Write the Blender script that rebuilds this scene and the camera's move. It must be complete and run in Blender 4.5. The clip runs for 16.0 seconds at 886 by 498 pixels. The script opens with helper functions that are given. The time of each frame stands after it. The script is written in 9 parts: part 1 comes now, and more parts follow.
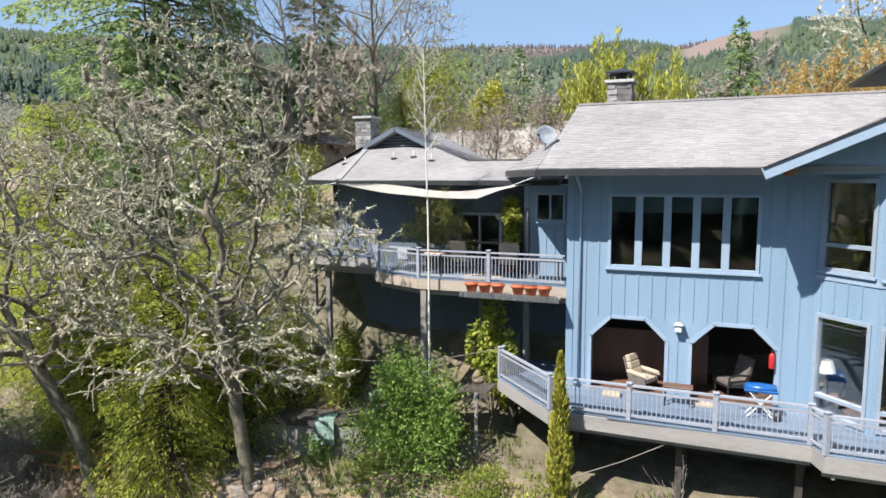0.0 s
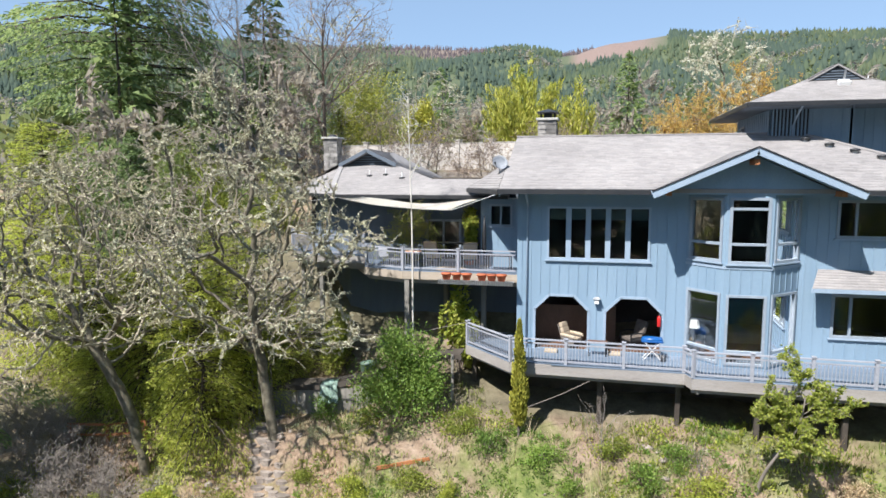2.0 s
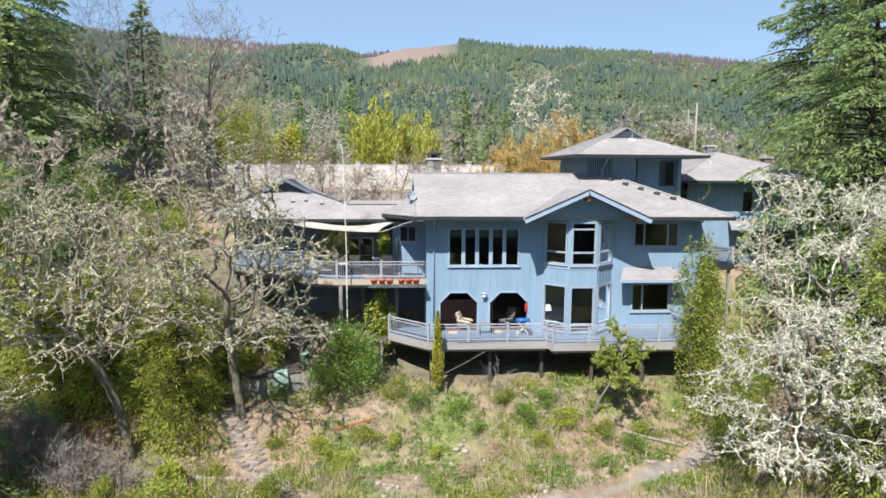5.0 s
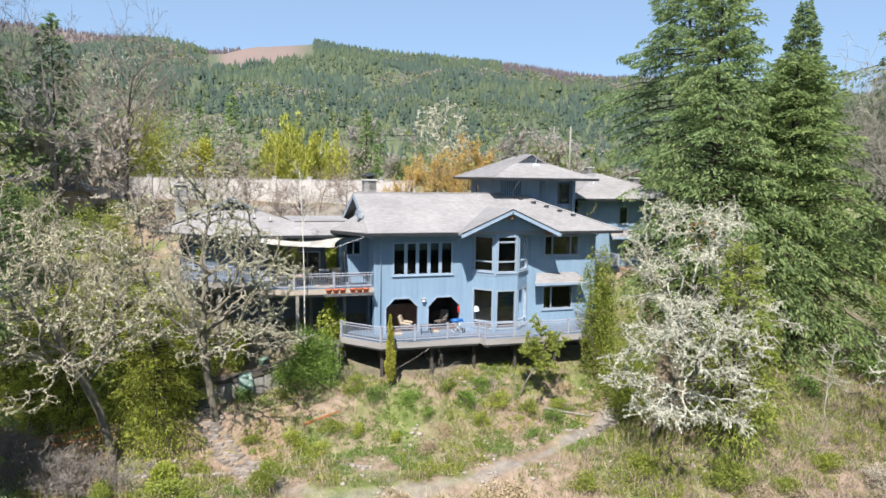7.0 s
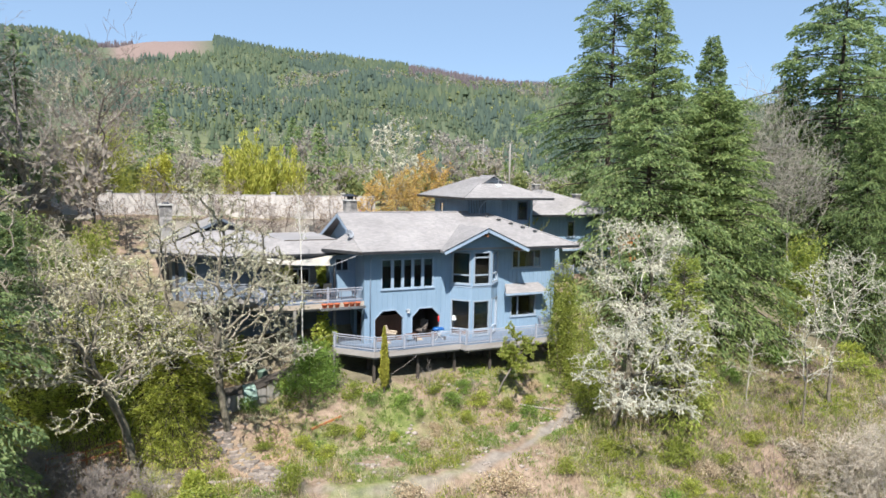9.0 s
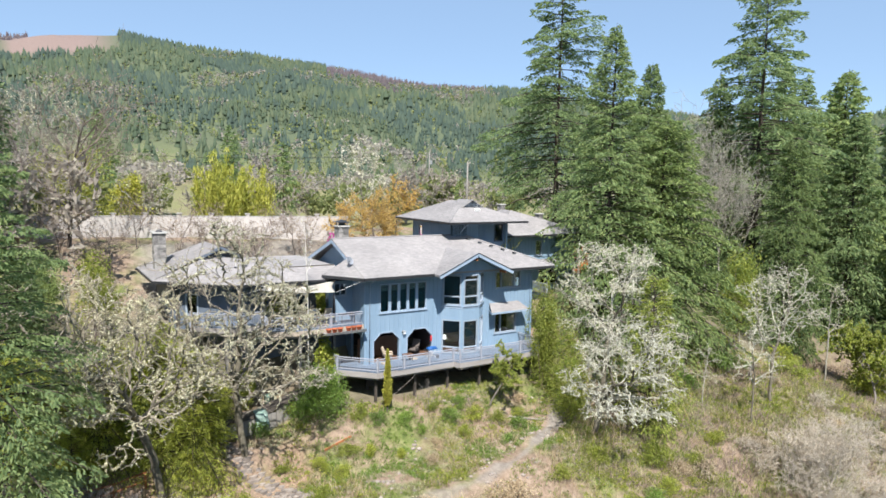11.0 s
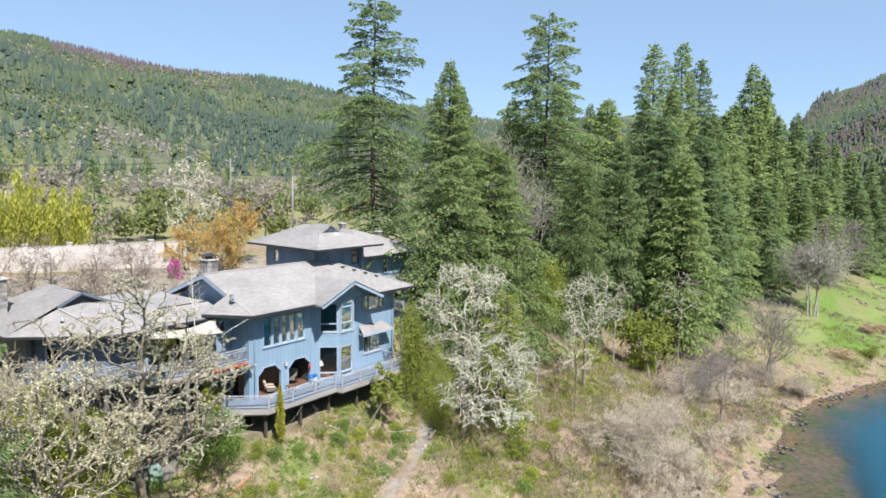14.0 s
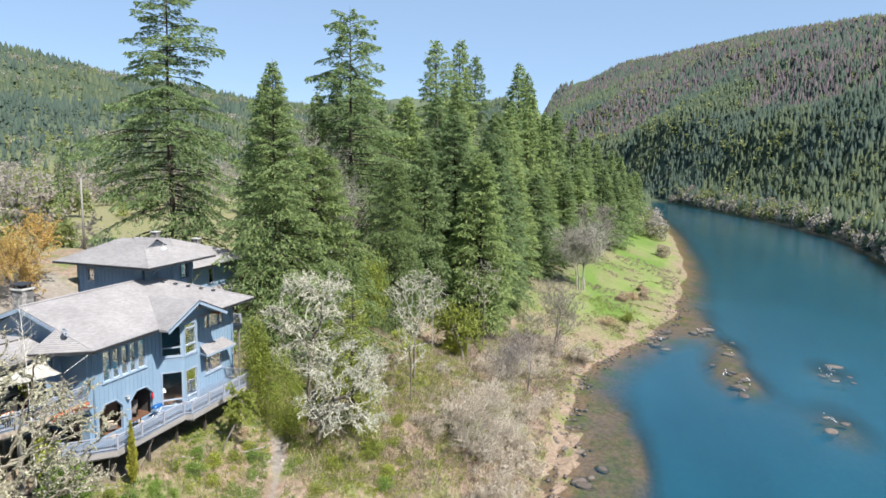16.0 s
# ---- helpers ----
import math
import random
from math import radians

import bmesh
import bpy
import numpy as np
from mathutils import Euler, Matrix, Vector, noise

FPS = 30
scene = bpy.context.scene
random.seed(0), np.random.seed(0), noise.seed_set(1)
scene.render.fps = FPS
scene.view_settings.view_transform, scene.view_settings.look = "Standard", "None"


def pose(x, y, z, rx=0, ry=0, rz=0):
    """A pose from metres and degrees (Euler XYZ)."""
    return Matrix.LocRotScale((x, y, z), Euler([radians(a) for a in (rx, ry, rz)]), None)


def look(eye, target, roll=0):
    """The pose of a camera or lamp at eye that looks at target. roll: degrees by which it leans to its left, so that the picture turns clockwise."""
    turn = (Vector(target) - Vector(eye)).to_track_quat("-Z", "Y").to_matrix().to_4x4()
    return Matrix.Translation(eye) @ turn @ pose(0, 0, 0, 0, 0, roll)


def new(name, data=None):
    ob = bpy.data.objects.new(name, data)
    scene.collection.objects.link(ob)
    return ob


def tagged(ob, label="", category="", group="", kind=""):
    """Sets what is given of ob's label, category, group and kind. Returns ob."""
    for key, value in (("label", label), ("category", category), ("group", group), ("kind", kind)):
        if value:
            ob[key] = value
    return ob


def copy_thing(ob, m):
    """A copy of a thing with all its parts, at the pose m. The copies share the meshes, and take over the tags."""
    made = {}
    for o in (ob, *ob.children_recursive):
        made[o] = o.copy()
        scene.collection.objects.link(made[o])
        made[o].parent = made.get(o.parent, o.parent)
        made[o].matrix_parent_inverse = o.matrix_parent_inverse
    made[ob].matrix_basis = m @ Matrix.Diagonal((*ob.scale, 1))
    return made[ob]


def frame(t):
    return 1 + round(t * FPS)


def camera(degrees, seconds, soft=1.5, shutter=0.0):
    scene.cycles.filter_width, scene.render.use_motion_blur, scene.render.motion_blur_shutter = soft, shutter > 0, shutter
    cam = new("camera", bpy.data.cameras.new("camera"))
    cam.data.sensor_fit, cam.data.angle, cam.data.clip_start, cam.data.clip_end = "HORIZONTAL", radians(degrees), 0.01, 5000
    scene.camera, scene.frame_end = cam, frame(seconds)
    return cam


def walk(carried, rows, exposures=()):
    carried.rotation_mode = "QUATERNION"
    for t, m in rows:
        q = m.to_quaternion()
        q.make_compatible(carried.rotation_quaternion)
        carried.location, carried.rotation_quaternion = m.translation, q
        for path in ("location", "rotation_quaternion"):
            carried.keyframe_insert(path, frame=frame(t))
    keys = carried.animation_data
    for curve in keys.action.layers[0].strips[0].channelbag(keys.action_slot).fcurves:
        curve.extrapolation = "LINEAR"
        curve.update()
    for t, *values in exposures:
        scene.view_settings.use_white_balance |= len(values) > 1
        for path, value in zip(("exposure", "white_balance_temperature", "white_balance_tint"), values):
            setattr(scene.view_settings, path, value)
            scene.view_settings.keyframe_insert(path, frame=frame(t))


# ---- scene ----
cam = camera(68.4, 16.0, soft=1.6)
METRES, EYE, TURN = 60.0, 6.5, 22.1
ROWS = [
    (0.0, 0.0, 0.0, 0.0, -0.03, -6.54, 0.26),
    (0.5, -0.0123, -0.0294, 0.003, -1.7, -6.63, 0.21),
    (1.0, -0.027, -0.0587, 0.0062, -3.85, -6.66, 0.14),
    (1.5, -0.0436, -0.0878, 0.0093, -6.28, -6.61, 0.11),
    (2.0, -0.062, -0.1156, 0.0135, -8.93, -6.62, 0.08),
    (2.5, -0.0827, -0.1417, 0.0186, -11.76, -6.67, 0.0),
    (3.0, -0.1043, -0.1657, 0.0247, -14.59, -6.77, -0.07),
    (3.5, -0.1282, -0.1876, 0.03, -17.54, -6.77, -0.14),
    (4.0, -0.1518, -0.207, 0.035, -20.3, -6.78, -0.18),
    (6.5, -0.3067, -0.2683, 0.0605, -36.1, -6.42, -0.76),
    (7.0, -0.3388, -0.2731, 0.0662, -38.98, -6.36, -0.82),
    (7.5, -0.3706, -0.2748, 0.0722, -41.59, -6.32, -0.89),
    (8.0, -0.4013, -0.274, 0.078, -43.78, -6.24, -0.92),
    (8.5, -0.4305, -0.2705, 0.085, -45.63, -6.22, -0.98),
    (9.0, -0.4586, -0.2651, 0.0921, -47.23, -6.16, -1.0),
    (11.5, -0.5829, -0.205, 0.1361, -56.94, -5.86, -1.1),
    (12.0, -0.6037, -0.1869, 0.1454, -59.88, -5.83, -1.12),
    (12.5, -0.6229, -0.1671, 0.1543, -63.21, -5.84, -1.15),
    (13.0, -0.6406, -0.1464, 0.1634, -66.85, -5.93, -1.15),
    (13.5, -0.6575, -0.1228, 0.1721, -70.84, -6.05, -1.17),
    (14.0, -0.6701, -0.0979, 0.1809, -75.26, -6.29, -1.17),
    (14.5, -0.6805, -0.0726, 0.1902, -79.94, -6.59, -1.13),
    (15.0, -0.6889, -0.0458, 0.2005, -84.86, -6.91, -1.1),
    (15.5, -0.6961, -0.0182, 0.2108, -89.96, -7.21, -1.08),
    (16.0, -0.6997, 0.0108, 0.2209, -95.22, -7.52, -1.1),
]
walk(cam, [(t, pose(0, 0, EYE, 0, 0, TURN) @ pose(METRES * x, METRES * y, METRES * z, 90 + pitch, roll, yaw)) for t, x, y, z, yaw, pitch, roll in ROWS])
scene.view_settings.exposure = 0.86

# ---- world and sun ----
SUN_DIR = Vector((-0.53, -1.0, 1.45)).normalized()
SUN_EL = math.asin(SUN_DIR.z)
SUN_AZ = math.atan2(SUN_DIR.x, SUN_DIR.y)
world = bpy.data.worlds.new("world")
scene.world = world
world.use_nodes = True
wn = world.node_tree
sky = wn.nodes.new("ShaderNodeTexSky")
sky.sky_type = "NISHITA"
sky.sun_disc = False
sky.sun_elevation = SUN_EL
sky.sun_rotation = SUN_AZ
sky.altitude = 600
sky.air_density = 0.75
sky.dust_density = 0.15
sky.ozone_density = 2.0
even = wn.nodes.new("ShaderNodeMix")
even.data_type = "RGBA"
even.inputs[0].default_value = 0.6
even.inputs[7].default_value = (2.5, 3.7, 5.35, 1)
wn.links.new(sky.outputs[0], even.inputs[6])
wn.links.new(even.outputs[2], wn.nodes["Background"].inputs[0])
wn.nodes["Background"].inputs[1].default_value = 0.097
sun_data = bpy.data.lights.new("sun", "SUN")
sun_data.energy = 5.0
sun_data.angle = radians(0.6)
sun_data.color = (1.0, 0.965, 0.92)
sun = new("sun", sun_data)
sun.matrix_basis = look(SUN_DIR * 100, (0, 0, 0))

# ---- materials ----
def nodes_of(name):
    m = bpy.data.materials.new(name)
    m.use_nodes = True
    nt = m.node_tree
    return m, nt, nt.nodes["Principled BSDF"]


def ramp(nt, fac, stops):
    r = nt.nodes.new("ShaderNodeValToRGB")
    while len(r.color_ramp.elements) < len(stops):
        r.color_ramp.elements.new(0.5)
    for e, (p, c) in zip(r.color_ramp.elements, stops):
        e.position = p
        e.color = (*c, 1)
    nt.links.new(fac, r.inputs[0])
    return r.outputs[0]


def noise_tex(nt, scale, detail=5, rough=0.6, coord=None, stretch=None):
    n = nt.nodes.new("ShaderNodeTexNoise")
    n.inputs["Scale"].default_value = scale
    n.inputs["Detail"].default_value = detail
    n.inputs["Roughness"].default_value = rough
    if coord is None:
        coord = nt.nodes.new("ShaderNodeTexCoord").outputs["Object"]
    if stretch:
        mp = nt.nodes.new("ShaderNodeMapping")
        mp.inputs["Scale"].default_value = stretch
        nt.links.new(coord, mp.inputs[0])
        coord = mp.outputs[0]
    nt.links.new(coord, n.inputs["Vector"])
    return n.outputs["Fac"]


def mix(nt, fac, a, b, mode="MIX"):
    m = nt.nodes.new("ShaderNodeMix")
    m.data_type = "RGBA"
    m.blend_type = mode
    for sock, v in ((m.inputs[0], fac), (m.inputs[6], a), (m.inputs[7], b)):
        if isinstance(v, (int, float)):
            sock.default_value = v
        elif isinstance(v, tuple):
            sock.default_value = (*v, 1)
        else:
            nt.links.new(v, sock)
    return m.outputs[2]


def bump(nt, bsdf, height, strength=0.3, dist=0.02):
    b = nt.nodes.new("ShaderNodeBump")
    b.inputs["Strength"].default_value = strength
    b.inputs["Distance"].default_value = dist
    nt.links.new(height, b.inputs["Height"])
    nt.links.new(b.outputs[0], bsdf.inputs["Normal"])


def surface(name, dark, light, rough=0.7, big=0.6, fine=12.0, metal=0.0, relief=0.2, stretch=None, per_piece=0.0):
    """A worn surface: large stains and fine grain between two colours."""
    m, nt, p = nodes_of(name)
    a = noise_tex(nt, big, 4, 0.6, stretch=stretch)
    f = noise_tex(nt, fine, 6, 0.7, stretch=stretch)
    col = ramp(nt, a, [(0.3, dark), (0.7, light)])
    grain = ramp(nt, f, [(0.25, (0.72, 0.72, 0.72)), (0.75, (1.1, 1.1, 1.1))])
    col = mix(nt, 1.0, col, grain, "MULTIPLY")
    if per_piece:
        oi = nt.nodes.new("ShaderNodeObjectInfo").outputs["Random"]
        tint = ramp(nt, oi, [(0.0, (1 - per_piece,) * 3), (1.0, (1 + per_piece,) * 3)])
        col = mix(nt, 1.0, col, tint, "MULTIPLY")
    nt.links.new(col, p.inputs["Base Color"])
    p.inputs["Roughness"].default_value = rough
    p.inputs["Metallic"].default_value = metal
    if relief:
        bump(nt, p, f, relief, 0.02)
    return m


def foliage(name, stops, through_light=0.35, rough=0.6, vary=0.25):
    """Leaves: each clump takes its own colour; light comes through."""
    m, nt, p = nodes_of(name)
    geo = nt.nodes.new("ShaderNodeNewGeometry").outputs["Random Per Island"]
    col = ramp(nt, geo, stops)
    oi = nt.nodes.new("ShaderNodeObjectInfo").outputs["Random"]
    tint = ramp(nt, oi, [(0.0, (1 - vary, 1 - vary * 0.8, 1 - vary * 0.6)), (1.0, (1 + vary, 1 + vary * 0.8, 1 + vary * 0.3))])
    col = mix(nt, 1.0, col, tint, "MULTIPLY")
    nt.links.new(col, p.inputs["Base Color"])
    p.inputs["Roughness"].default_value = rough
    p.inputs["Specular IOR Level"].default_value = 0.25
    t = nt.nodes.new("ShaderNodeBsdfTranslucent")
    nt.links.new(col, t.inputs[0])
    s = nt.nodes.new("ShaderNodeMixShader")
    s.inputs[0].default_value = through_light
    nt.links.new(p.outputs[0], s.inputs[1])
    nt.links.new(t.outputs[0], s.inputs[2])
    nt.links.new(s.outputs[0], nt.nodes["Material Output"].inputs[0])
    return m


SIDING = surface("blue_painted_siding", (0.21, 0.31, 0.415), (0.25, 0.355, 0.465), 0.62, 0.5, 30, relief=0.1, stretch=(3, 3, 0.4))
# Darker copy of the blue siding, with eave shade put into its colour.
SIDING_DARK = surface("shaded_slate_siding", (0.10, 0.125, 0.16), (0.13, 0.16, 0.20), 0.7, 0.5, 30, relief=0.1, stretch=(3, 3, 0.4))
TRIM = surface("pale_blue_grey_trim", (0.28, 0.365, 0.47), (0.34, 0.43, 0.54), 0.55, 0.8, 25, relief=0.06)
FRAME = surface("blue_grey_window_frame", (0.27, 0.32, 0.385), (0.33, 0.385, 0.45), 0.5, 2, 20, relief=0.04)
DARKMETAL = surface("dark_bronze_metal", (0.02, 0.022, 0.026), (0.035, 0.036, 0.04), 0.45, 2, 30, relief=0.05)
RAIL = surface("weathered_pale_paint", (0.29, 0.305, 0.355), (0.38, 0.395, 0.45), 0.6, 1.2, 20, relief=0.08)
DECKWOOD = surface("weathered_grey_deck_boards", (0.125, 0.17, 0.235), (0.185, 0.24, 0.315), 0.65, 1.0, 16, relief=0.15, stretch=(0.5, 4, 1), per_piece=0.12)
FASCIA = surface("silvered_deck_fascia", (0.29, 0.265, 0.25), (0.37, 0.345, 0.33), 0.75, 0.8, 14, relief=0.15, stretch=(0.4, 1, 3))
TANFASCIA = surface("tan_weathered_fascia", (0.36, 0.30, 0.24), (0.47, 0.40, 0.33), 0.75, 0.8, 14, relief=0.15, stretch=(0.4, 1, 3))
BIRCH = surface("white_birch_bark", (0.62, 0.58, 0.52), (0.78, 0.75, 0.70), 0.8, 2.0, 12, relief=0.15)
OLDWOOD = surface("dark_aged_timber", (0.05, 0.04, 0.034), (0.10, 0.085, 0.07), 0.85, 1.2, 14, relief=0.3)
REDWOOD = surface("red_stained_timber", (0.28, 0.10, 0.04), (0.42, 0.17, 0.07), 0.7, 1.4, 18, relief=0.15)
CEDAR = surface("orange_cedar_boards", (0.42, 0.15, 0.05), (0.55, 0.22, 0.08), 0.7, 1.4, 18, relief=0.15, stretch=(3, 3, 0.5))
GREYPOST = surface("grey_timber_post", (0.20, 0.19, 0.175), (0.30, 0.28, 0.25), 0.8, 1.5, 18, relief=0.2, stretch=(4, 4, 0.5))
PANE_REFLECTION = surface("grey_green_reflection", (0.16, 0.21, 0.20), (0.22, 0.27, 0.26), 0.8, 2, 30)
# Near-black plaster: the darkness of unlit rooms is put into its colour.
INTERIOR = surface("unlit_room_plaster", (0.05, 0.046, 0.046), (0.075, 0.068, 0.066), 0.85, 0.6, 8)
INTERIORWOOD = surface("brown_interior_wood", (0.12, 0.062, 0.038), (0.19, 0.10, 0.062), 0.5, 0.7, 12, stretch=(3, 3, 0.6))
CONCRETE = surface("pale_concrete", (0.38, 0.37, 0.35), (0.50, 0.49, 0.46), 0.85, 0.4, 10, relief=0.15)
WHITEWALL = surface("whitewashed_wall", (0.44, 0.41, 0.385), (0.57, 0.535, 0.505), 0.85, 0.25, 6, relief=0.15)
STONE = surface("grey_field_stone", (0.15, 0.145, 0.14), (0.36, 0.34, 0.32), 0.85, 2.2, 14, relief=0.4, per_piece=0.35)
MORTAR = surface("chimney_mortar", (0.28, 0.27, 0.25), (0.36, 0.35, 0.33), 0.9, 2.0, 30)
PATHSTONE = surface("brown_flagstone", (0.17, 0.14, 0.12), (0.32, 0.275, 0.24), 0.9, 2.0, 14, relief=0.4, per_piece=0.3)
ROCK = surface("wet_river_rock", (0.07, 0.055, 0.045), (0.20, 0.16, 0.13), 0.6, 1.0, 8, relief=0.5, per_piece=0.3)
TERRACOTTA = surface("terracotta", (0.42, 0.10, 0.045), (0.55, 0.16, 0.07), 0.75, 4, 20)
CANVAS = surface("cream_canvas", (0.74, 0.69, 0.60), (0.82, 0.78, 0.70), 0.85, 0.8, 40, relief=0.08)
TAN = surface("tan_cushion", (0.42, 0.34, 0.25), (0.52, 0.43, 0.33), 0.85, 3, 30)
WICKER = surface("grey_brown_wicker", (0.10, 0.085, 0.075), (0.20, 0.17, 0.15), 0.7, 5, 60, relief=0.4)
BLUEPLASTIC = surface("bright_blue_plastic", (0.008, 0.085, 0.28), (0.012, 0.11, 0.36), 0.35, 3, 20, relief=0)
REDPAINT = surface("red_enamel", (0.50, 0.02, 0.02), (0.6, 0.03, 0.03), 0.35, 3, 20, relief=0)
BLACKIRON = surface("black_iron", (0.012, 0.012, 0.013), (0.025, 0.025, 0.026), 0.5, 3, 20)
WHITEPAINT = surface("white_paint", (0.70, 0.70, 0.69), (0.8, 0.8, 0.79), 0.5, 2, 20, relief=0.04)
GALV = surface("galvanised_steel", (0.42, 0.43, 0.45), (0.58, 0.59, 0.6), 0.4, 3, 20, metal=0.6, relief=0.05)
DISHGREY = surface("pale_grey_dish", (0.42, 0.45, 0.50), (0.5, 0.53, 0.58), 0.5, 2, 20, relief=0.03)
TARPGREEN = surface("pale_green_tarp", (0.30, 0.44, 0.38), (0.40, 0.54, 0.47), 0.45, 2, 12)
GREENTANK = surface("dull_green_plastic", (0.10, 0.16, 0.12), (0.14, 0.21, 0.16), 0.5, 2, 15)
BARK = surface("grey_brown_bark", (0.075, 0.06, 0.05), (0.17, 0.145, 0.125), 0.95, 1.5, 9, relief=0.6, stretch=(3, 3, 0.6))
BARKDARK = surface("dark_fir_bark", (0.045, 0.034, 0.028), (0.10, 0.078, 0.062), 0.95, 1.5, 9, relief=0.6, stretch=(3, 3, 0.6))
TWIG = surface("pale_grey_twig", (0.21, 0.18, 0.16), (0.33, 0.29, 0.26), 0.9, 1.0, 10, relief=0.2)
TWIGBROWN = surface("brown_grey_twig", (0.17, 0.13, 0.11), (0.28, 0.22, 0.19), 0.9, 1.0, 10, relief=0.2)

OAKBARK = surface("lichen_mottled_bark", (0.075, 0.06, 0.045), (0.25, 0.225, 0.165), 0.95, 3.0, 11, relief=0.6)
LIMBPALE = surface("lichen_crusted_limb", (0.27, 0.245, 0.20), (0.49, 0.465, 0.40), 0.95, 1.2, 9, relief=0.4)
LIMBWHITE = surface("white_lichen_limb", (0.36, 0.335, 0.27), (0.58, 0.56, 0.47), 0.95, 1.2, 9, relief=0.4)
LIMBDULL = surface("brown_crusted_limb", (0.20, 0.165, 0.125), (0.42, 0.375, 0.30), 0.95, 1.2, 9, relief=0.4)
LICHEN = foliage("pale_lichen", [(0, (0.28, 0.26, 0.16)), (0.5, (0.465, 0.445, 0.315)), (1, (0.68, 0.66, 0.50))], 0.25, 0.9, 0.1)
LICHENWHITE = foliage("white_lichen", [(0, (0.38, 0.37, 0.27)), (0.5, (0.58, 0.56, 0.44)), (1, (0.78, 0.76, 0.64))], 0.3, 0.9, 0.06)
SNAG = foliage("scorched_trunks", [(0, (0.10, 0.082, 0.092)), (0.6, (0.135, 0.11, 0.118)), (1, (0.175, 0.145, 0.145))], 0.25, 0.9, 0.1)
LICHENDULL = foliage("brownish_lichen", [(0, (0.26, 0.22, 0.15)), (0.5, (0.40, 0.36, 0.26)), (1, (0.54, 0.50, 0.38))], 0.3, 0.9, 0.1)
FIRLEAF = foliage("fir_needles", [(0, (0.155, 0.23, 0.105)), (0.5, (0.245, 0.33, 0.142)), (1, (0.345, 0.41, 0.175))], 0.56, 0.6, 0.22)
CEDARLEAF = foliage("cedar_sprays", [(0, (0.13, 0.19, 0.075)), (0.5, (0.22, 0.295, 0.105)), (1, (0.34, 0.40, 0.145))], 0.48, 0.6, 0.2)
CEDARBRIGHT = foliage("bright_cedar_sprays", [(0, (0.26, 0.31, 0.06)), (0.5, (0.42, 0.47, 0.09)), (1, (0.58, 0.60, 0.15))], 0.6, 0.6, 0.12)
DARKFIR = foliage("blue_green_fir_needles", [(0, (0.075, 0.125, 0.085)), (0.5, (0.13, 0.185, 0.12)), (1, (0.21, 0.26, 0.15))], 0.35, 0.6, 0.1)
BUSHLEAF = foliage("bright_green_leaves", [(0, (0.10, 0.18, 0.035)), (0.5, (0.18, 0.285, 0.06)), (1, (0.30, 0.40, 0.10))], 0.4, 0.5, 0.2)
LIMELEAF = foliage("yellow_green_leaves", [(0, (0.20, 0.265, 0.05)), (0.5, (0.35, 0.40, 0.075)), (1, (0.52, 0.53, 0.13))], 0.5, 0.5, 0.18)
CYPRESS = foliage("golden_cypress", [(0, (0.22, 0.23, 0.04)), (0.5, (0.36, 0.35, 0.06)), (1, (0.50, 0.46, 0.09))], 0.3, 0.6, 0.12)
OLIVELEAF = foliage("olive_evergreen_leaves", [(0, (0.13, 0.17, 0.03)), (0.5, (0.24, 0.28, 0.05)), (1, (0.38, 0.40, 0.09))], 0.4, 0.5, 0.15)
BAMBOO = foliage("yellow_bamboo", [(0, (0.26, 0.30, 0.055)), (0.5, (0.45, 0.46, 0.085)), (1, (0.64, 0.60, 0.15))], 0.4, 0.5, 0.15)
ORANGELEAF = foliage("orange_buds", [(0, (0.56, 0.33, 0.08)), (0.5, (0.70, 0.48, 0.13)), (1, (0.78, 0.62, 0.25))], 0.4, 0.6, 0.12)
PINKLEAF = foliage("magenta_blossom", [(0, (0.45, 0.06, 0.30)), (1, (0.65, 0.16, 0.48))], 0.4, 0.6, 0.1)
DRYLEAF = foliage("dry_brush", [(0, (0.28, 0.20, 0.13)), (0.5, (0.44, 0.35, 0.24)), (1, (0.58, 0.49, 0.35))], 0.3, 0.8, 0.15)
BARESCRUB = foliage("brown_bare_scrub", [(0, (0.17, 0.125, 0.105)), (0.5, (0.28, 0.22, 0.185)), (1, (0.40, 0.335, 0.28))], 0.3, 0.85, 0.1)
GRASS = foliage("spring_grass", [(0, (0.12, 0.19, 0.035)), (0.4, (0.23, 0.30, 0.06)), (0.7, (0.34, 0.335, 0.14)), (1, (0.45, 0.385, 0.25))], 0.4, 0.7, 0.1)
# Bluish, low-contrast base colour stands in for haze over the far firs.
FARFIR = foliage("hazy_distant_fir", [(0, (0.085, 0.125, 0.105)), (0.6, (0.105, 0.15, 0.12)), (1, (0.13, 0.175, 0.125))], 0.5, 0.9, 0.1)
SILVERLEAF = foliage("silvery_weeds", [(0, (0.26, 0.29, 0.15)), (0.5, (0.40, 0.42, 0.25)), (1, (0.55, 0.55, 0.38))], 0.4, 0.8, 0.1)
SPRUCE = foliage("blue_spruce", [(0, (0.14, 0.20, 0.19)), (0.5, (0.22, 0.29, 0.27)), (1, (0.32, 0.39, 0.35))], 0.4, 0.7, 0.1)
# Haze put into the colour here as well: bluish olive, little contrast.
FAROLIVE = foliage("hazy_olive_woods", [(0, (0.098, 0.14, 0.095)), (0.6, (0.125, 0.168, 0.108)), (1, (0.165, 0.198, 0.12))], 0.5, 0.9, 0.1)
WILLOWBUD = foliage("tan_willow_buds", [(0, (0.46, 0.39, 0.29)), (0.5, (0.58, 0.50, 0.39)), (1, (0.70, 0.62, 0.50))], 0.4, 0.9, 0.1)
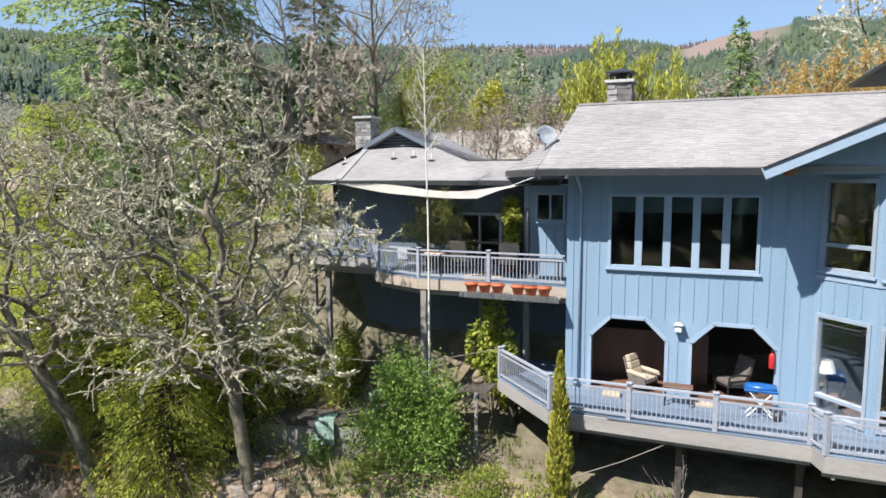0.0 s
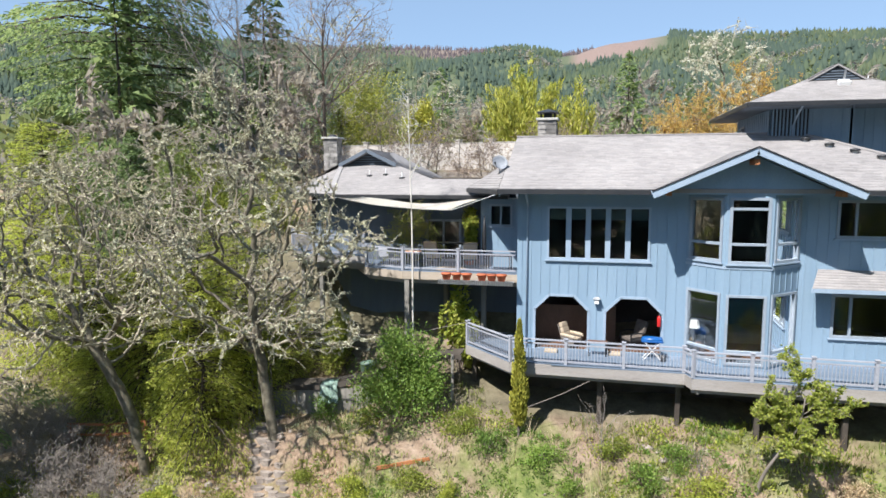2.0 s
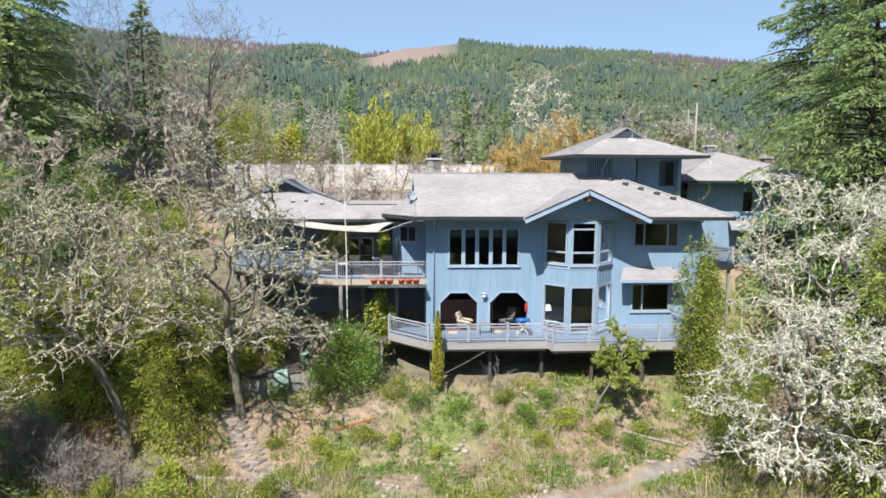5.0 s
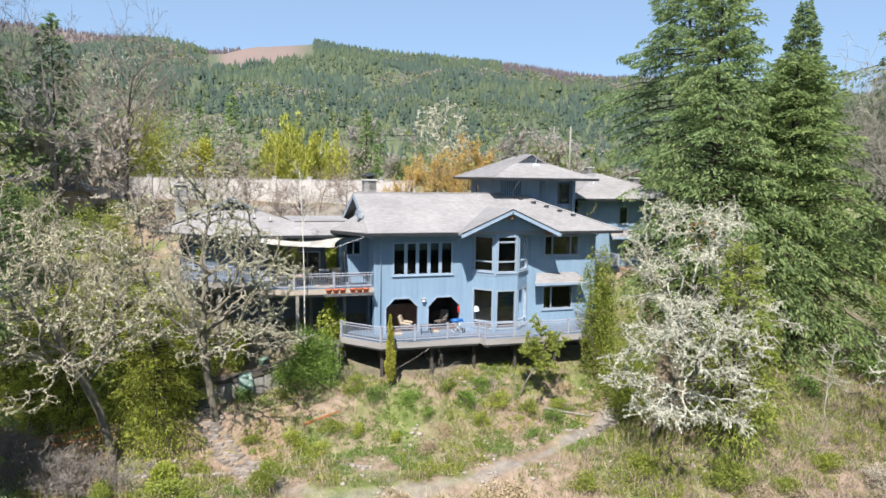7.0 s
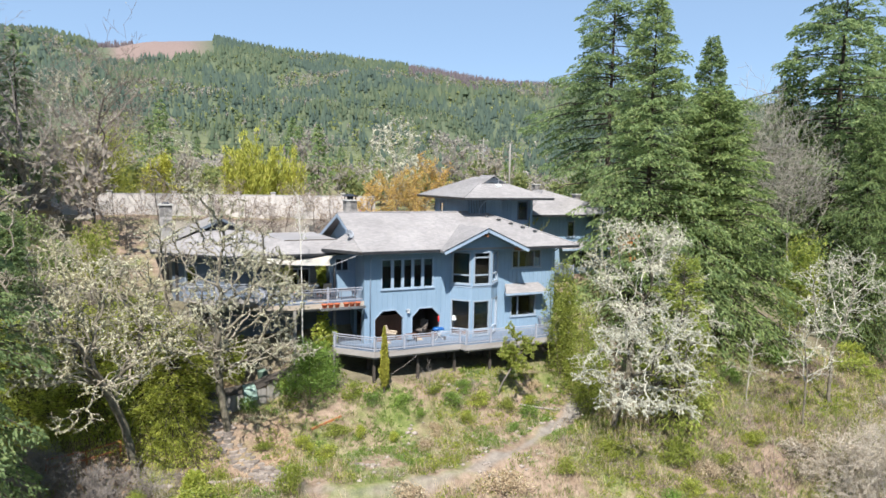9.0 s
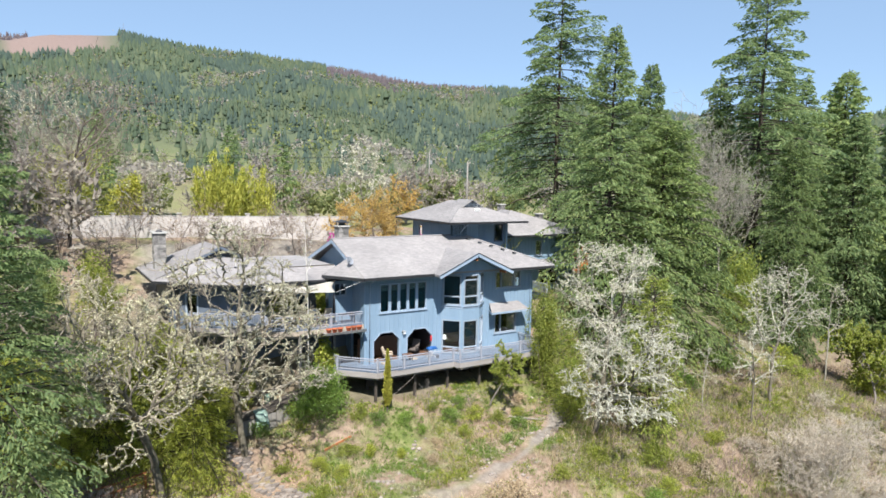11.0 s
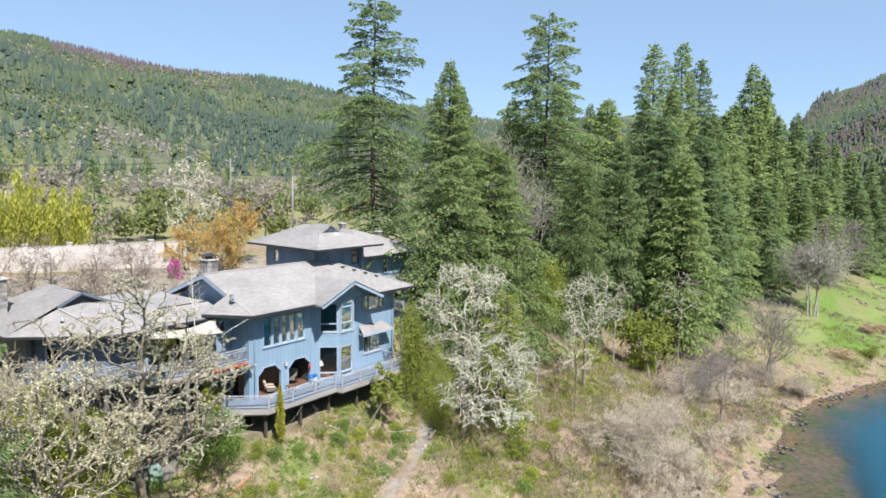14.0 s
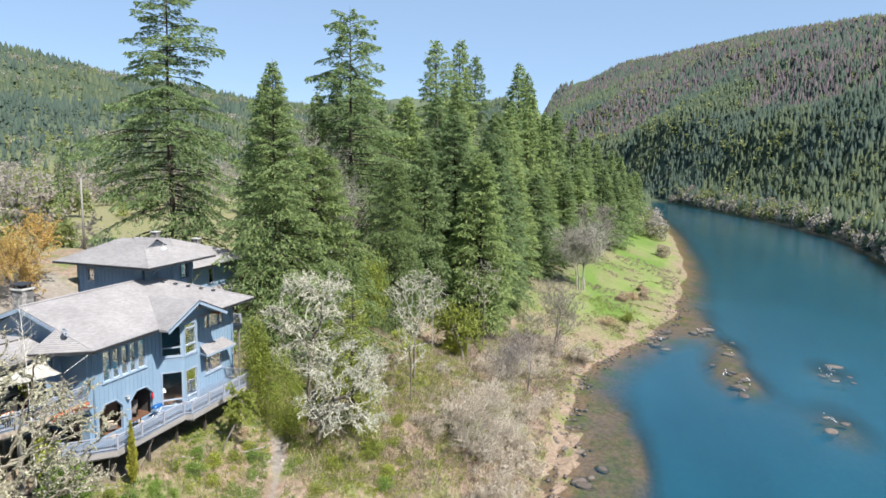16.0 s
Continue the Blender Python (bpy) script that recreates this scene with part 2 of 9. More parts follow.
WILLOWTWIG = surface("tan_willow_twig", (0.42, 0.365, 0.30), (0.60, 0.53, 0.44), 0.9, 1.0, 10, relief=0.2)
FARBARE = foliage("distant_bare_woods", [(0, (0.31, 0.27, 0.245)), (0.6, (0.41, 0.37, 0.325)), (1, (0.50, 0.465, 0.38))], 0.5, 0.9, 0.1)
FARLIME = foliage("distant_budding_trees", [(0, (0.18, 0.22, 0.095)), (0.6, (0.265, 0.30, 0.12)), (1, (0.37, 0.375, 0.15))], 0.5, 0.9, 0.1)


# Blue of distance haze put straight into the ridge's base colour.
FARBLUE = surface("haze_blue_ridge", (0.13, 0.19, 0.30), (0.16, 0.22, 0.34), 1.0, 0.004, 0.03, relief=0)


def make_shingles(name):
    m, nt, p = nodes_of(name)
    co = nt.nodes.new("ShaderNodeTexCoord").outputs["Object"]
    geo = nt.nodes.new("ShaderNodeNewGeometry").outputs["Random Per Island"]
    a = noise_tex(nt, 0.35, 4, 0.6, co)
    f = noise_tex(nt, 18, 5, 0.7, co)
    col = ramp(nt, a, [(0.3, (0.255, 0.243, 0.242)), (0.7, (0.335, 0.32, 0.316))])
    col = mix(nt, 1.0, col, ramp(nt, geo, [(0, (0.87, 0.87, 0.88)), (1, (1.07, 1.06, 1.06))]), "MULTIPLY")
    col = mix(nt, 1.0, col, ramp(nt, f, [(0.3, (0.82, 0.82, 0.82)), (0.7, (1.08, 1.08, 1.08))]), "MULTIPLY")
    nt.links.new(col, p.inputs["Base Color"])
    p.inputs["Roughness"].default_value = 0.92
    bump(nt, p, f, 0.3, 0.01)
    return m


SHINGLE = make_shingles("grey_asphalt_shingles")


def make_glass():
    m, nt, p = nodes_of("window_glass")
    p.inputs["Base Color"].default_value = (0.80, 0.84, 0.84, 1)
    p.inputs["Roughness"].default_value = 0.01
    p.inputs["IOR"].default_value = 1.5
    p.inputs["Transmission Weight"].default_value = 1.0
    return m


GLASS = make_glass()


def make_water():
    m, nt, p = nodes_of("river_water")
    co = nt.nodes.new("ShaderNodeTexCoord").outputs["Object"]
    big = noise_tex(nt, 0.035, 4, 0.6, co, (0.5, 1.4, 1))
    rip = noise_tex(nt, 0.9, 6, 0.65, co, (0.7, 1.5, 1))
    col = ramp(nt, big, [(0.3, (0.004, 0.060, 0.098)), (0.7, (0.007, 0.086, 0.132))])
    nt.links.new(col, p.inputs["Base Color"])
    p.inputs["Roughness"].default_value = 0.06
    p.inputs["IOR"].default_value = 1.33
    bump(nt, p, rip, 0.35, 0.12)
    tr = nt.nodes.new("ShaderNodeBsdfTransparent")
    tr.inputs[0].default_value = (0.80, 0.74, 0.63, 1)
    s = nt.nodes.new("ShaderNodeMixShader")
    dep = nt.nodes.new("ShaderNodeAttribute")
    dep.attribute_name = "depth"
    clear = ramp(nt, dep.outputs["Fac"], [(0.05, (0.85, 0.85, 0.85)), (0.35, (0.5, 0.5, 0.5)), (0.75, (0.16, 0.16, 0.16))])
    nt.links.new(clear, s.inputs[0])
    nt.links.new(p.outputs[0], s.inputs[1])
    nt.links.new(tr.outputs[0], s.inputs[2])
    nt.links.new(s.outputs[0], nt.nodes["Material Output"].inputs[0])
    return m


WATER = make_water()


def make_ground():
    """Soil, litter and grass; the mesh's zone colour says lawn (red), bare path (green), woods floor plus ground
    darkened for shade and depth (blue).
    """
    m, nt, p = nodes_of("hillside_ground")
    co = nt.nodes.new("ShaderNodeTexCoord").outputs["Object"]
    zone = nt.nodes.new("ShaderNodeAttribute")
    zone.attribute_name = "zone"
    sep = nt.nodes.new("ShaderNodeSeparateColor")
    nt.links.new(zone.outputs["Color"], sep.inputs[0])
    a = noise_tex(nt, 0.22, 6, 0.65, co)
    b = noise_tex(nt, 1.7, 6, 0.7, co)
    f = noise_tex(nt, 9, 6, 0.75, co)
    soil = ramp(nt, b, [(0.25, (0.13, 0.09, 0.062)), (0.5, (0.265, 0.195, 0.142)), (0.75, (0.38, 0.295, 0.225))])
    grass = ramp(nt, b, [(0.3, (0.07, 0.10, 0.03)), (0.5, (0.16, 0.185, 0.06)), (0.75, (0.30, 0.265, 0.15))])
    patch = ramp(nt, a, [(0.47, (0, 0, 0)), (0.62, (1, 1, 1))])
    col = mix(nt, patch, soil, grass)
    lawn = ramp(nt, a, [(0.34, (0.12, 0.20, 0.04)), (0.5, (0.19, 0.25, 0.07)), (0.64, (0.31, 0.275, 0.155))])
    path = ramp(nt, b, [(0.3, (0.20, 0.175, 0.15)), (0.7, (0.31, 0.28, 0.245))])
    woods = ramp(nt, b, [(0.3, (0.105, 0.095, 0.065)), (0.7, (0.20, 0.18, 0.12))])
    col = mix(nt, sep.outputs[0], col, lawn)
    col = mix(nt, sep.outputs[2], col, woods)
    under = ramp(nt, b, [(0.3, (0.075, 0.10, 0.065)), (0.7, (0.13, 0.15, 0.085))])
    both = nt.nodes.new("ShaderNodeMath")
    both.operation = "MULTIPLY"
    nt.links.new(sep.outputs[0], both.inputs[0])
    nt.links.new(sep.outputs[2], both.inputs[1])
    col = mix(nt, both.outputs[0], col, under)
    col = mix(nt, sep.outputs[1], col, path)
    sward = nt.nodes.new("ShaderNodeAttribute")
    sward.attribute_name = "meadow"
    col = mix(nt, sward.outputs["Fac"], col, ramp(nt, b, [(0.3, (0.075, 0.15, 0.025)), (0.7, (0.17, 0.24, 0.06))]))
    litter = nt.nodes.new("ShaderNodeAttribute")
    litter.attribute_name = "litter"
    col = mix(nt, litter.outputs["Fac"], col, ramp(nt, f, [(0.3, (0.12, 0.075, 0.048)), (0.5, (0.25, 0.17, 0.115)), (0.72, (0.42, 0.33, 0.245))]))
    felled = ramp(nt, b, [(0.3, (0.185, 0.135, 0.12)), (0.7, (0.26, 0.195, 0.17))])
    col = mix(nt, zone.outputs["Alpha"], col, felled)
    col = mix(nt, 1.0, col, ramp(nt, f, [(0.25, (0.7, 0.7, 0.7)), (0.75, (1.15, 1.15, 1.15))]), "MULTIPLY")
    nt.links.new(col, p.inputs["Base Color"])
    p.inputs["Roughness"].default_value = 0.95
    p.inputs["Specular IOR Level"].default_value = 0.15
    bump(nt, p, f, 0.5, 0.08)
    return m


GROUND = make_ground()


# ---- building helpers ----
def part(name, bm, material, parent=None, label=""):
    me = bpy.data.meshes.new(name)
    bm.to_mesh(me)
    bm.free()
    me.materials.append(material)
    ob = new(name, me)
    if parent:
        ob.parent = parent
    if label:
        ob["label"] = label
    return ob


def thing(name, label, category, group="", kind="", at=(0, 0, 0)):
    ob = new(name)
    ob.location = at
    ob.empty_display_size = 0.2
    return tagged(ob, label, category, group, kind)


def box(bm, x0, x1, y0, y1, z0, z1):
    v = [bm.verts.new((x, y, z)) for z in (z0, z1) for y in (y0, y1) for x in (x0, x1)]
    for f in ((0, 2, 3, 1), (4, 5, 7, 6), (0, 1, 5, 4), (2, 6, 7, 3), (0, 4, 6, 2), (1, 3, 7, 5)):
        bm.faces.new([v[i] for i in f])
    return v


def beam(bm, a, b, w, h):
    """A bar from a to b, w wide and h high, the points on its middle line."""
    a, b = Vector(a), Vector(b)
    d = (b - a).normalized()
    side = d.cross(Vector((0, 0, 1)))
    side = side.normalized() if side.length > 1e-4 else Vector((1, 0, 0))
    up = side.cross(d).normalized()
    v = [bm.verts.new(p + side * (sx * w / 2) + up * (sz * h / 2)) for p in (a, b) for sz in (-1, 1) for sx in (-1, 1)]
    for f in ((0, 1, 3, 2), (4, 6, 7, 5), (0, 4, 5, 1), (2, 3, 7, 6), (0, 2, 6, 4), (1, 5, 7, 3)):
        bm.faces.new([v[i] for i in f])


def slab(bm, pts, thick):
    """A plate under the polygon pts (counter-clockwise seen from above)."""
    top = [bm.verts.new(p) for p in pts]
    low = [bm.verts.new((p[0], p[1], p[2] - thick)) for p in pts]
    bm.faces.new(top)
    bm.faces.new(low[::-1])
    n = len(pts)
    for i in range(n):
        j = (i + 1) % n
        bm.faces.new((top[j], top[i], low[i], low[j]))


def prism(bm, pts, depth):
    """The polygon pts carried along the vector depth."""
    d = Vector(depth)
    a = [bm.verts.new(p) for p in pts]
    b = [bm.verts.new(Vector(p) + d) for p in pts]
    bm.faces.new(a)
    bm.faces.new(b[::-1])
    for i in range(len(pts)):
        j = (i + 1) % len(pts)
        bm.faces.new((a[j], a[i], b[i], b[j]))


def tube(bm, pts, radii, sides=8, caps=True):
    rings = []
    n = len(pts)
    for i, p in enumerate(pts):
        p = Vector(p)
        d = (Vector(pts[min(i + 1, n - 1)]) - Vector(pts[max(i - 1, 0)])).normalized()
        u = d.cross(Vector((0.31, 0.17, 0.94)))
        u = u.normalized() if u.length > 1e-3 else Vector((1, 0, 0))
        w = d.cross(u).normalized()
        r = radii[i] if isinstance(radii, (list, tuple)) else radii
        rings.append([bm.verts.new(p + (u * math.cos(k * math.tau / sides) + w * math.sin(k * math.tau / sides)) * r) for k in range(sides)])
    for a, b in zip(rings, rings[1:]):
        for k in range(sides):
            bm.faces.new((a[k], a[(k + 1) % sides], b[(k + 1) % sides], b[k]))
    if caps:
        bm.faces.new(rings[0][::-1])
        bm.faces.new(rings[-1])


def fresh():
    return bmesh.new()


def soften(bm, w=0.015, seg=1):
    bmesh.ops.bevel(bm, geom=bm.edges[:], offset=w, segments=seg, affect="EDGES", profile=0.7)
    return bm


def smooth(ob):
    ob.data.polygons.foreach_set("use_smooth", [True] * len(ob.data.polygons))
    return ob


def mesh_np(name, verts, faces):
    """A mesh from arrays: verts (n,3); faces (m,3) or (m,4)."""
    me = bpy.data.meshes.new(name)
    verts = np.asarray(verts, np.float32)
    faces = np.asarray(faces, np.int32)
    k = faces.shape[1]
    me.vertices.add(len(verts))
    me.vertices.foreach_set("co", verts.ravel())
    me.loops.add(faces.size)
    me.loops.foreach_set("vertex_index", faces.ravel())
    me.polygons.add(len(faces))
    me.polygons.foreach_set("loop_start", np.arange(0, faces.size, k, dtype=np.int32))
    me.update(calc_edges=True)
    return me


def np_part(name, me, material, parent=None, label=""):
    if not me.materials:
        me.materials.append(material)
    ob = new(name, me)
    if parent:
        ob.parent = parent
    if label:
        ob["label"] = label
    return ob

# ---- the lie of the land ----
WATER_Z = -14.6
SHORE_X = [-400, -60, 20, 43, 70, 82, 95, 118, 190, 300, 430, 565, 650, 800, 1000]
SHORE_Y = [-12, -10, -8, -6.4, -8.2, -12, -17.5, -24, -31, -31.5, -26, -16, 25, 140, 330]
FAR_X = [-400, 100, 236, 316, 420, 540, 650, 800, 1000]
FAR_Y = [-85, -95, -104, -112, -100, -70, -40, 60, 240]
HILL_AZ = [-180, -120, -60, -27, -15, -10, -2.4, 1.5, 6, 11, 18, 24, 30, 41, 46, 57, 63, 67, 71, 76, 82, 88, 94, 100, 106, 120, 180]
HILL_EL = [8, 8, 10.0, 10.4, 10.3, 10.1, 9.7, 10.5, 10.8, 10.2, 9.9, 9.3, 8.4, 7.6, 6.7, 5.1, 4.8, 5.7, 5.7, 5.2, 6.6, 8.6, 9.8, 10.6, 11.3, 11.8, 8]
BASE_AZ = [-180, -120, -60, 0, 60, 72, 82, 90, 100, 106, 120, 140, 180]
BASE_R = [100, 260, 380, 420, 480, 900, 640, 540, 430, 360, 180, 120, 100]
TOP_R = [600, 1000, 1500, 1600, 1500, 2600, 1500, 1300, 1050, 950, 640, 600, 600]


SHOALS = [(72, -33, 7), (80, -31, 6), (58, -43, 8), (84, -48, 7), (30, -13, 7), (38, -14, 6), (48, -13, 4), (109, -29, 6), (94, -33, 6)]


def value_noise(x, y, seed=0):
    xi, yi = np.floor(x), np.floor(y)
    fx, fy = x - xi, y - yi
    fx, fy = fx * fx * (3 - 2 * fx), fy * fy * (3 - 2 * fy)

    def h(a, b):
        v = np.sin(a * 127.1 + b * 311.7 + seed * 74.7) * 43758.5453
        return v - np.floor(v)

    return (h(xi, yi) * (1 - fx) + h(xi + 1, yi) * fx) * (1 - fy) + (h(xi, yi + 1) * (1 - fx) + h(xi + 1, yi + 1) * fx) * fy


def ease(t):
    t = np.clip(t, 0, 1)
    return t * t * (3 - 2 * t)


def shore_noise(x):
    return 1.6 * (value_noise(x / 9.0, x * 0 + 3.1, 4) - 0.5) + 0.8 * (value_noise(x / 3.1, x * 0 + 7.7, 5) - 0.5)


def land(x, y):
    """The ground's height over the plan."""
    x, y = np.asarray(x, float), np.asarray(y, float)
    ys = np.interp(x, SHORE_X, SHORE_Y) + shore_noise(x)
    yf = np.interp(x, FAR_X, FAR_Y)
    d = y - ys
    bank = np.interp(d, [-30, -12, -5, 0, 2, 5, 12, 18, 24, 35, 50, 80, 150, 400], [-18, -17.5, -15.5, -14.6, -13.5, -12.0, -8.9, -6.8, -5.4, -2.6, 1.6, 5.0, 8.0, 12.0])
    low = np.interp(d, [25, 60, 120], [0, 1, 1]) * np.interp(x, [70, 130, 400], [0, -4.5, -6])
    shelf = np.interp(d, [-30, -12, -5, 0, 2, 5, 12, 18, 24, 35, 50, 80, 150, 400], [-18, -17.5, -15.5, -14.6, -14.1, -13.6, -12.4, -10.8, -8.6, -5.0, -0.4, 3.6, 8.0, 12.0])
    bank = bank + (shelf - bank) * ease((x - 38) / 24)
    slope = bank + low
    yard = np.interp(y, [-8, 0, 8.5, 10, 15, 16.3, 17.7, 20, 22.5, 26.5, 30, 36, 44, 52, 90, 160, 400],
                     [-14.6, -11.6, -7.2, -6.3, -6.05, -5.2, -3.6, -2.9, -2.2, 2.3, 2.8, 4.2, 7.3, 7.8, 8.6, 9.5, 13.0])
    yard = yard - 1.3 * ease((-9 - x) / 5) * np.interp(y, [10, 16, 20, 24], [0, 0.3, 1, 0])
    w = ease((26 + 14 * ease((y - 22) / 8) - x) / 14) * ease((y - ys) / 14)
    z = slope * (1 - w) + yard * w
    for sx, sy, sr in SHOALS:
        z = z + np.where(d < 0, 2.6 * np.exp(-(((x - sx) / 1.5) ** 2 + ((y - sy) * 1.5) ** 2) / sr ** 2) * ease(-d / 4), 0)
    z = np.where(d < -2.5, np.minimum(z, -14.95), z)
    # the river's far side
    df = yf - y
    z = np.where(df > -25, np.maximum(np.where(df > 0, -14.6 + np.interp(df, [0, 6, 40, 120], [0, 3, 12, 25]), -14.6 - np.interp(-df, [0, 4, 25], [0, 1.2, 3.0])), -18), z)
    cx, cy = x + 15, y + 12
    r = np.hypot(cx, cy)
    az = np.degrees(np.arctan2(cx, cy))
    el = np.interp(az, HILL_AZ, HILL_EL)
    r0, r1 = np.interp(az, BASE_AZ, BASE_R), np.interp(az, BASE_AZ, TOP_R)
    t = (r - r0) / (r1 - r0)
    top = 10 + r1 * np.tan(np.radians(el))
    rough = (value_noise(x / 170, y / 170, 1) - 0.5) * 46 + (value_noise(x / 60, y / 60, 2) - 0.5) * 16
    up = np.clip(t, 0, 1) ** 1.08
    dry = np.maximum(ease((d - 2) / 40), ease((df - 1) / 70))
    hill = (top - z) * up + rough * np.clip(t * 3, 0, 1) * np.clip((1.05 - t) * 3, 0.08, 1) - np.clip(t - 1, 0, 5) * 60
    z = z + np.where(t > 0, hill, 0) * dry
    near = np.clip(1 - r / 200, 0, 1)
    z = z + near * ((value_noise(x / 2.3, y / 2.3, 7) - 0.5) * 0.5 + (value_noise(x / 0.8, y / 0.8, 8) - 0.5) * 0.2)
    return z


def ground_z(x, y):
    return float(land(np.array([x]), np.array([y]))[0])


PATH_LINE = [(12.6, 16.4), (10.5, 14.9), (6.4, 12.7), (2.6, 10.8), (0.0, 10.1), (-3.0, 9.7), (-6.1, 9.5), (-9.0, 9.8), (-11.5, 11.6), (-12.2, 13.0)]


def path_distance(x, y):
    best = np.full(np.shape(x), 1e9)
    for (ax, ay), (bx, by) in zip(PATH_LINE, PATH_LINE[1:]):
        t = np.clip(((x - ax) * (bx - ax) + (y - ay) * (by - ay)) / ((bx - ax) ** 2 + (by - ay) ** 2), 0, 1)
        best = np.minimum(best, np.hypot(x - ax - t * (bx - ax), y - ay - t * (by - ay)))
    return best


def patch(x, y):
    return ease((value_noise(x / 6.0, y / 4.0, 31) - 0.45) * 4)


def build_ground():
    na, nr = 400, 215
    rad = 0.5 * (4700 / 0.5) ** (np.arange(nr) / (nr - 1))
    ang = np.arange(na) * math.tau / na
    R, A = np.meshgrid(rad, ang, indexing="ij")
    X, Y = R * np.cos(A), 14 + R * np.sin(A)
    Z = land(X, Y)
    verts = np.stack([X, Y, Z], -1).reshape(-1, 3)
    i, j = np.meshgrid(np.arange(nr - 1), np.arange(na), indexing="ij")
    k = (j + 1) % na
    faces = np.stack([i * na + j, (i + 1) * na + j, (i + 1) * na + k, i * na + k], -1).reshape(-1, 4)
    verts = np.concatenate([verts, [[0, 14, ground_z(0, 14)]]])
    ring = np.arange(0, na, 2)
    cap = np.stack([ring, (ring + 1) % na, (ring + 2) % na, np.full_like(ring, len(verts) - 1)], -1)
    me = mesh_np("ground", verts, np.concatenate([faces, cap]))
    x, y = verts[:, 0], verts[:, 1]
    d = y - np.interp(x, SHORE_X, SHORE_Y)
    r = np.hypot(x + 15, y + 12)
    lawn = np.maximum(ease((x - 72) / 40), 0.6 * ease((x - 24) / 20) * patch(x, y)) * ease((d - 0.5) / 3) * ease((26 - d) / 12) * (0.15 + 0.85 * ease((value_noise(x / 11, y / 6, 3) - 0.42) * 3))
    meadow = ease((x - 82) / 20) * ease((330 - x) / 60) * ease((d - 4) / 5) * ease((30 - d) / 8) * (0.35 + 0.65 * ease((value_noise(x / 16, y / 9, 53) - 0.33) * 4))
    field = ease((y - 52) / 6) * ease((420 - r) / 200) * 0.35
    path = ease((0.35 + 0.75 * value_noise(x / 1.4, y / 1.4, 6) - path_distance(x, y)) / 0.6) * np.interp(x, [-9, 0, 5, 10], [0.5, 0.75, 1.0, 1.0])
    yard = ease((y - 27.5) / 2) * ease((46 - y) / 2) * ease((x + 19) / 3) * ease((16 - x) / 3)
    woods = np.maximum(ease((r - 420) / 200), ease((x - 22) / 8) * ease((d - 22) / 8) * ease((260 - x) / 60) * ease((60 - d) / 12) * 0.8)
    # Deep bed takes the dark woods tone in place of dimming by depth.
    bed = ease((-4 - d) / 7)
    for sx, sy, sr in SHOALS:
        bed = bed * (1 - 0.95 * np.exp(-(((x - sx) / 1.6) ** 2 + ((y - sy) * 1.3) ** 2) / sr ** 2))
    woods = np.maximum(woods, bed * (y > np.interp(x, FAR_X, FAR_Y)))
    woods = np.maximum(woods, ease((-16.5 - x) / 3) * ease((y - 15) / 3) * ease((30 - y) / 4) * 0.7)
    # Woods tone also darkens the ground for shade under terrace, house and deck.
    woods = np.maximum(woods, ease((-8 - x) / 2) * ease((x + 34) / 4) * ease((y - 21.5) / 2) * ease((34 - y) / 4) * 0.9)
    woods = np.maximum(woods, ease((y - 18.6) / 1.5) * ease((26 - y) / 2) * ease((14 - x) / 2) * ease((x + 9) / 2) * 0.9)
    lawn = np.maximum(lawn, ease((r - 420) / 120))
    az = np.degrees(np.arctan2(x + 15, y + 12))
    felled = ease((az + 2.2) / 1.2) * ease((6.5 - az) / 3) * ease((r - 1190) / 60)
    felled = np.maximum(felled, ease((az + 16) / 3) * ease((-9 - az) / 2) * ease((r - 1380) / 60) * 0.8)
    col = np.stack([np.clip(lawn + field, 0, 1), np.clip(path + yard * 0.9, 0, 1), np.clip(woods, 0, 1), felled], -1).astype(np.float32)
    green = me.attributes.new("meadow", "FLOAT", "POINT")
    green.data.foreach_set("value", meadow.astype(np.float32))
    litter = ease((-8 - x) / 2.5) * ease((x + 27) / 5) * ease((y - 12.5) / 2) * ease((23.4 - y) / 2) * (0.25 + 0.75 * ease((value_noise(x / 1.9, y / 1.9, 61) - 0.36) * 4))
    red = me.attributes.new("litter", "FLOAT", "POINT")
    red.data.foreach_set("value", litter.astype(np.float32))
    at = me.color_attributes.new("zone", "FLOAT_COLOR", "POINT")
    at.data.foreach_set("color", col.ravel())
    me.polygons.foreach_set("use_smooth", np.ones(len(me.polygons), bool))
    return tagged(np_part("ground", me, GROUND), "hillside of dry soil, grass and leaf litter falling to a river", "ground", kind="structure")


build_ground()


def build_river():
    xs = np.concatenate([np.arange(-300, 0, 10.0), np.arange(0, 160, 2.0), np.arange(160, 1000, 14.0)])
    a = np.interp(xs, SHORE_X, SHORE_Y) + 6
    b = np.interp(xs, FAR_X, FAR_Y) - 8
    n = 44
    t = np.linspace(0, 1, n)
    Y = a[:, None] * (1 - t) + b[:, None] * t
    X = np.repeat(xs[:, None], n, 1)
    verts = np.stack([X, Y, np.full_like(X, WATER_Z)], -1).reshape(-1, 3)
    i, j = np.meshgrid(np.arange(len(xs) - 1), np.arange(n - 1), indexing="ij")
    f = np.stack([i * n + j, i * n + j + 1, (i + 1) * n + j + 1, (i + 1) * n + j], -1).reshape(-1, 4)
    me = mesh_np("water", verts, f)
    depth = np.clip((WATER_Z - land(verts[:, 0], verts[:, 1])) / 3.2, 0, 1)
    me.attributes.new("depth", "FLOAT", "POINT").data.foreach_set("value", depth.astype(np.float32))
    return tagged(np_part("water", me, WATER), "deep blue-green river with a rippled surface", "water", kind="structure")


build_river()

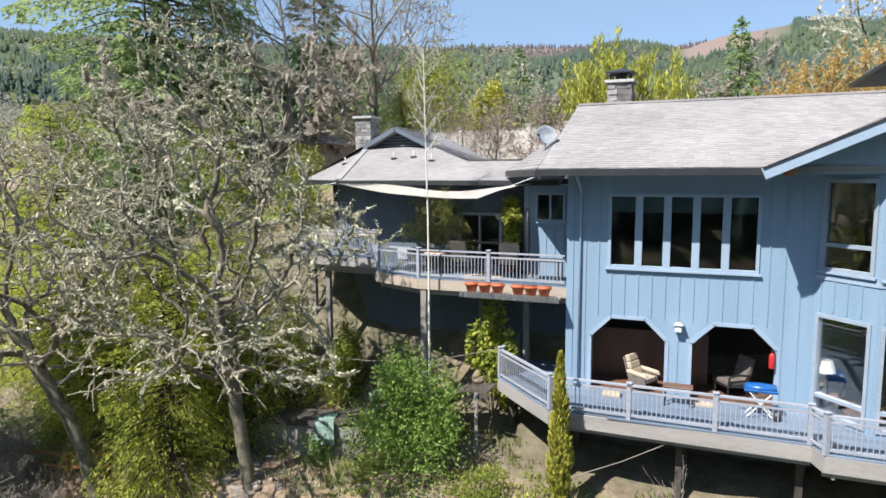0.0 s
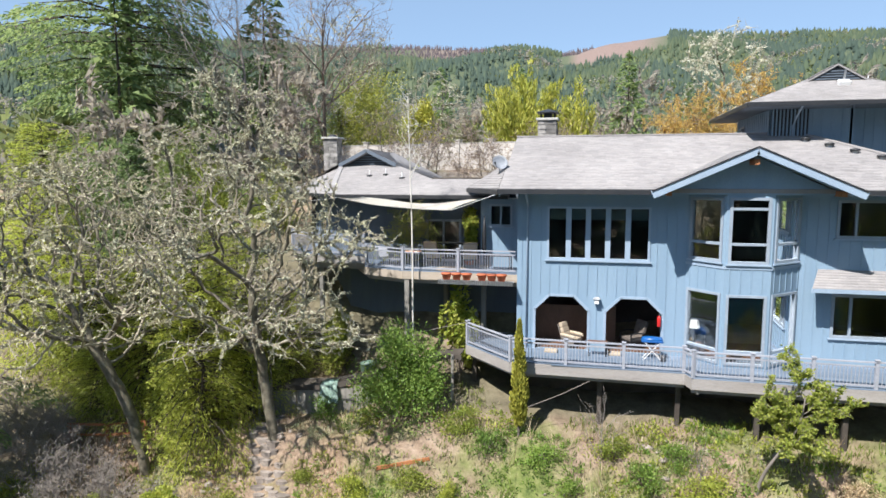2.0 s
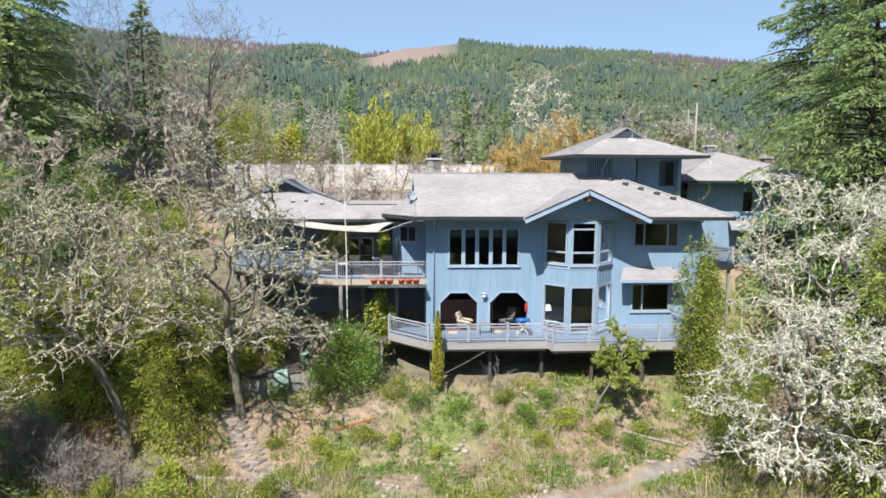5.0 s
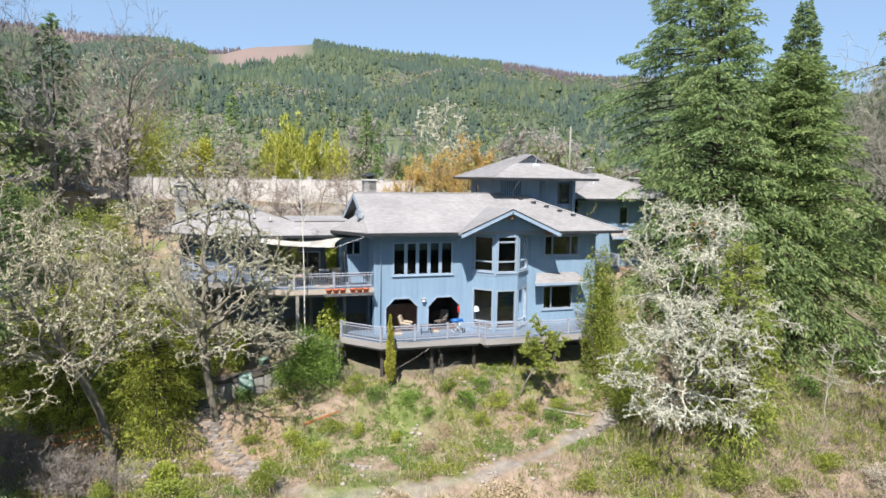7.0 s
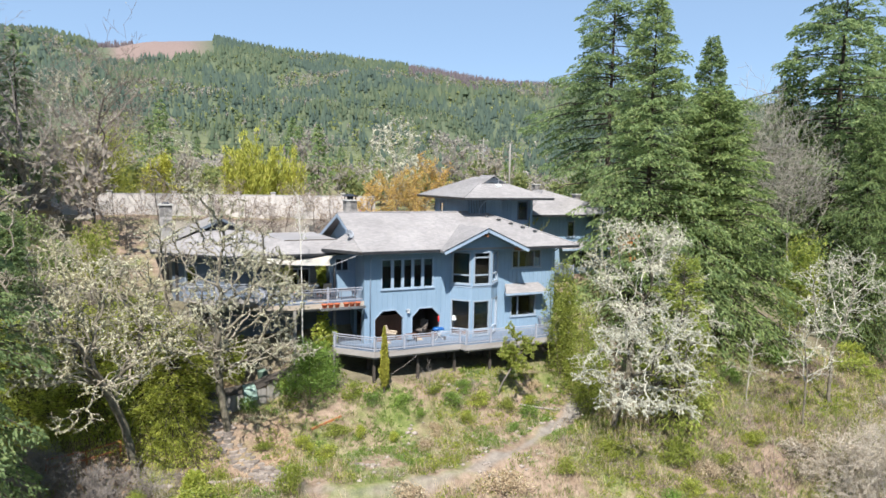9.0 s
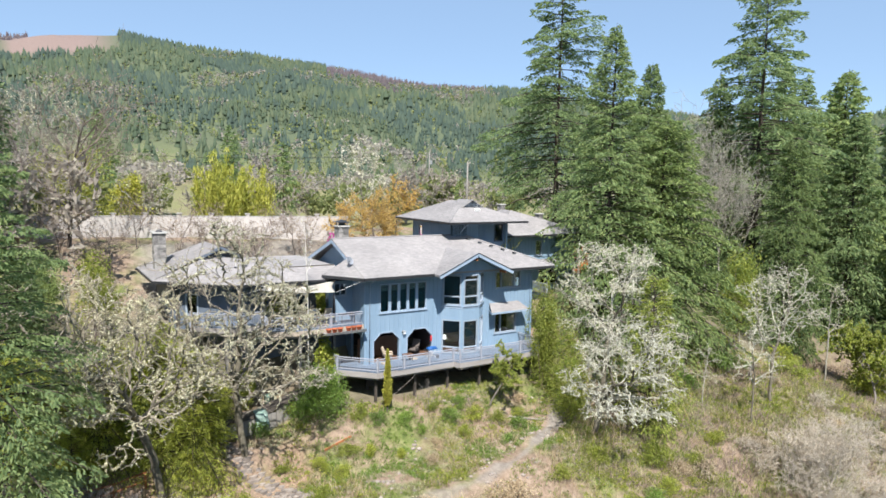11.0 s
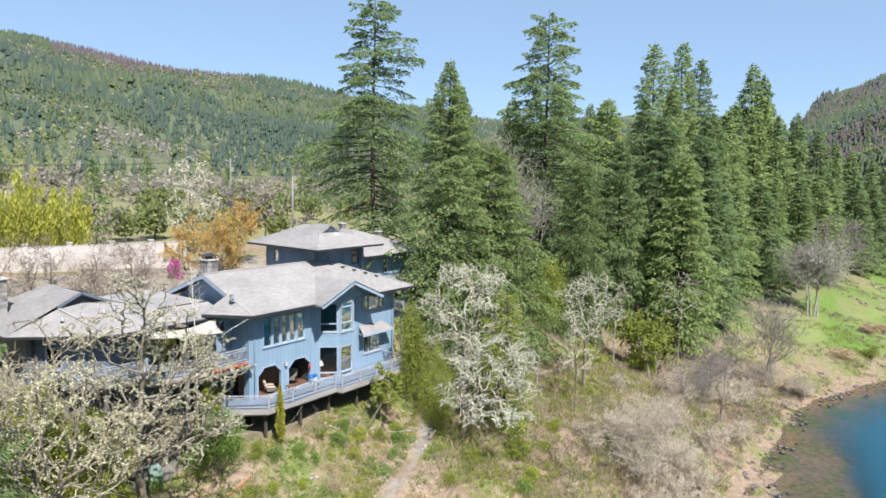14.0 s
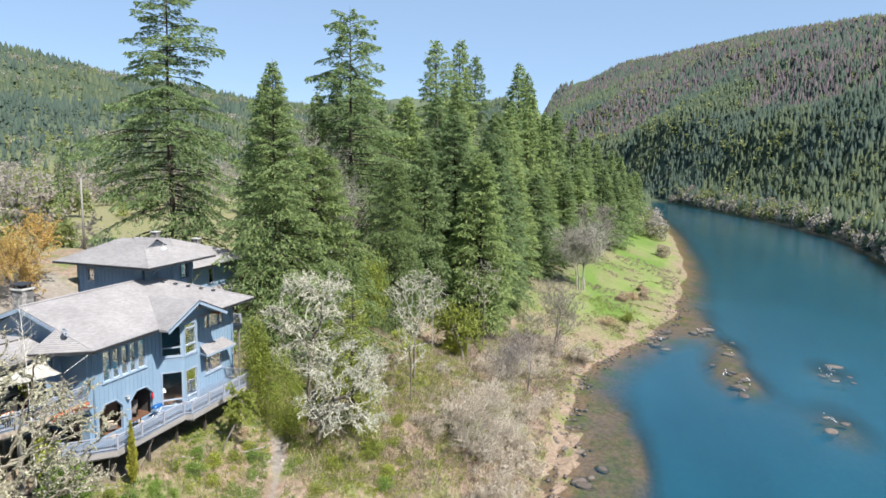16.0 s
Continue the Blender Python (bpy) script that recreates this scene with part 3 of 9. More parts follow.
# ---- the house ----
def obox(bm, o, u, n, u0, u1, n0, n1, z0, z1):
    """A box set along a wall: u along it, n out of it."""
    o, u, n = Vector(o), Vector(u), Vector(n)
    v = [bm.verts.new(o + u * a + n * b + Vector((0, 0, c))) for c in (z0, z1) for b in (n0, n1) for a in (u0, u1)]
    fs = [(0, 2, 3, 1), (4, 5, 7, 6), (0, 1, 5, 4), (2, 6, 7, 3), (0, 4, 6, 2), (1, 3, 7, 5)]
    for f in fs:
        bm.faces.new([v[i] for i in f])


def along(p0, p1):
    d = Vector((p1[0] - p0[0], p1[1] - p0[1], 0))
    u = d.normalized()
    return Vector((p0[0], p0[1], 0)), u, Vector((u.y, -u.x, 0)), d.length


def wall(parent, p0, p1, z0, z1, holes=(), thick=0.22, material=None, name="wall", label=""):
    """A wall from p0 to p1 (its outer face; outside on the right hand), with holes (u0, u1, z0, z1) right through it."""
    o, u, n, L = along(p0, p1)
    us = sorted({0.0, L, *[h[0] for h in holes], *[h[1] for h in holes]})
    zs = sorted({z0, z1, *[h[2] for h in holes], *[h[3] for h in holes]})
    us = [a for a in us if 0 <= a <= L]
    zs = [a for a in zs if z0 <= a <= z1]
    bm = fresh()
    for a, b in zip(us, us[1:]):
        run = None
        for c, d in zip(zs, zs[1:]):
            m, k = (a + b) / 2, (c + d) / 2
            if any(h[0] < m < h[1] and h[2] < k < h[3] for h in holes):
                if run:
                    obox(bm, o, u, n, a, b, -thick, 0, *run)
                run = None
            else:
                run = (run[0], d) if run else (c, d)
        if run:
            obox(bm, o, u, n, a, b, -thick, 0, *run)
    bmesh.ops.remove_doubles(bm, verts=bm.verts[:], dist=1e-4)
    return part(name, bm, material or SIDING, parent, label)


def battens(parent, p0, p1, z0, z1, holes=(), step=0.41, material=None):
    """Upright battens over the joints of the boards, cut where windows stand."""
    o, u, n, L = along(p0, p1)
    k = step * 0.5
    while k < L - 0.05:
        runs = [(z0, z1)]
        for h in holes:
            if h[0] - 0.12 < k < h[1] + 0.12:
                out = []
                for a, b in runs:
                    if h[2] - 0.12 > a:
                        out.append((a, min(b, h[2] - 0.12)))
                    if h[3] + 0.12 < b:
                        out.append((max(a, h[3] + 0.12), b))
                runs = out
        for a, b in runs:
            if b - a > 0.05:
                bm = fresh()
                obox(bm, o, u, n, k - 0.022, k + 0.022, 0.0, 0.024, a, b)
                part("batten", bm, material or SIDING, parent)
        k += step


def window(parent, p0, p1, hole, cols=(1.0,), bars=(), frame_w=0.07, depth=0.05, sill=True, mull=0.08, material=None, airy=False):
    """A window in a hole of the wall p0-p1: frame, panes and sill. cols: relative widths; bars: heights of cross bars."""
    o, u, n, L = along(p0, p1)
    u0, u1, z0, z1 = hole
    bm = fresh()
    w = frame_w
    obox(bm, o, u, n, u0 - 0.03, u0 + w, -0.10, depth, z0 - 0.03, z1 + 0.03)
    obox(bm, o, u, n, u1 - w, u1 + 0.03, -0.10, depth, z0 - 0.03, z1 + 0.03)
    obox(bm, o, u, n, u0 + w, u1 - w, -0.10, depth - 0.003, z0 - 0.03, z0 + w)
    obox(bm, o, u, n, u0 + w, u1 - w, -0.10, depth - 0.003, z1 - w, z1 + 0.03)
    tot = sum(cols)
    edge = [u0 + w]
    for c in cols:
        edge.append(edge[-1] + c / tot * (u1 - u0 - 2 * w))
    fr = part("window", bm, material or FRAME, parent)
    for e in edge[1:-1]:
        bm = fresh()
        obox(bm, o, u, n, e - mull / 2, e + mull / 2, -0.10, depth - 0.006, z0 + w, z1 - w)
        part("mullion", bm, material or FRAME, fr)
    for i in range(len(cols)):
        a = edge[i] + (mull / 2 if i else 0)
        b = edge[i + 1] - (mull / 2 if i < len(cols) - 1 else 0)
        for zb in bars:
            bm = fresh()
            obox(bm, o, u, n, a, b, -0.09, depth - 0.012, zb - 0.05, zb + 0.05)
            part("cross_bar", bm, material or FRAME, fr)
    for i in range(len(cols)):
        levels = [z0 + w, *bars, z1 - w]
        for a, b in zip(levels, levels[1:]):
            bm = fresh()
            obox(bm, o, u, n, edge[i], edge[i + 1], -0.06, -0.05, a, b)
            g = part("pane", bm, GLASS, fr)
            g.visible_shadow = not airy
    if sill:
        bm = fresh()
        obox(bm, o, u, n, u0 - 0.1, u1 + 0.1, 0.0, depth + 0.05, z0 - 0.09, z0 - 0.032)
        part("sill", bm, TRIM, fr)
    return fr


def shingle_face(parent, pts, thick=0.14, expo=0.17, tab=0.3, seed=0, label=""):
    """One slope of roof: a board of that thickness with laid shingles. The first edge of pts is the eave."""
    P = [Vector(p) for p in pts]
    u = (P[1] - P[0]).normalized()
    nrm = Vector((0, 0, 0))
    for i in range(1, len(P) - 1):
        nrm += (P[i] - P[0]).cross(P[i + 1] - P[0])
    nrm.normalize()
    if nrm.z < 0:
        nrm = -nrm
    v = nrm.cross(u).normalized()
    if v.z < 0:
        v = -v
    q = [((p - P[0]).dot(u), (p - P[0]).dot(v)) for p in P]
    bm = fresh()
    a = [bm.verts.new(p) for p in P]
    b = [bm.verts.new(p - Vector((0, 0, thick))) for p in P]
    bm.faces.new(a)
    bm.faces.new(b[::-1])
    for i in range(len(P)):
        j = (i + 1) % len(P)
        bm.faces.new((a[j], a[i], b[i], b[j]))
    bmesh.ops.recalc_face_normals(bm, faces=bm.faces[:])
    deck = part("roof", bm, SHINGLE, parent, label)

    def span(h):
        xs = []
        for i in range(len(q)):
            (x0, y0), (x1, y1) = q[i], q[(i + 1) % len(q)]
            if (y0 - h) * (y1 - h) <= 0 and abs(y1 - y0) > 1e-6:
                xs.append(x0 + (x1 - x0) * (h - y0) / (y1 - y0))
        return (min(xs), max(xs)) if len(xs) > 1 else None

    top = max(y for _, y in q)
    rng = random.Random(seed)
    verts, faces = [], []
    h = 0.0
    row = 0
    while h < top - 0.03:
        h2 = min(h + expo, top - 0.002)
        s0, s1 = span(h + 0.001), span(h2)
        if s0 and s1 and s0[1] - s0[0] > 0.05:
            x = s0[0] - rng.uniform(0, tab)
            while x < s0[1]:
                x2 = x + tab * rng.uniform(0.75, 1.25)
                a0, a1 = max(x, s0[0]), min(x2, s0[1]) - 0.006
                b0, b1 = min(max(a0, s1[0]), s1[1]), min(max(a1, s1[0]), s1[1])
                if a1 - a0 > 0.02:
                    lift = 0.018 + rng.uniform(0, 0.012)
                    hh = h - rng.uniform(0, 0.012)
                    k = len(verts)
                    for (cu, cv, cn) in ((a0, hh, 0.002), (a1, hh, 0.002), (a1, hh, lift), (a0, hh, lift), (b1, h2 + 0.01, 0.004), (b0, h2 + 0.01, 0.004)):
                        verts.append(P[0] + u * cu + v * cv + nrm * cn)
                    faces.append((k, k + 1, k + 2, k + 3))
                    faces.append((k + 3, k + 2, k + 4, k + 5))
                x = x2
        h = h2
        row += 1
    me = mesh_np("shingles", [tuple(p) for p in verts], faces)
    s = np_part("shingles", me, SHINGLE, deck)
    s["kind"] = "stuff"
    return deck


def fascia_board(parent, a, b, h=0.24, t=0.05, material=None, name="fascia"):
    bm = fresh()
    beam(bm, a, b, t, h)
    return part(name, bm, material or DARKMETAL, parent)


house = thing("house", "two-storey blue board-and-batten house with grey shingle roofs", "house")
F = 21.1          # face of the front wall
GROUND_FLOOR, UPPER_FLOOR = -0.52, 2.75
WL, WR, WB = -4.2, 12.9, 31.2

ARCH1, ARCH2 = (0.85, 3.12), (3.92, 6.22)      # along the front wall, from its left corner
ARCH_TOP, CUT = 1.88, 0.62
FIVE = (1.34, 5.64, 3.56, 5.84)
front_holes = [(ARCH1[0], ARCH1[1], GROUND_FLOOR, ARCH_TOP), (ARCH2[0], ARCH2[1], GROUND_FLOOR, ARCH_TOP), FIVE]
wall(house, (WL, F), (2.95, F), -0.75, 6.55, front_holes, label="blue vertical boards")
battens(house, (WL, F), (2.95, F), -0.5, 6.3, front_holes)
for a0, a1 in (ARCH1, ARCH2):
    for s, c in ((1, a0), (-1, a1)):
        bm = fresh()
        x = WL + c
        pts = [(x, F, ARCH_TOP), (x, F, ARCH_TOP - CUT), (x + s * CUT, F, ARCH_TOP)]
        prism(bm, pts if s > 0 else pts[::-1], (0, 0.22, 0))
        bmesh.ops.recalc_face_normals(bm, faces=bm.faces[:])
        part("arch_corner", bm, SIDING, house)
    bm = fresh()
    x0, x1 = WL + a0, WL + a1
    line = [(x0, GROUND_FLOOR), (x0, ARCH_TOP - CUT), (x0 + CUT, ARCH_TOP), (x1 - CUT, ARCH_TOP), (x1, ARCH_TOP - CUT), (x1, GROUND_FLOOR)]
    for (ax, az), (bx, bz) in zip(line, line[1:]):
        d = Vector((bx - ax, 0, bz - az)).normalized()
        out = Vector((-d.z, 0, d.x)) * 0.06
        a, b = Vector((ax, F, az)) + out - d * 0.03, Vector((bx, F, bz)) + out - d * 0.0 + d * 0.03
        v = [a - out, b - out, b + out * 0.9, a + out * 0.9]
        prism(bm, [p + Vector((0, -0.03, 0)) for p in v], (0, 0.029, 0))
    bmesh.ops.recalc_face_normals(bm, faces=bm.faces[:])
    part("arch_trim", bm, TRIM, house)

# five tall windows
window(house, (WL, F), (2.95, F), FIVE, (1, 1, 1, 1, 1), (), 0.06, 0.06, True, 0.22, TRIM)

# Grey-green strips added as the reflected soffit and sky in the panes.
for k in range(5):
    bm = fresh()
    x = WL + FIVE[0] + 0.06 + 0.836 * k
    box(bm, x + 0.02, x + 0.816, F + 0.12, F + 0.135, 5.3, 5.78)
    beam(bm, (x + 0.02, F + 0.127, 5.3), (x + 0.816, F + 0.127, 5.3), 0.03, 0.03)
    part("pane_reflection", bm, PANE_REFLECTION, house, "grey-green strip added as the reflection in the pane's upper part")

# the two-storey bay
BAY = [(2.95, F), (4.22, 19.78), (5.95, 19.78), (7.3, F)]
for i, (a, b) in enumerate(zip(BAY, BAY[1:])):
    L = math.dist(a, b)
    lo = (0.12, L - 0.14, -0.38, 2.48) if i != 1 else (0.14, L - 0.14, -0.38, 2.44)
    hi = (0.16, L - 0.16, 3.78, 6.3) if i != 1 else (0.14, L - 0.14, 3.74, 6.32)
    wall(house, a, b, -0.75, 6.62, [lo, hi], 0.16)
    battens(house, a, b, -0.5, 6.4, [lo, hi], 0.4)
    window(house, a, b, lo, (1.0,), (0.14,), 0.07, 0.05, False, airy=True)
    window(house, a, b, hi, (1.0,), (4.5, 5.9) if i == 1 else (4.5,), 0.08, 0.05, True)
    bm = fresh()
    o, u, n, L = along(a, b)
    obox(bm, o, u, n, -0.02, L + 0.02, 0.0, 0.03, 3.5, 3.62)
    part("band", bm, TRIM, house)
for fl in (UPPER_FLOOR, GROUND_FLOOR):
    bm = fresh()
    slab(bm, [(2.97, F, fl), (4.24, 19.84, fl), (5.93, 19.84, fl), (7.28, F, fl)], 0.25)
    part("bay_floor", bm, INTERIORWOOD, house)

# right part of the front, with a low roof over the lower window
UPR = (1.3, 4.15, 4.72, 6.2)
LOR = (1.3, 3.75, 0.65, 2.4)
wall(house, (7.3, F), (WR, F), -0.75, 6.55, [UPR, LOR])
battens(house, (7.3, F), (WR, F), -0.5, 6.3, [UPR, LOR])
window(house, (7.3, F), (WR, F), UPR, (0.8, 2.0, 0.8), (), 0.08, 0.05, True)
window(house, (7.3, F), (WR, F), LOR, (0.8, 2.2), (), 0.08, 0.05, True)
shingle_face(house, [(7.5, 20.0, 2.8), (11.7, 20.0, 2.8), (11.25, F - 0.01, 3.42), (8.0, F - 0.01, 3.42)], 0.1, seed=5)
bm = fresh()
beam(bm, (7.5, 20.0, 2.72), (11.7, 20.0, 2.72), 0.05, 0.16)
beam(bm, (7.5, 20.0, 2.72), (7.98, F, 2.72), 0.05, 0.16)
beam(bm, (11.7, 20.0, 2.72), (11.27, F, 2.72), 0.05, 0.16)
part("awning_fascia", bm, TRIM, house)

# sides, back and floors
LOWDOOR = (7.6, 9.4, GROUND_FLOOR, 1.75)
wall(house, (WL, WB), (WL, F + 0.22), -0.75, 6.6, [(LOWDOOR[0], LOWDOOR[1], -0.75, 1.75)], label="blue boards, shaded by the eaves")
wall(house, (WR, F + 0.22), (WR, WB), -0.75, 6.55, [(1.0, 2.6, 3.1, 5.2)])
wall(house, (WR, WB), (WL, WB), -0.75, 6.55, [])
bm = fresh()
prism(bm, [(WL + 0.1, F + 0.1, 6.6), (WL + 0.1, 26.2, 9.0), (WL + 0.1, WB - 0.1, 6.6)], (-0.1, 0, 0))
bmesh.ops.recalc_face_normals(bm, faces=bm.faces[:])
part("gable_wall", bm, SIDING, house)
bm = fresh()
box(bm, WL + 0.22, WR - 0.22, F + 0.22, WB - 0.22, 2.45, UPPER_FLOOR)
box(bm, WL + 0.22, WR - 0.22, F + 0.22, WB - 0.22, GROUND_FLOOR - 0.25, GROUND_FLOOR)
part("inner_floor", bm, INTERIORWOOD, house)
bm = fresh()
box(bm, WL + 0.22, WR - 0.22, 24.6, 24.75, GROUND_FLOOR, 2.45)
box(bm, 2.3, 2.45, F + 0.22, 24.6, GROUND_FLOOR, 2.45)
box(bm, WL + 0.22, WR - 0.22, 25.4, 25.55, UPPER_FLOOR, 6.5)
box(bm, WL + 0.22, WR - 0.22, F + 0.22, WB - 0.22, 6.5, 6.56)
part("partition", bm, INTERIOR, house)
bm = fresh()
box(bm, -3.9, 0.2, 22.9, 23.0, GROUND_FLOOR, 1.15)
part("panelling", bm, INTERIORWOOD, house)
# Piers, and a dark sheet in place of the shaded crawl space.
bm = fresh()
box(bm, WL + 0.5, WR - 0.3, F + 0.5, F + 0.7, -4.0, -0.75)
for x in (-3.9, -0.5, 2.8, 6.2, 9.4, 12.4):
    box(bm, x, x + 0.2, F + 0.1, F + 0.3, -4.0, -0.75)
part("crawl_space_backing", bm, OLDWOOD, house)

# main roof
EY, EZ, RY, RZ = 19.72, 6.66, 26.2, 9.15
shingle_face(house, [(-4.85, EY, EZ), (14.3, EY, EZ), (8.4, RY, RZ), (-4.85, RY, RZ)], seed=1, label="weathered light grey shingles")
shingle_face(house, [(14.3, EY, EZ), (14.3, 32.7, EZ), (8.4, RY, RZ)], seed=2)
shingle_face(house, [(14.3, 32.7, EZ), (-4.85, 32.7, EZ), (-4.85, RY, RZ), (8.4, RY, RZ)], seed=3)
shingle_face(house, [(-6.9, 23.2, 6.6), (-4.86, EY, EZ), (-4.86, 22.9, 7.86)], seed=4)
fascia_board(house, (-4.9, EY - 0.03, EZ - 0.12), (1.5, EY - 0.03, EZ - 0.12), 0.2, 0.1, name="gutter")
fascia_board(house, (8.6, EY - 0.03, EZ - 0.12), (14.33, EY - 0.03, EZ - 0.12), 0.2, 0.1, name="gutter")
fascia_board(house, (14.33, EY, EZ - 0.12), (14.33, 32.7, EZ - 0.12), 0.2, 0.1, name="gutter")
fascia_board(house, (-4.84, EY, EZ - 0.22), (-4.84, RY, RZ - 0.22), 0.26, 0.05, TRIM, "rake_board")
fascia_board(house, (-4.84, 32.7, EZ - 0.22), (-4.84, RY, RZ - 0.22), 0.26, 0.05, TRIM, "rake_board")
fascia_board(house, (-6.9, 23.2, 6.5), (-4.9, EY, 6.52), 0.2, 0.08, name="gutter")
bm = fresh()
slab(bm, [(-4.8, EY + 0.05, 6.5), (14.25, EY + 0.05, 6.5), (14.25, F, 6.5), (-4.8, F, 6.5)], 0.04)
slab(bm, [(12.9, F, 6.5), (14.25, F, 6.5), (14.25, 32.6, 6.5), (12.9, 32.6, 6.5)], 0.04)
part("soffit", bm, SIDING, house)
fascia_board(house, (-4.85, RY, RZ + 0.03), (8.45, RY, RZ + 0.03), 0.07, 0.28, SHINGLE, "ridge_cap")
fascia_board(house, (8.4, RY, RZ + 0.03), (14.3, EY, EZ + 0.03), 0.07, 0.28, SHINGLE, "hip_cap")

# gable over the bay
GX, GF, GZ, GE = 5.03, 18.78, 8.24, 6.6
shingle_face(house, [(1.36, 19.68, GE), (1.36, GF, GE), (GX, GF, GZ), (GX, 23.78, GZ)], seed=6)
shingle_face(house, [(8.7, GF, GE), (8.7, 19.68, GE), (GX, 23.78, GZ), (GX, GF, GZ)], seed=7)
for s, x in ((-1, 1.3), (1, 8.76)):
    fascia_board(house, (x, GF - 0.03, GE - 0.13), (GX, GF - 0.03, GZ - 0.1), 0.3, 0.06, TRIM, "rake_board")
    bm = fresh()
    beam(bm, (x + s * 0.02, GF - 0.075, GE + 0.01), (GX, GF - 0.075, GZ + 0.04), 0.03, 0.06)
    part("drip_edge", bm, DARKMETAL, house)
bm = fresh()
prism(bm, [(1.75, 19.74, 6.47), (8.31, 19.74, 6.47), (GX, 19.74, 8.02)], (0, 0.1, 0))
bmesh.ops.recalc_face_normals(bm, faces=bm.faces[:])
part("gable_wall", bm, SIDING, house)
bm = fresh()
for s, x in ((1, 1.45), (-1, 8.61)):
    slab(bm, [(x, GF + 0.03, GE - 0.16), (GX, GF + 0.03, GZ - 0.16), (GX, 19.8, GZ - 0.16), (x, 19.8, GE - 0.16)][::s], 0.03)
bmesh.ops.recalc_face_normals(bm, faces=bm.faces[:])
part("soffit", bm, SIDING, house)
for a in ((GX, 18.9, 7.72), (1.95, 19.0, 6.52), (8.1, 19.0, 6.52)):
    bm = fresh()
    box(bm, a[0] - 0.09, a[0] + 0.09, a[1], 19.8, a[2] - 0.1, a[2] + 0.1)
    part("beam_end", bm, REDWOOD, house)

# tower storey behind
TW = [(7.0, 33.2), (7.0, 25.9), (13.6, 25.9), (13.6, 33.2)]
TE, TP = 10.45, 12.25
wall(house, TW[0], TW[1], 5.5, TE - 0.05, [(1.2, 2.0, 8.6, 9.8)])
wall(house, TW[1], (10.5, 25.9), 5.5, TE - 0.05)
TWIN = (1.7, 2.75, 8.35, 10.05)
wall(house, (10.5, 26.25), (13.6, 26.25), 5.5, TE - 0.05, [TWIN])
window(house, (10.5, 26.25), (13.6, 26.25), TWIN, (1.0,), (), 0.07, 0.05, True, material=SIDING_DARK)
window(house, TW[0], TW[1], (1.2, 2.0, 8.6, 9.8), (1.0,), (), 0.07, 0.05, True)
battens(house, TW[1], (10.5, 25.9), 7.5, TE - 0.1)
battens(house, (10.5, 26.25), (13.6, 26.25), 7.5, TE - 0.1, [TWIN])
battens(house, TW[0], TW[1], 5.5, TE - 0.1, [(1.2, 2.0, 8.6, 9.8)])
# Dark panel on the wall stands in for the shaded open porch.
bm = fresh()
box(bm, 7.08, 8.7, 25.87, 25.895, 8.9, 10.25)
part("porch_shade_panel", bm, DARKMETAL, house, "dark panel in place of the shaded porch behind upright slats")
for k in range(11):
    bm = fresh()
    box(bm, 7.1 + k * 0.155, 7.16 + k * 0.155, 25.80, 25.866, 8.9, 10.25)
    part("slat", bm, SIDING, house)
wall(house, (13.6, 25.9), (13.6, 33.2), 5.5, TE - 0.05)
wall(house, (13.6, 33.2), (7.0, 33.2), 2.0, TE - 0.05)
bm = fresh()
box(bm, 10.4, 10.6, 25.9, 26.3, 5.5, TE - 0.05)
box(bm, 7.2, 13.4, 28.0, 28.1, 8.0, TE - 0.1)
part("return_wall", bm, SIDING, house)
E0 = [(5.7, 24.2), (14.75, 24.2), (14.75, 34.5), (5.7, 34.5)]
A, B = (10.1, 28.6, TP), (10.1, 31.0, TP)
shingle_face(house, [(*E0[0], TE), (*E0[1], TE), A], seed=8)
shingle_face(house, [(*E0[1], TE), (*E0[2], TE), B, A], seed=9)
shingle_face(house, [(*E0[2], TE), (*E0[3], TE), B], seed=10)
shingle_face(house, [(*E0[3], TE), (*E0[0], TE), A, B], seed=11)
for a, b in zip(E0, E0[1:] + E0[:1]):
    fascia_board(house, (*a, TE - 0.1), (*b, TE - 0.1), 0.17, 0.1, name="gutter")
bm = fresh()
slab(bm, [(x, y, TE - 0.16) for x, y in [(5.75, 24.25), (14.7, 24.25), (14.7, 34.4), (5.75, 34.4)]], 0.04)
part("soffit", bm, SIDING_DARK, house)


def gablet(x, y0, y1, zb, zt, half):
    """A small louvred gable that stands out of a hip."""
    bm = fresh()
    prism(bm, [(x - half * 0.9, y0 + 0.12, zb), (x + half * 0.9, y0 + 0.12, zb), (x, y0 + 0.12, zt - 0.1)], (0, 0.1, 0))
    bmesh.ops.recalc_face_normals(bm, faces=bm.faces[:])
    g = part("gablet", bm, DARKMETAL, house, "dark louvred gablet")
    bm = fresh()
    k = zb + 0.1
    while k < zt - 0.25:
        w = half * 0.85 * (zt - k) / (zt - zb)
        box(bm, x - w, x + w, y0 + 0.06, y0 + 0.119, k, k + 0.05)
        k += 0.12
    part("louvres", bm, SIDING_DARK, g)
    shingle_face(house, [(x - half - 0.15, y1 - (y1 - y0) * 0.55, zb - 0.05), (x - half - 0.15, y0, zb - 0.05), (x, y0, zt), (x, y1, zt)], 0.08, seed=12)
    shingle_face(house, [(x + half + 0.15, y0, zb - 0.05), (x + half + 0.15, y1 - (y1 - y0) * 0.55, zb - 0.05), (x, y1, zt), (x, y0, zt)], 0.08, seed=13)


gablet(10.1, 27.0, 29.6, 11.6, 12.42, 1.35)

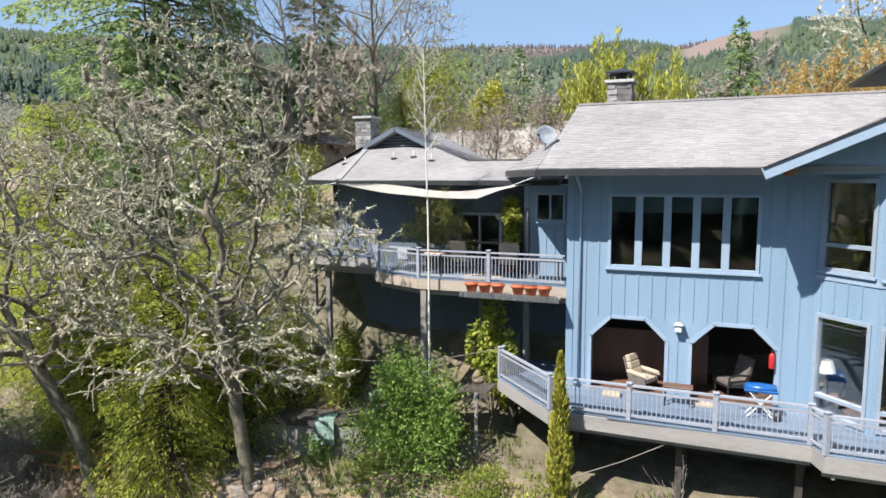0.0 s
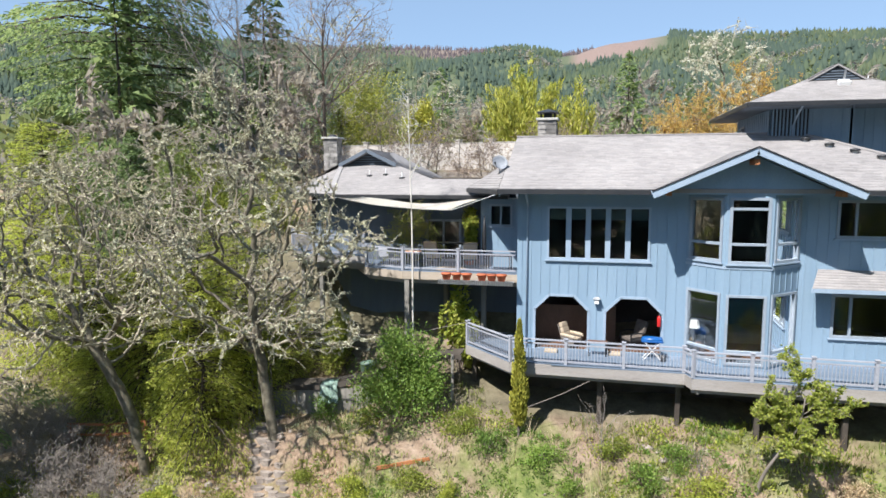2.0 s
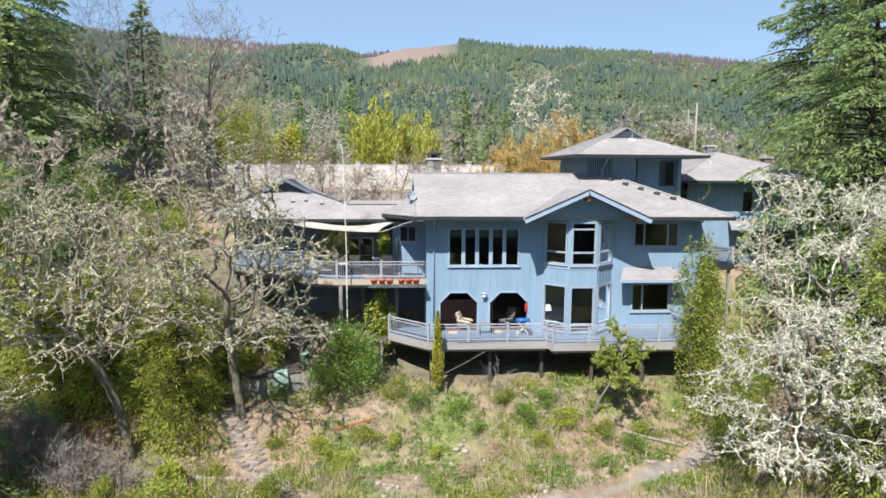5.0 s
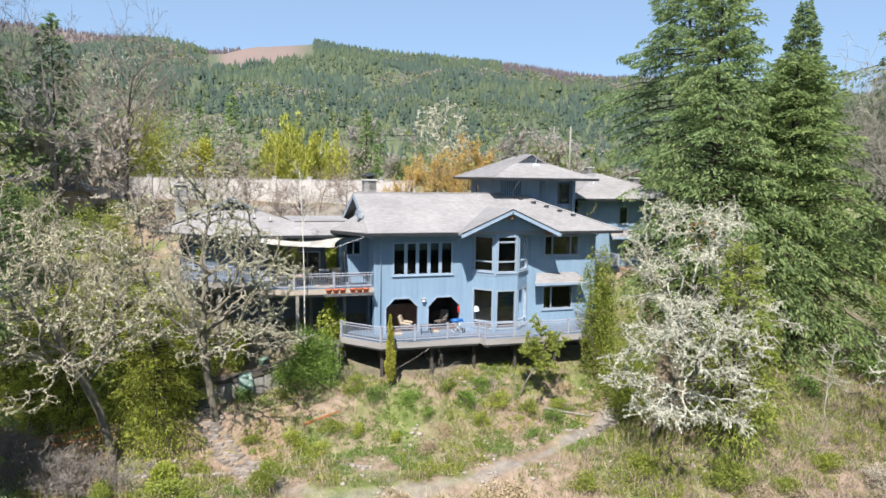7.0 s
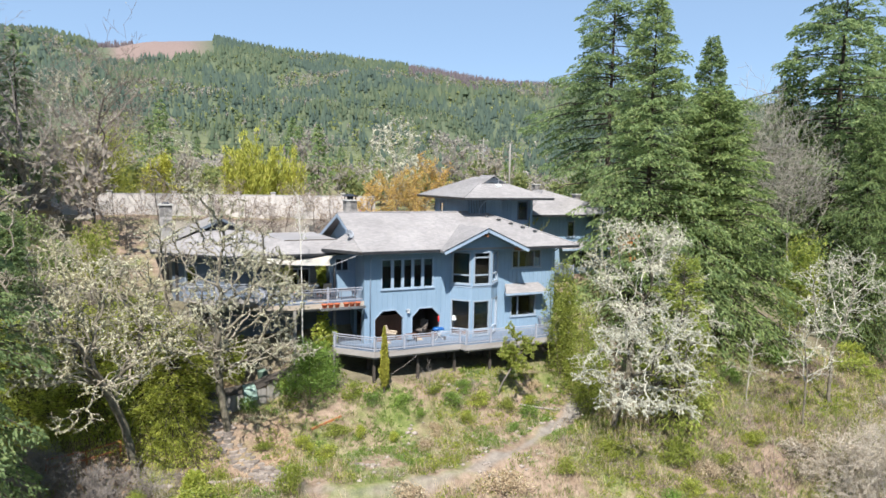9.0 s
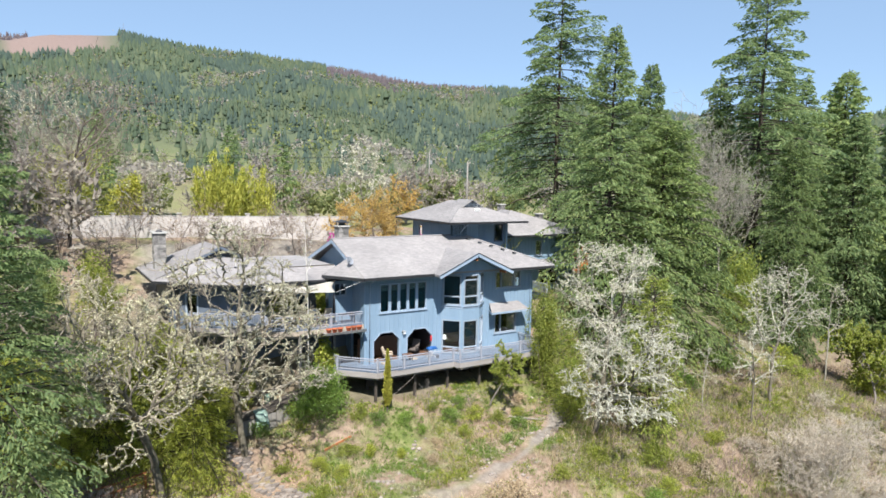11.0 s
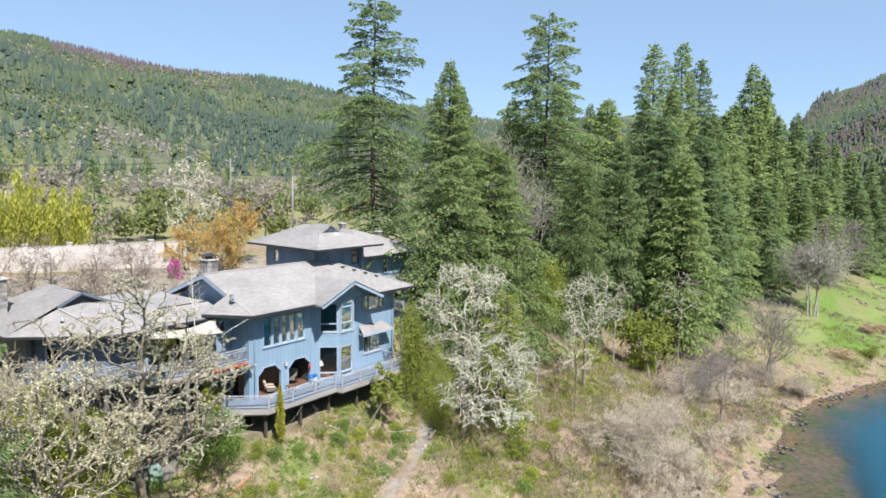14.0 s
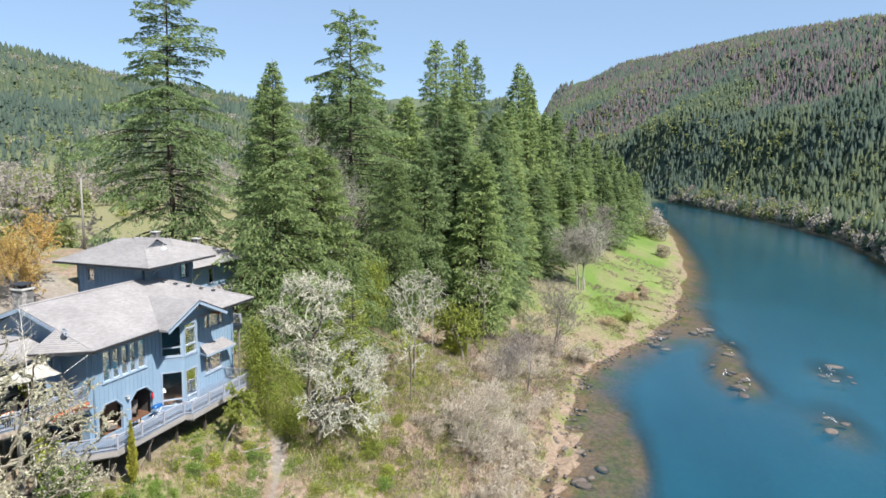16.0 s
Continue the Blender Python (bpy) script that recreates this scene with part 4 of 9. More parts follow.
# right wing, set back
RW = [(15.2, 40.0), (15.2, 28.7), (25.2, 28.7), (25.2, 40.0)]
wall(house, RW[0], RW[1], 0.0, 8.7)
RWIN = (4.4, 5.3, 6.4, 8.0)
wall(house, RW[1], RW[2], 0.0, 8.7, [RWIN, (4.9, 7.6, 3.2, 4.9)])
battens(house, RW[1], RW[2], 5.4, 8.5, [RWIN])
window(house, RW[1], RW[2], RWIN, (1.0,), (), 0.07, 0.05)
window(house, RW[1], RW[2], (4.9, 7.6, 3.2, 4.9), (1.0, 1.0), (), 0.07, 0.05)
wall(house, RW[2], RW[3], 0.0, 8.7)
wall(house, RW[3], RW[0], 0.0, 8.7)
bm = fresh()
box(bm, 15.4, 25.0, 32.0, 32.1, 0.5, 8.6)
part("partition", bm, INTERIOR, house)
E1 = [(14.0, 27.3), (26.4, 27.3), (26.4, 41.2), (14.0, 41.2)]
shingle_face(house, [(*E1[0], 8.75), (*E1[1], 8.75), (20.2, 34.0, 11.0)], seed=14)
shingle_face(house, [(*E1[1], 8.75), (*E1[2], 8.75), (20.2, 35.4, 11.0), (20.2, 34.0, 11.0)], seed=15)
shingle_face(house, [(*E1[2], 8.75), (*E1[3], 8.75), (20.2, 35.4, 11.0)], seed=16)
shingle_face(house, [(*E1[3], 8.75), (*E1[0], 8.75), (20.2, 34.0, 11.0), (20.2, 35.4, 11.0)], seed=17)
for a, b in zip(E1, E1[1:] + E1[:1]):
    fascia_board(house, (*a, 8.65), (*b, 8.65), 0.17, 0.1, name="gutter")
shingle_face(house, [(18.2, 27.4, 5.35), (24.5, 27.4, 5.35), (24.2, 28.69, 5.95), (18.6, 28.69, 5.95)], 0.1, seed=18)
fascia_board(house, (18.2, 27.38, 5.27), (24.5, 27.38, 5.27), 0.17, 0.06, TRIM)

# left wing with its hip roof
LW = [(-17.2, 35.0), (-17.2, 28.0), (-13.5, 24.6), (WL, 24.6)]
LWIN = [(2.0, 3.3, 2.85, 4.95), (6.9, 7.9, 4.3, 5.5), (4.2, 6.0, 2.85, 4.95)]
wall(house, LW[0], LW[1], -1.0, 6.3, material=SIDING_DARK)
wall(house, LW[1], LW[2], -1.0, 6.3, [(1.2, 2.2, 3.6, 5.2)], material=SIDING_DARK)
wall(house, LW[2], LW[3], -1.0, 6.3, [LWIN[2]], material=SIDING_DARK, label="blue boards coloured slate-dark for the shade under the eaves")
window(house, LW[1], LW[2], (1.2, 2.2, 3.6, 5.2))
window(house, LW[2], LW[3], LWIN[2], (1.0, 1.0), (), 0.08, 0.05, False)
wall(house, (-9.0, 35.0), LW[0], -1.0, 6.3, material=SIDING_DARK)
NOOK = (0.45, 1.5, 4.8, 5.8)
wall(house, (-6.25, 23.35), (WL, 23.35), 2.6, 6.1, [NOOK], 0.15, label="sunlit pale blue boards behind the terrace")
battens(house, (-6.25, 23.35), (WL, 23.35), 2.8, 6.0, [NOOK], 0.33)
window(house, (-6.25, 23.35), (WL, 23.35), NOOK, (1.0, 1.0), (), 0.06, 0.05, True, material=TRIM)
wall(house, (-6.25, 24.6), (-6.25, 23.5), 2.6, 6.1, [], 0.15)
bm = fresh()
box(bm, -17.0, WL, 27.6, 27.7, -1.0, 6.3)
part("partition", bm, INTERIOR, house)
LE = 6.27
GL, GR, GT, GB = (-15.26, 28.0, 7.76), (-11.86, 28.0, 7.76), (-13.59, 28.0, 8.62), (-13.59, 33.0, 8.62)
shingle_face(house, [(-13.9, 23.0, LE), (-4.86, 23.0, LE), (-4.86, 25.5, 7.015), (-9.22, 25.5, 7.015), GR, GL], seed=19)
shingle_face(house, [(-18.6, 27.6, LE), (-13.9, 23.0, LE), GL], seed=20)
shingle_face(house, [(-18.6, 27.6, LE), GL, (GT[0], GT[1] - 0.4, GT[2])], seed=24)
shingle_face(house, [(-18.6, 36.2, LE), (-18.6, 27.6, LE), (GT[0], GT[1] - 0.4, GT[2]), GB], seed=21)
shingle_face(house, [(-9.6, 36.2, LE), (-18.6, 36.2, LE), GB], seed=22)
shingle_face(house, [(GR[0] + 0.15, GR[1] - 0.4, GR[2] - 0.06), (-9.6, 36.2, LE), GB, (GT[0], GT[1] - 0.4, GT[2])], 0.1, seed=23)
bm = fresh()
prism(bm, [(GL[0] + 0.15, 28.02, GL[2] - 0.05), (GR[0] - 0.1, 28.02, GR[2] - 0.05), (GT[0], 28.02, GT[2] - 0.12)], (0, 0.1, 0))
bmesh.ops.recalc_face_normals(bm, faces=bm.faces[:])
vent = part("gablet", bm, DARKMETAL, house, "dark louvred gablet")
for k in range(5):
    z = GL[2] + 0.06 + 0.14 * k
    q = 0.86 * (GT[2] - z) / (GT[2] - GL[2])
    bm = fresh()
    box(bm, GT[0] + (GL[0] - GT[0]) * q, GT[0] + (GR[0] - GT[0]) * q, 28.02 - 0.06, 28.02 - 0.005, z, z + 0.05)
    part("louvre", bm, SIDING_DARK, vent)
for end in (GL, GR):
    fascia_board(house, (end[0], end[1] - 0.42, end[2] + 0.0), (GT[0], GT[1] - 0.42, GT[2] - 0.02), 0.2, 0.05, SIDING_DARK, "rake_board")
bm = fresh()
slab(bm, [(-9.22, 25.5, 7.0), (-4.86, 25.5, 7.0), (-4.86, 34.0, 6.95), (-9.6, 34.0, 6.95)], 0.2)
part("flat_roof", bm, SHINGLE, house)
fascia_board(house, (-9.22, 25.5, 7.05), (-4.9, 25.5, 7.05), 0.08, 0.12, OLDWOOD, "roof_curb")
for a, b in (((-4.9, 22.98), (-13.9, 22.98)), ((-13.9, 22.98), (-18.63, 27.6)), ((-18.63, 27.6), (-18.63, 36.2))):
    fascia_board(house, (*a, LE - 0.1), (*b, LE - 0.1), 0.17, 0.1, name="gutter")
fascia_board(house, (-13.9, 23.0, LE + 0.04), (GL[0], GL[1], GL[2] + 0.04), 0.06, 0.24, SHINGLE, "hip_cap")
bm = fresh()
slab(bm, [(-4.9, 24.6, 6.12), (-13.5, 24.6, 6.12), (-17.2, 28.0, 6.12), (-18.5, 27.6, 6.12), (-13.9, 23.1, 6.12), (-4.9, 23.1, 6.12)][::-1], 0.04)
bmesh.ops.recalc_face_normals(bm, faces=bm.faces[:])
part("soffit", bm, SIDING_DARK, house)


def chimney(x, y, z0, z1, half, cap=True, brim=0.1):
    """Rough stone chimney with a slab and a metal hood; each face stone stands on its own."""
    c = thing("chimney", "stone chimney with a concrete slab and a dark metal hood", "chimney")
    bm = fresh()
    box(bm, x - half + 0.03, x + half - 0.03, y - half + 0.03, y + half - 0.03, z0, z1)
    shaft = part("shaft", bm, MORTAR, c)
    rng = random.Random(int(x * 10))
    for nx, ny in ((0, -1), (-1, 0), (1, 0), (0, 1)):
        z = z0 + max(0, z1 - z0 - 2.0)
        while z < z1 - 0.06:
            h = min(rng.uniform(0.14, 0.26), z1 - z)
            u = -half
            while u < half - 0.06:
                w = min(rng.uniform(0.2, 0.5), half - u)
                if half - u - w < 0.1:
                    w = half - u
                bm = fresh()
                g = rng.uniform(0.0, 0.04)
                a, b = u + 0.012, u + w - 0.012
                if nx == 0:
                    box(bm, x + a, x + b, y + ny * (half - 0.06) - 0.05 - g, y + ny * (half - 0.06) + 0.05 + g, z + 0.012, z + h - 0.012)
                else:
                    box(bm, x + nx * (half - 0.06) - 0.05 - g, x + nx * (half - 0.06) + 0.05 + g, y + a, y + b, z + 0.012, z + h - 0.012)
                for v in bm.verts:
                    v.co += Vector((rng.uniform(-1, 1), rng.uniform(-1, 1), rng.uniform(-1, 1))) * 0.014
                part("stone", bm, STONE, shaft)
                u += w
            z += h
    bm = fresh()
    box(bm, x - half - brim, x + half + brim, y - half - brim, y + half + brim, z1, z1 + 0.12)
    part("slab", soften(bm, 0.015), CONCRETE, c)
    if cap:
        bm = fresh()
        q = half * 0.75
        for sx in (-1, 1):
            for sy in (-1, 1):
                box(bm, x + sx * q - 0.03, x + sx * q + 0.03, y + sy * q - 0.03, y + sy * q + 0.03, z1 + 0.1, z1 + 0.42)
        box(bm, x - q * 0.6, x + q * 0.6, y - q * 0.6, y + q * 0.6, z1 + 0.1, z1 + 0.36)
        base = [(x - half - 0.08, y - half - 0.08, z1 + 0.42), (x + half + 0.08, y - half - 0.08, z1 + 0.42), (x + half + 0.08, y + half + 0.08, z1 + 0.42), (x - half - 0.08, y + half + 0.08, z1 + 0.42)]
        slab(bm, base, 0.04)
        vs = [bm.verts.new((p[0], p[1], p[2] + 0.003)) for p in base]
        tip = bm.verts.new((x, y, z1 + 0.62))
        for i in range(4):
            bm.faces.new((vs[i], vs[(i + 1) % 4], tip))
        part("hood", bm, DARKMETAL, c)
    return c


chimney(-3.4, 27.4, 7.5, 10.05, 0.47)
chimney(24.2, 33.6, 8.6, 10.5, 0.32, False)
chimney(20.6, 36.2, 9.6, 11.5, 0.32, False)
wing_chimney = chimney(-17.4, 31.9, 6.0, 9.5, 0.45, False, 0.13)
bm = fresh()
tube(bm, [(-17.4, 31.9, 9.6), (-17.4, 31.9, 9.68), (-17.4, 31.9, 9.8)], [0.42, 0.3, 0.16], 4)
part("crown", bm, DARKMETAL, wing_chimney, "low dark flue cap")

# ---- trees and plants ----
def tubes_np(segs, sides=4):
    s = np.asarray(segs, float)
    p0, p1, r0, r1 = s[:, 0:3], s[:, 3:6], s[:, 6], s[:, 7]
    d = p1 - p0
    d /= np.linalg.norm(d, axis=1, keepdims=True) + 1e-9
    ref = np.where(np.abs(d[:, 2:3]) > 0.9, np.array([[1.0, 0, 0]]), np.array([[0, 0, 1.0]]))
    u = np.cross(d, ref)
    u /= np.linalg.norm(u, axis=1, keepdims=True) + 1e-9
    w = np.cross(d, u)
    ang = np.arange(sides) * math.tau / sides
    off = u[:, None] * np.cos(ang)[None, :, None] + w[:, None] * np.sin(ang)[None, :, None]
    a = p0[:, None] + off * r0[:, None, None]
    b = p1[:, None] + off * r1[:, None, None]
    verts = np.concatenate([a, b], 1).reshape(-1, 3)
    base = np.arange(len(s))[:, None] * sides * 2
    k = np.arange(sides)[None]
    k2 = (k + 1) % sides
    f = np.stack([base + k, base + k2, base + sides + k2, base + sides + k], -1).reshape(-1, 4)
    return verts, f


def unit(rng, n):
    v = rng.normal(size=(n, 3))
    return v / (np.linalg.norm(v, axis=1, keepdims=True) + 1e-9)


def leaves_np(rng, centres, length, width, direction=None, spread=1.0):
    """One small bent leaf or spray at each centre, as a kite of four corners."""
    n = len(centres)
    d = unit(rng, n) if direction is None else direction + unit(rng, n) * spread
    d = d / (np.linalg.norm(d, axis=1, keepdims=True) + 1e-9)
    s = np.cross(d, unit(rng, n))
    s /= np.linalg.norm(s, axis=1, keepdims=True) + 1e-9
    up = np.cross(s, d)
    L = (length * rng.uniform(0.6, 1.4, n))[:, None]
    W = (width * rng.uniform(0.6, 1.4, n))[:, None]
    a = centres - d * L * 0.5
    b = centres + s * W * 0.5 + up * W * 0.2
    c = centres + d * L * 0.5
    e = centres - s * W * 0.5 + up * W * 0.2
    verts = np.stack([a, b, c, e], 1).reshape(-1, 3)
    return verts, np.arange(n * 4).reshape(-1, 4)


def joined(*sets):
    vs, fs, o = [], [], 0
    for v, f in sets:
        vs.append(v)
        fs.append(f + o)
        o += len(v)
    return np.concatenate(vs), np.concatenate(fs)


def branching(rng, height, trunk_r, lean=(0, 0), levels=4, first=0.3, spread=0.9, gnarl=0.25, kids=(7, 5, 4, 3), ratio=(0.62, 0.55, 0.5, 0.45), lift=0.12, droop=0.0, min_r=0.006):
    """The limbs of a bare tree: rows of both ends and both radii, and each row's level."""
    segs, lev = [], []

    def limb(p, d, length, r, level):
        n = (7, 5, 4, 3, 2, 2)[min(level, 5)]
        pts = [p.copy()]
        rr = [r]
        for i in range(n):
            d = d + rng.normal(size=3) * gnarl * (0.5 if level == 0 else 1.0)
            d[2] += lift if level else 0.05
            d[2] -= droop * (level >= 2)
            d /= np.linalg.norm(d)
            p = p + d * length / n
            r2 = max(min_r, r * (1 - (i + 1) / n * (0.62 if level else 0.7)))
            segs.append((*pts[-1], *p, rr[-1], r2))
            lev.append(level)
            pts.append(p.copy())
            rr.append(r2)
        if level >= levels:
            return
        m = kids[min(level, len(kids) - 1)]
        for k in range(m):
            t = first + (1 - first) * (k + rng.uniform(0.1, 0.9)) / m if level == 0 else 0.25 + 0.75 * (k + rng.uniform(0, 1)) / m
            i = min(n - 1, int(t * n))
            f = t * n - i
            q = pts[i] * (1 - f) + pts[i + 1] * f
            ax = pts[i + 1] - pts[i]
            ax /= np.linalg.norm(ax)
            side = np.cross(ax, rng.normal(size=3))
            side /= np.linalg.norm(side) + 1e-9
            nd = ax * rng.uniform(0.2, 0.8) + side * spread * rng.uniform(0.7, 1.3)
            nd /= np.linalg.norm(nd)
            L = length * ratio[min(level, len(ratio) - 1)] * rng.uniform(0.65, 1.25) * (1.15 - 0.5 * t if level == 0 else 1)
            limb(q, nd, L, rr[i] * rng.uniform(0.45, 0.65), level + 1)

    limb(np.zeros(3), np.array([lean[0], lean[1], 1.0]) / np.linalg.norm((lean[0], lean[1], 1.0)), height * 0.72, trunk_r, 0)
    return np.array(segs), np.array(lev)


def tufts_on(rng, segs, lev, from_level, per_metre, length, width, hang=0.6):
    s = segs[lev >= from_level]
    L = np.linalg.norm(s[:, 3:6] - s[:, 0:3], axis=1)
    n = rng.poisson(L * per_metre)
    idx = np.repeat(np.arange(len(s)), n)
    t = rng.uniform(0, 1, len(idx))[:, None]
    c = s[idx, 0:3] * (1 - t) + s[idx, 3:6] * t
    along = s[idx, 3:6] - s[idx, 0:3]
    along /= np.linalg.norm(along, axis=1, keepdims=True) + 1e-9
    c = c + rng.normal(size=c.shape) * 0.04
    c[:, 2] -= length * 0.2
    return leaves_np(rng, c, length, width, along * 0.8 + np.array([0, 0, -hang]), 0.7)


def tree_thing(name, label, at, turn=0.0, size=1.0, group=""):
    t = thing(name, label, "tree", group)
    t.matrix_basis = Matrix.Translation(at) @ Matrix.Rotation(turn, 4, "Z") @ Matrix.Scale(size, 4)
    return t


def grown(rng, start, lobes, n=1200, step=0.42, kill=0.62, gnarl=0.45):
    """Limbs that feel their way from the stem start (a list of points) into the lobes (x, y, z, rx, ry, rz): nodes and each one's parent."""
    lobes = np.asarray(lobes, float)
    share = (lobes[:, 3] * lobes[:, 4] * lobes[:, 5]) ** 0.7
    idx = rng.choice(len(lobes), n, p=share / share.sum())
    goal = lobes[idx, 0:3] + unit(rng, n) * lobes[idx, 3:6] * (rng.uniform(0.05, 1, n) ** 0.45)[:, None]
    nodes, parent = [np.array(start[0], float)], [-1]
    for a, b in zip(start, start[1:]):
        a, b = np.array(a, float), np.array(b, float)
        m = max(1, int(np.linalg.norm(b - a) / step))
        for i in range(1, m + 1):
            nodes.append(a + (b - a) * i / m + rng.normal(size=3) * 0.03)
            parent.append(len(nodes) - 2)
    free = len(nodes) // 2
    best, near = np.full(n, 1e9), np.zeros(n, int)
    fresh_from = free
    alive = np.ones(n, bool)
    for turn in range(110):
        new_nodes = np.array(nodes[fresh_from:])
        if len(new_nodes) == 0 or not alive.any():
            break
        d = np.linalg.norm(goal[:, None] - new_nodes[None], axis=2)
        i = d.argmin(1)
        closer = d[np.arange(n), i] < best
        best = np.where(closer, d[np.arange(n), i], best)
        near = np.where(closer, i + fresh_from, near)
        alive &= best > kill
        fresh_from = len(nodes)
        pull = {}
        for g in np.nonzero(alive)[0]:
            v = goal[g] - nodes[near[g]]
            pull[near[g]] = pull.get(near[g], 0) + v / best[g]
        for k, v in pull.items():
            ahead = nodes[k] - nodes[parent[k]] if parent[k] >= 0 else np.array([0, 0, 1.0])
            v = v / (np.linalg.norm(v) + 1e-9) + 0.45 * ahead / (np.linalg.norm(ahead) + 1e-9) + rng.normal(size=3) * gnarl
            nodes.append(nodes[k] + v / (np.linalg.norm(v) + 1e-9) * step)
            parent.append(k)
    return np.array(nodes), np.array(parent)


def chain_tubes(P, R, chains, sides):
    """Unbroken tapered tubes along chains of nodes."""
    V, Fq, o = [], [], 0
    ang = np.arange(sides) * math.tau / sides
    for ch in chains:
        p, r = P[ch], R[ch]
        d = np.gradient(p, axis=0)
        d /= np.linalg.norm(d, axis=1, keepdims=True) + 1e-9
        u = np.cross(d, np.array([[0.31, 0.17, 0.94]]))
        u /= np.linalg.norm(u, axis=1, keepdims=True) + 1e-9
        w = np.cross(d, u)
        ring = p[:, None] + (u[:, None] * np.cos(ang)[None, :, None] + w[:, None] * np.sin(ang)[None, :, None]) * r[:, None, None]
        V.append(ring.reshape(-1, 3))
        i, k = np.meshgrid(np.arange(len(ch) - 1), np.arange(sides), indexing="ij")
        k2 = (k + 1) % sides
        Fq.append(np.stack([i * sides + k, i * sides + k2, (i + 1) * sides + k2, (i + 1) * sides + k], -1).reshape(-1, 4) + o)
        o += len(ch) * sides
    return np.concatenate(V), np.concatenate(Fq)


def clumpy(P, seed):
    """How heavily lichen hangs at each point: thick in places, thin in others."""
    h = value_noise((P[:, 0] + 0.7 * P[:, 2]) / 0.9, (P[:, 1] - 0.6 * P[:, 2]) / 0.9, seed)
    return 0.22 + 2.1 * ease((h - 0.42) * 3.2)


def old_oak(seed, label, start, lobes, n=1200, tip=0.017, moss=None, limb=None, bark=None, tuft=(0.17, 0.05), per_node=9, per_twig=5, twigs=2, twig=0.65, step=0.36, kill=0.5, gnarl=0.42, hang=0.3, limit=1.0, name="lichen_oak"):
    """A spreading bare oak: one trunk, each big limb a part, then fine branches and lichen."""
    rng = np.random.default_rng(seed)
    base = np.array(start[0], float)
    P, parent = grown(rng, [np.array(a) - base for a in start], [(l[0] - base[0], l[1] - base[1], l[2] - base[2], *l[3:]) for l in lobes], n, step, kill, gnarl)
    N = len(P)
    area = np.zeros(N)
    kids = [[] for _ in range(N)]
    for k in range(1, N):
        kids[parent[k]].append(k)
    for k in range(N - 1, -1, -1):
        if not kids[k]:
            area[k] = tip ** 2.25
        if k:
            area[parent[k]] += area[k]
    R = np.minimum(area ** (1 / 2.25), limit)
    chains, todo = [], [(0, None)]
    while todo:
        k, frm = todo.pop()
        ch = [k] if frm is None else [frm, k]
        while kids[k]:
            order = sorted(kids[k], key=lambda c: -area[c])
            todo.extend((c, k) for c in order[1:])
            k = order[0]
            ch.append(k)
        if len(ch) > 1:
            chains.append(ch)
    RR = R.copy()
    t = tree_thing(name, label, tuple(base))
    big = [c for c in chains if R[c[1]] > 0.075]
    fine = [c for c in chains if R[c[1]] <= 0.075]
    for c in big:
        v, f = chain_tubes(P, RR, [c], 7)
        smooth(np_part("trunk" if c[0] == 0 else "limb", mesh_np("limb", v, f), bark or OAKBARK, t))
    thin = np.nonzero((R < 0.03) & (np.arange(N) > 3))[0]
    src = np.repeat(thin, twigs)
    ahead = P[src] - P[parent[src]]
    ahead /= np.linalg.norm(ahead, axis=1, keepdims=True) + 1e-9
    d = ahead * 0.5 + unit(rng, len(src)) * 0.85 + np.array([[0, 0, 0.1]])
    d /= np.linalg.norm(d, axis=1, keepdims=True)
    ends = P[src] + d * (twig * rng.uniform(0.4, 1.2, len(src)))[:, None]
    tw = np.concatenate([P[src], ends, np.full((len(src), 1), 0.016), np.full((len(src), 1), 0.008)], 1)
    v, f = joined(chain_tubes(P, np.minimum(RR, 0.1), fine, 4), tubes_np(tw, 3))
    np_part("branch", mesh_np("branch", v, f), limb or LIMBPALE, t, "pale lichen-crusted branches")["kind"] = "stuff"
    if moss:
        mossy = np.nonzero((R < 0.09) & (np.arange(N) > 3))[0]
        heavy = clumpy(P[mossy], seed)
        idx = np.repeat(mossy, rng.poisson(per_node * heavy))
        q = rng.uniform(0, 1, len(idx))[:, None]
        c1 = P[idx] * q + P[parent[idx]] * (1 - q)
        a1 = P[idx] - P[parent[idx]]
        id2 = np.repeat(np.arange(len(src)), rng.poisson(per_twig * clumpy(P[src], seed)))
        q = rng.uniform(0, 1.05, len(id2))[:, None]
        c2 = P[src][id2] * (1 - q) + ends[id2] * q
        a2 = ends[id2] - P[src][id2]
        c, a = np.concatenate([c1, c2]), np.concatenate([a1, a2])
        a = a / (np.linalg.norm(a, axis=1, keepdims=True) + 1e-9)
        c = c + rng.normal(size=c.shape) * tuft[1] * 0.55
        v, f = leaves_np(rng, c, tuft[0], tuft[1], a * 0.9 + np.array([[0, 0, -hang]]), 0.6)
        np_part("lichen", mesh_np("lichen", v, f), moss, t, "pale grey-green hanging lichen")["kind"] = "stuff"
    return t


def plates(seed, centre, reach, n, size, flat=0.32, low=-1.0):
    """Flattened lobes of twigs set round a crown."""
    r = random.Random(seed)
    out = []
    for k in range(n):
        a = k * 2.39996 + r.uniform(-0.4, 0.4)
        z = low + (1 - low) * (k + r.uniform(0, 1)) / n
        q = math.sqrt(max(0.05, 1 - z * z * 0.85)) * r.uniform(0.55, 0.95)
        g = size * r.uniform(0.7, 1.25)
        out.append((centre[0] + math.cos(a) * q * reach[0], centre[1] + math.sin(a) * q * reach[1], centre[2] + z * reach[2], g, g, g * flat))
    return out


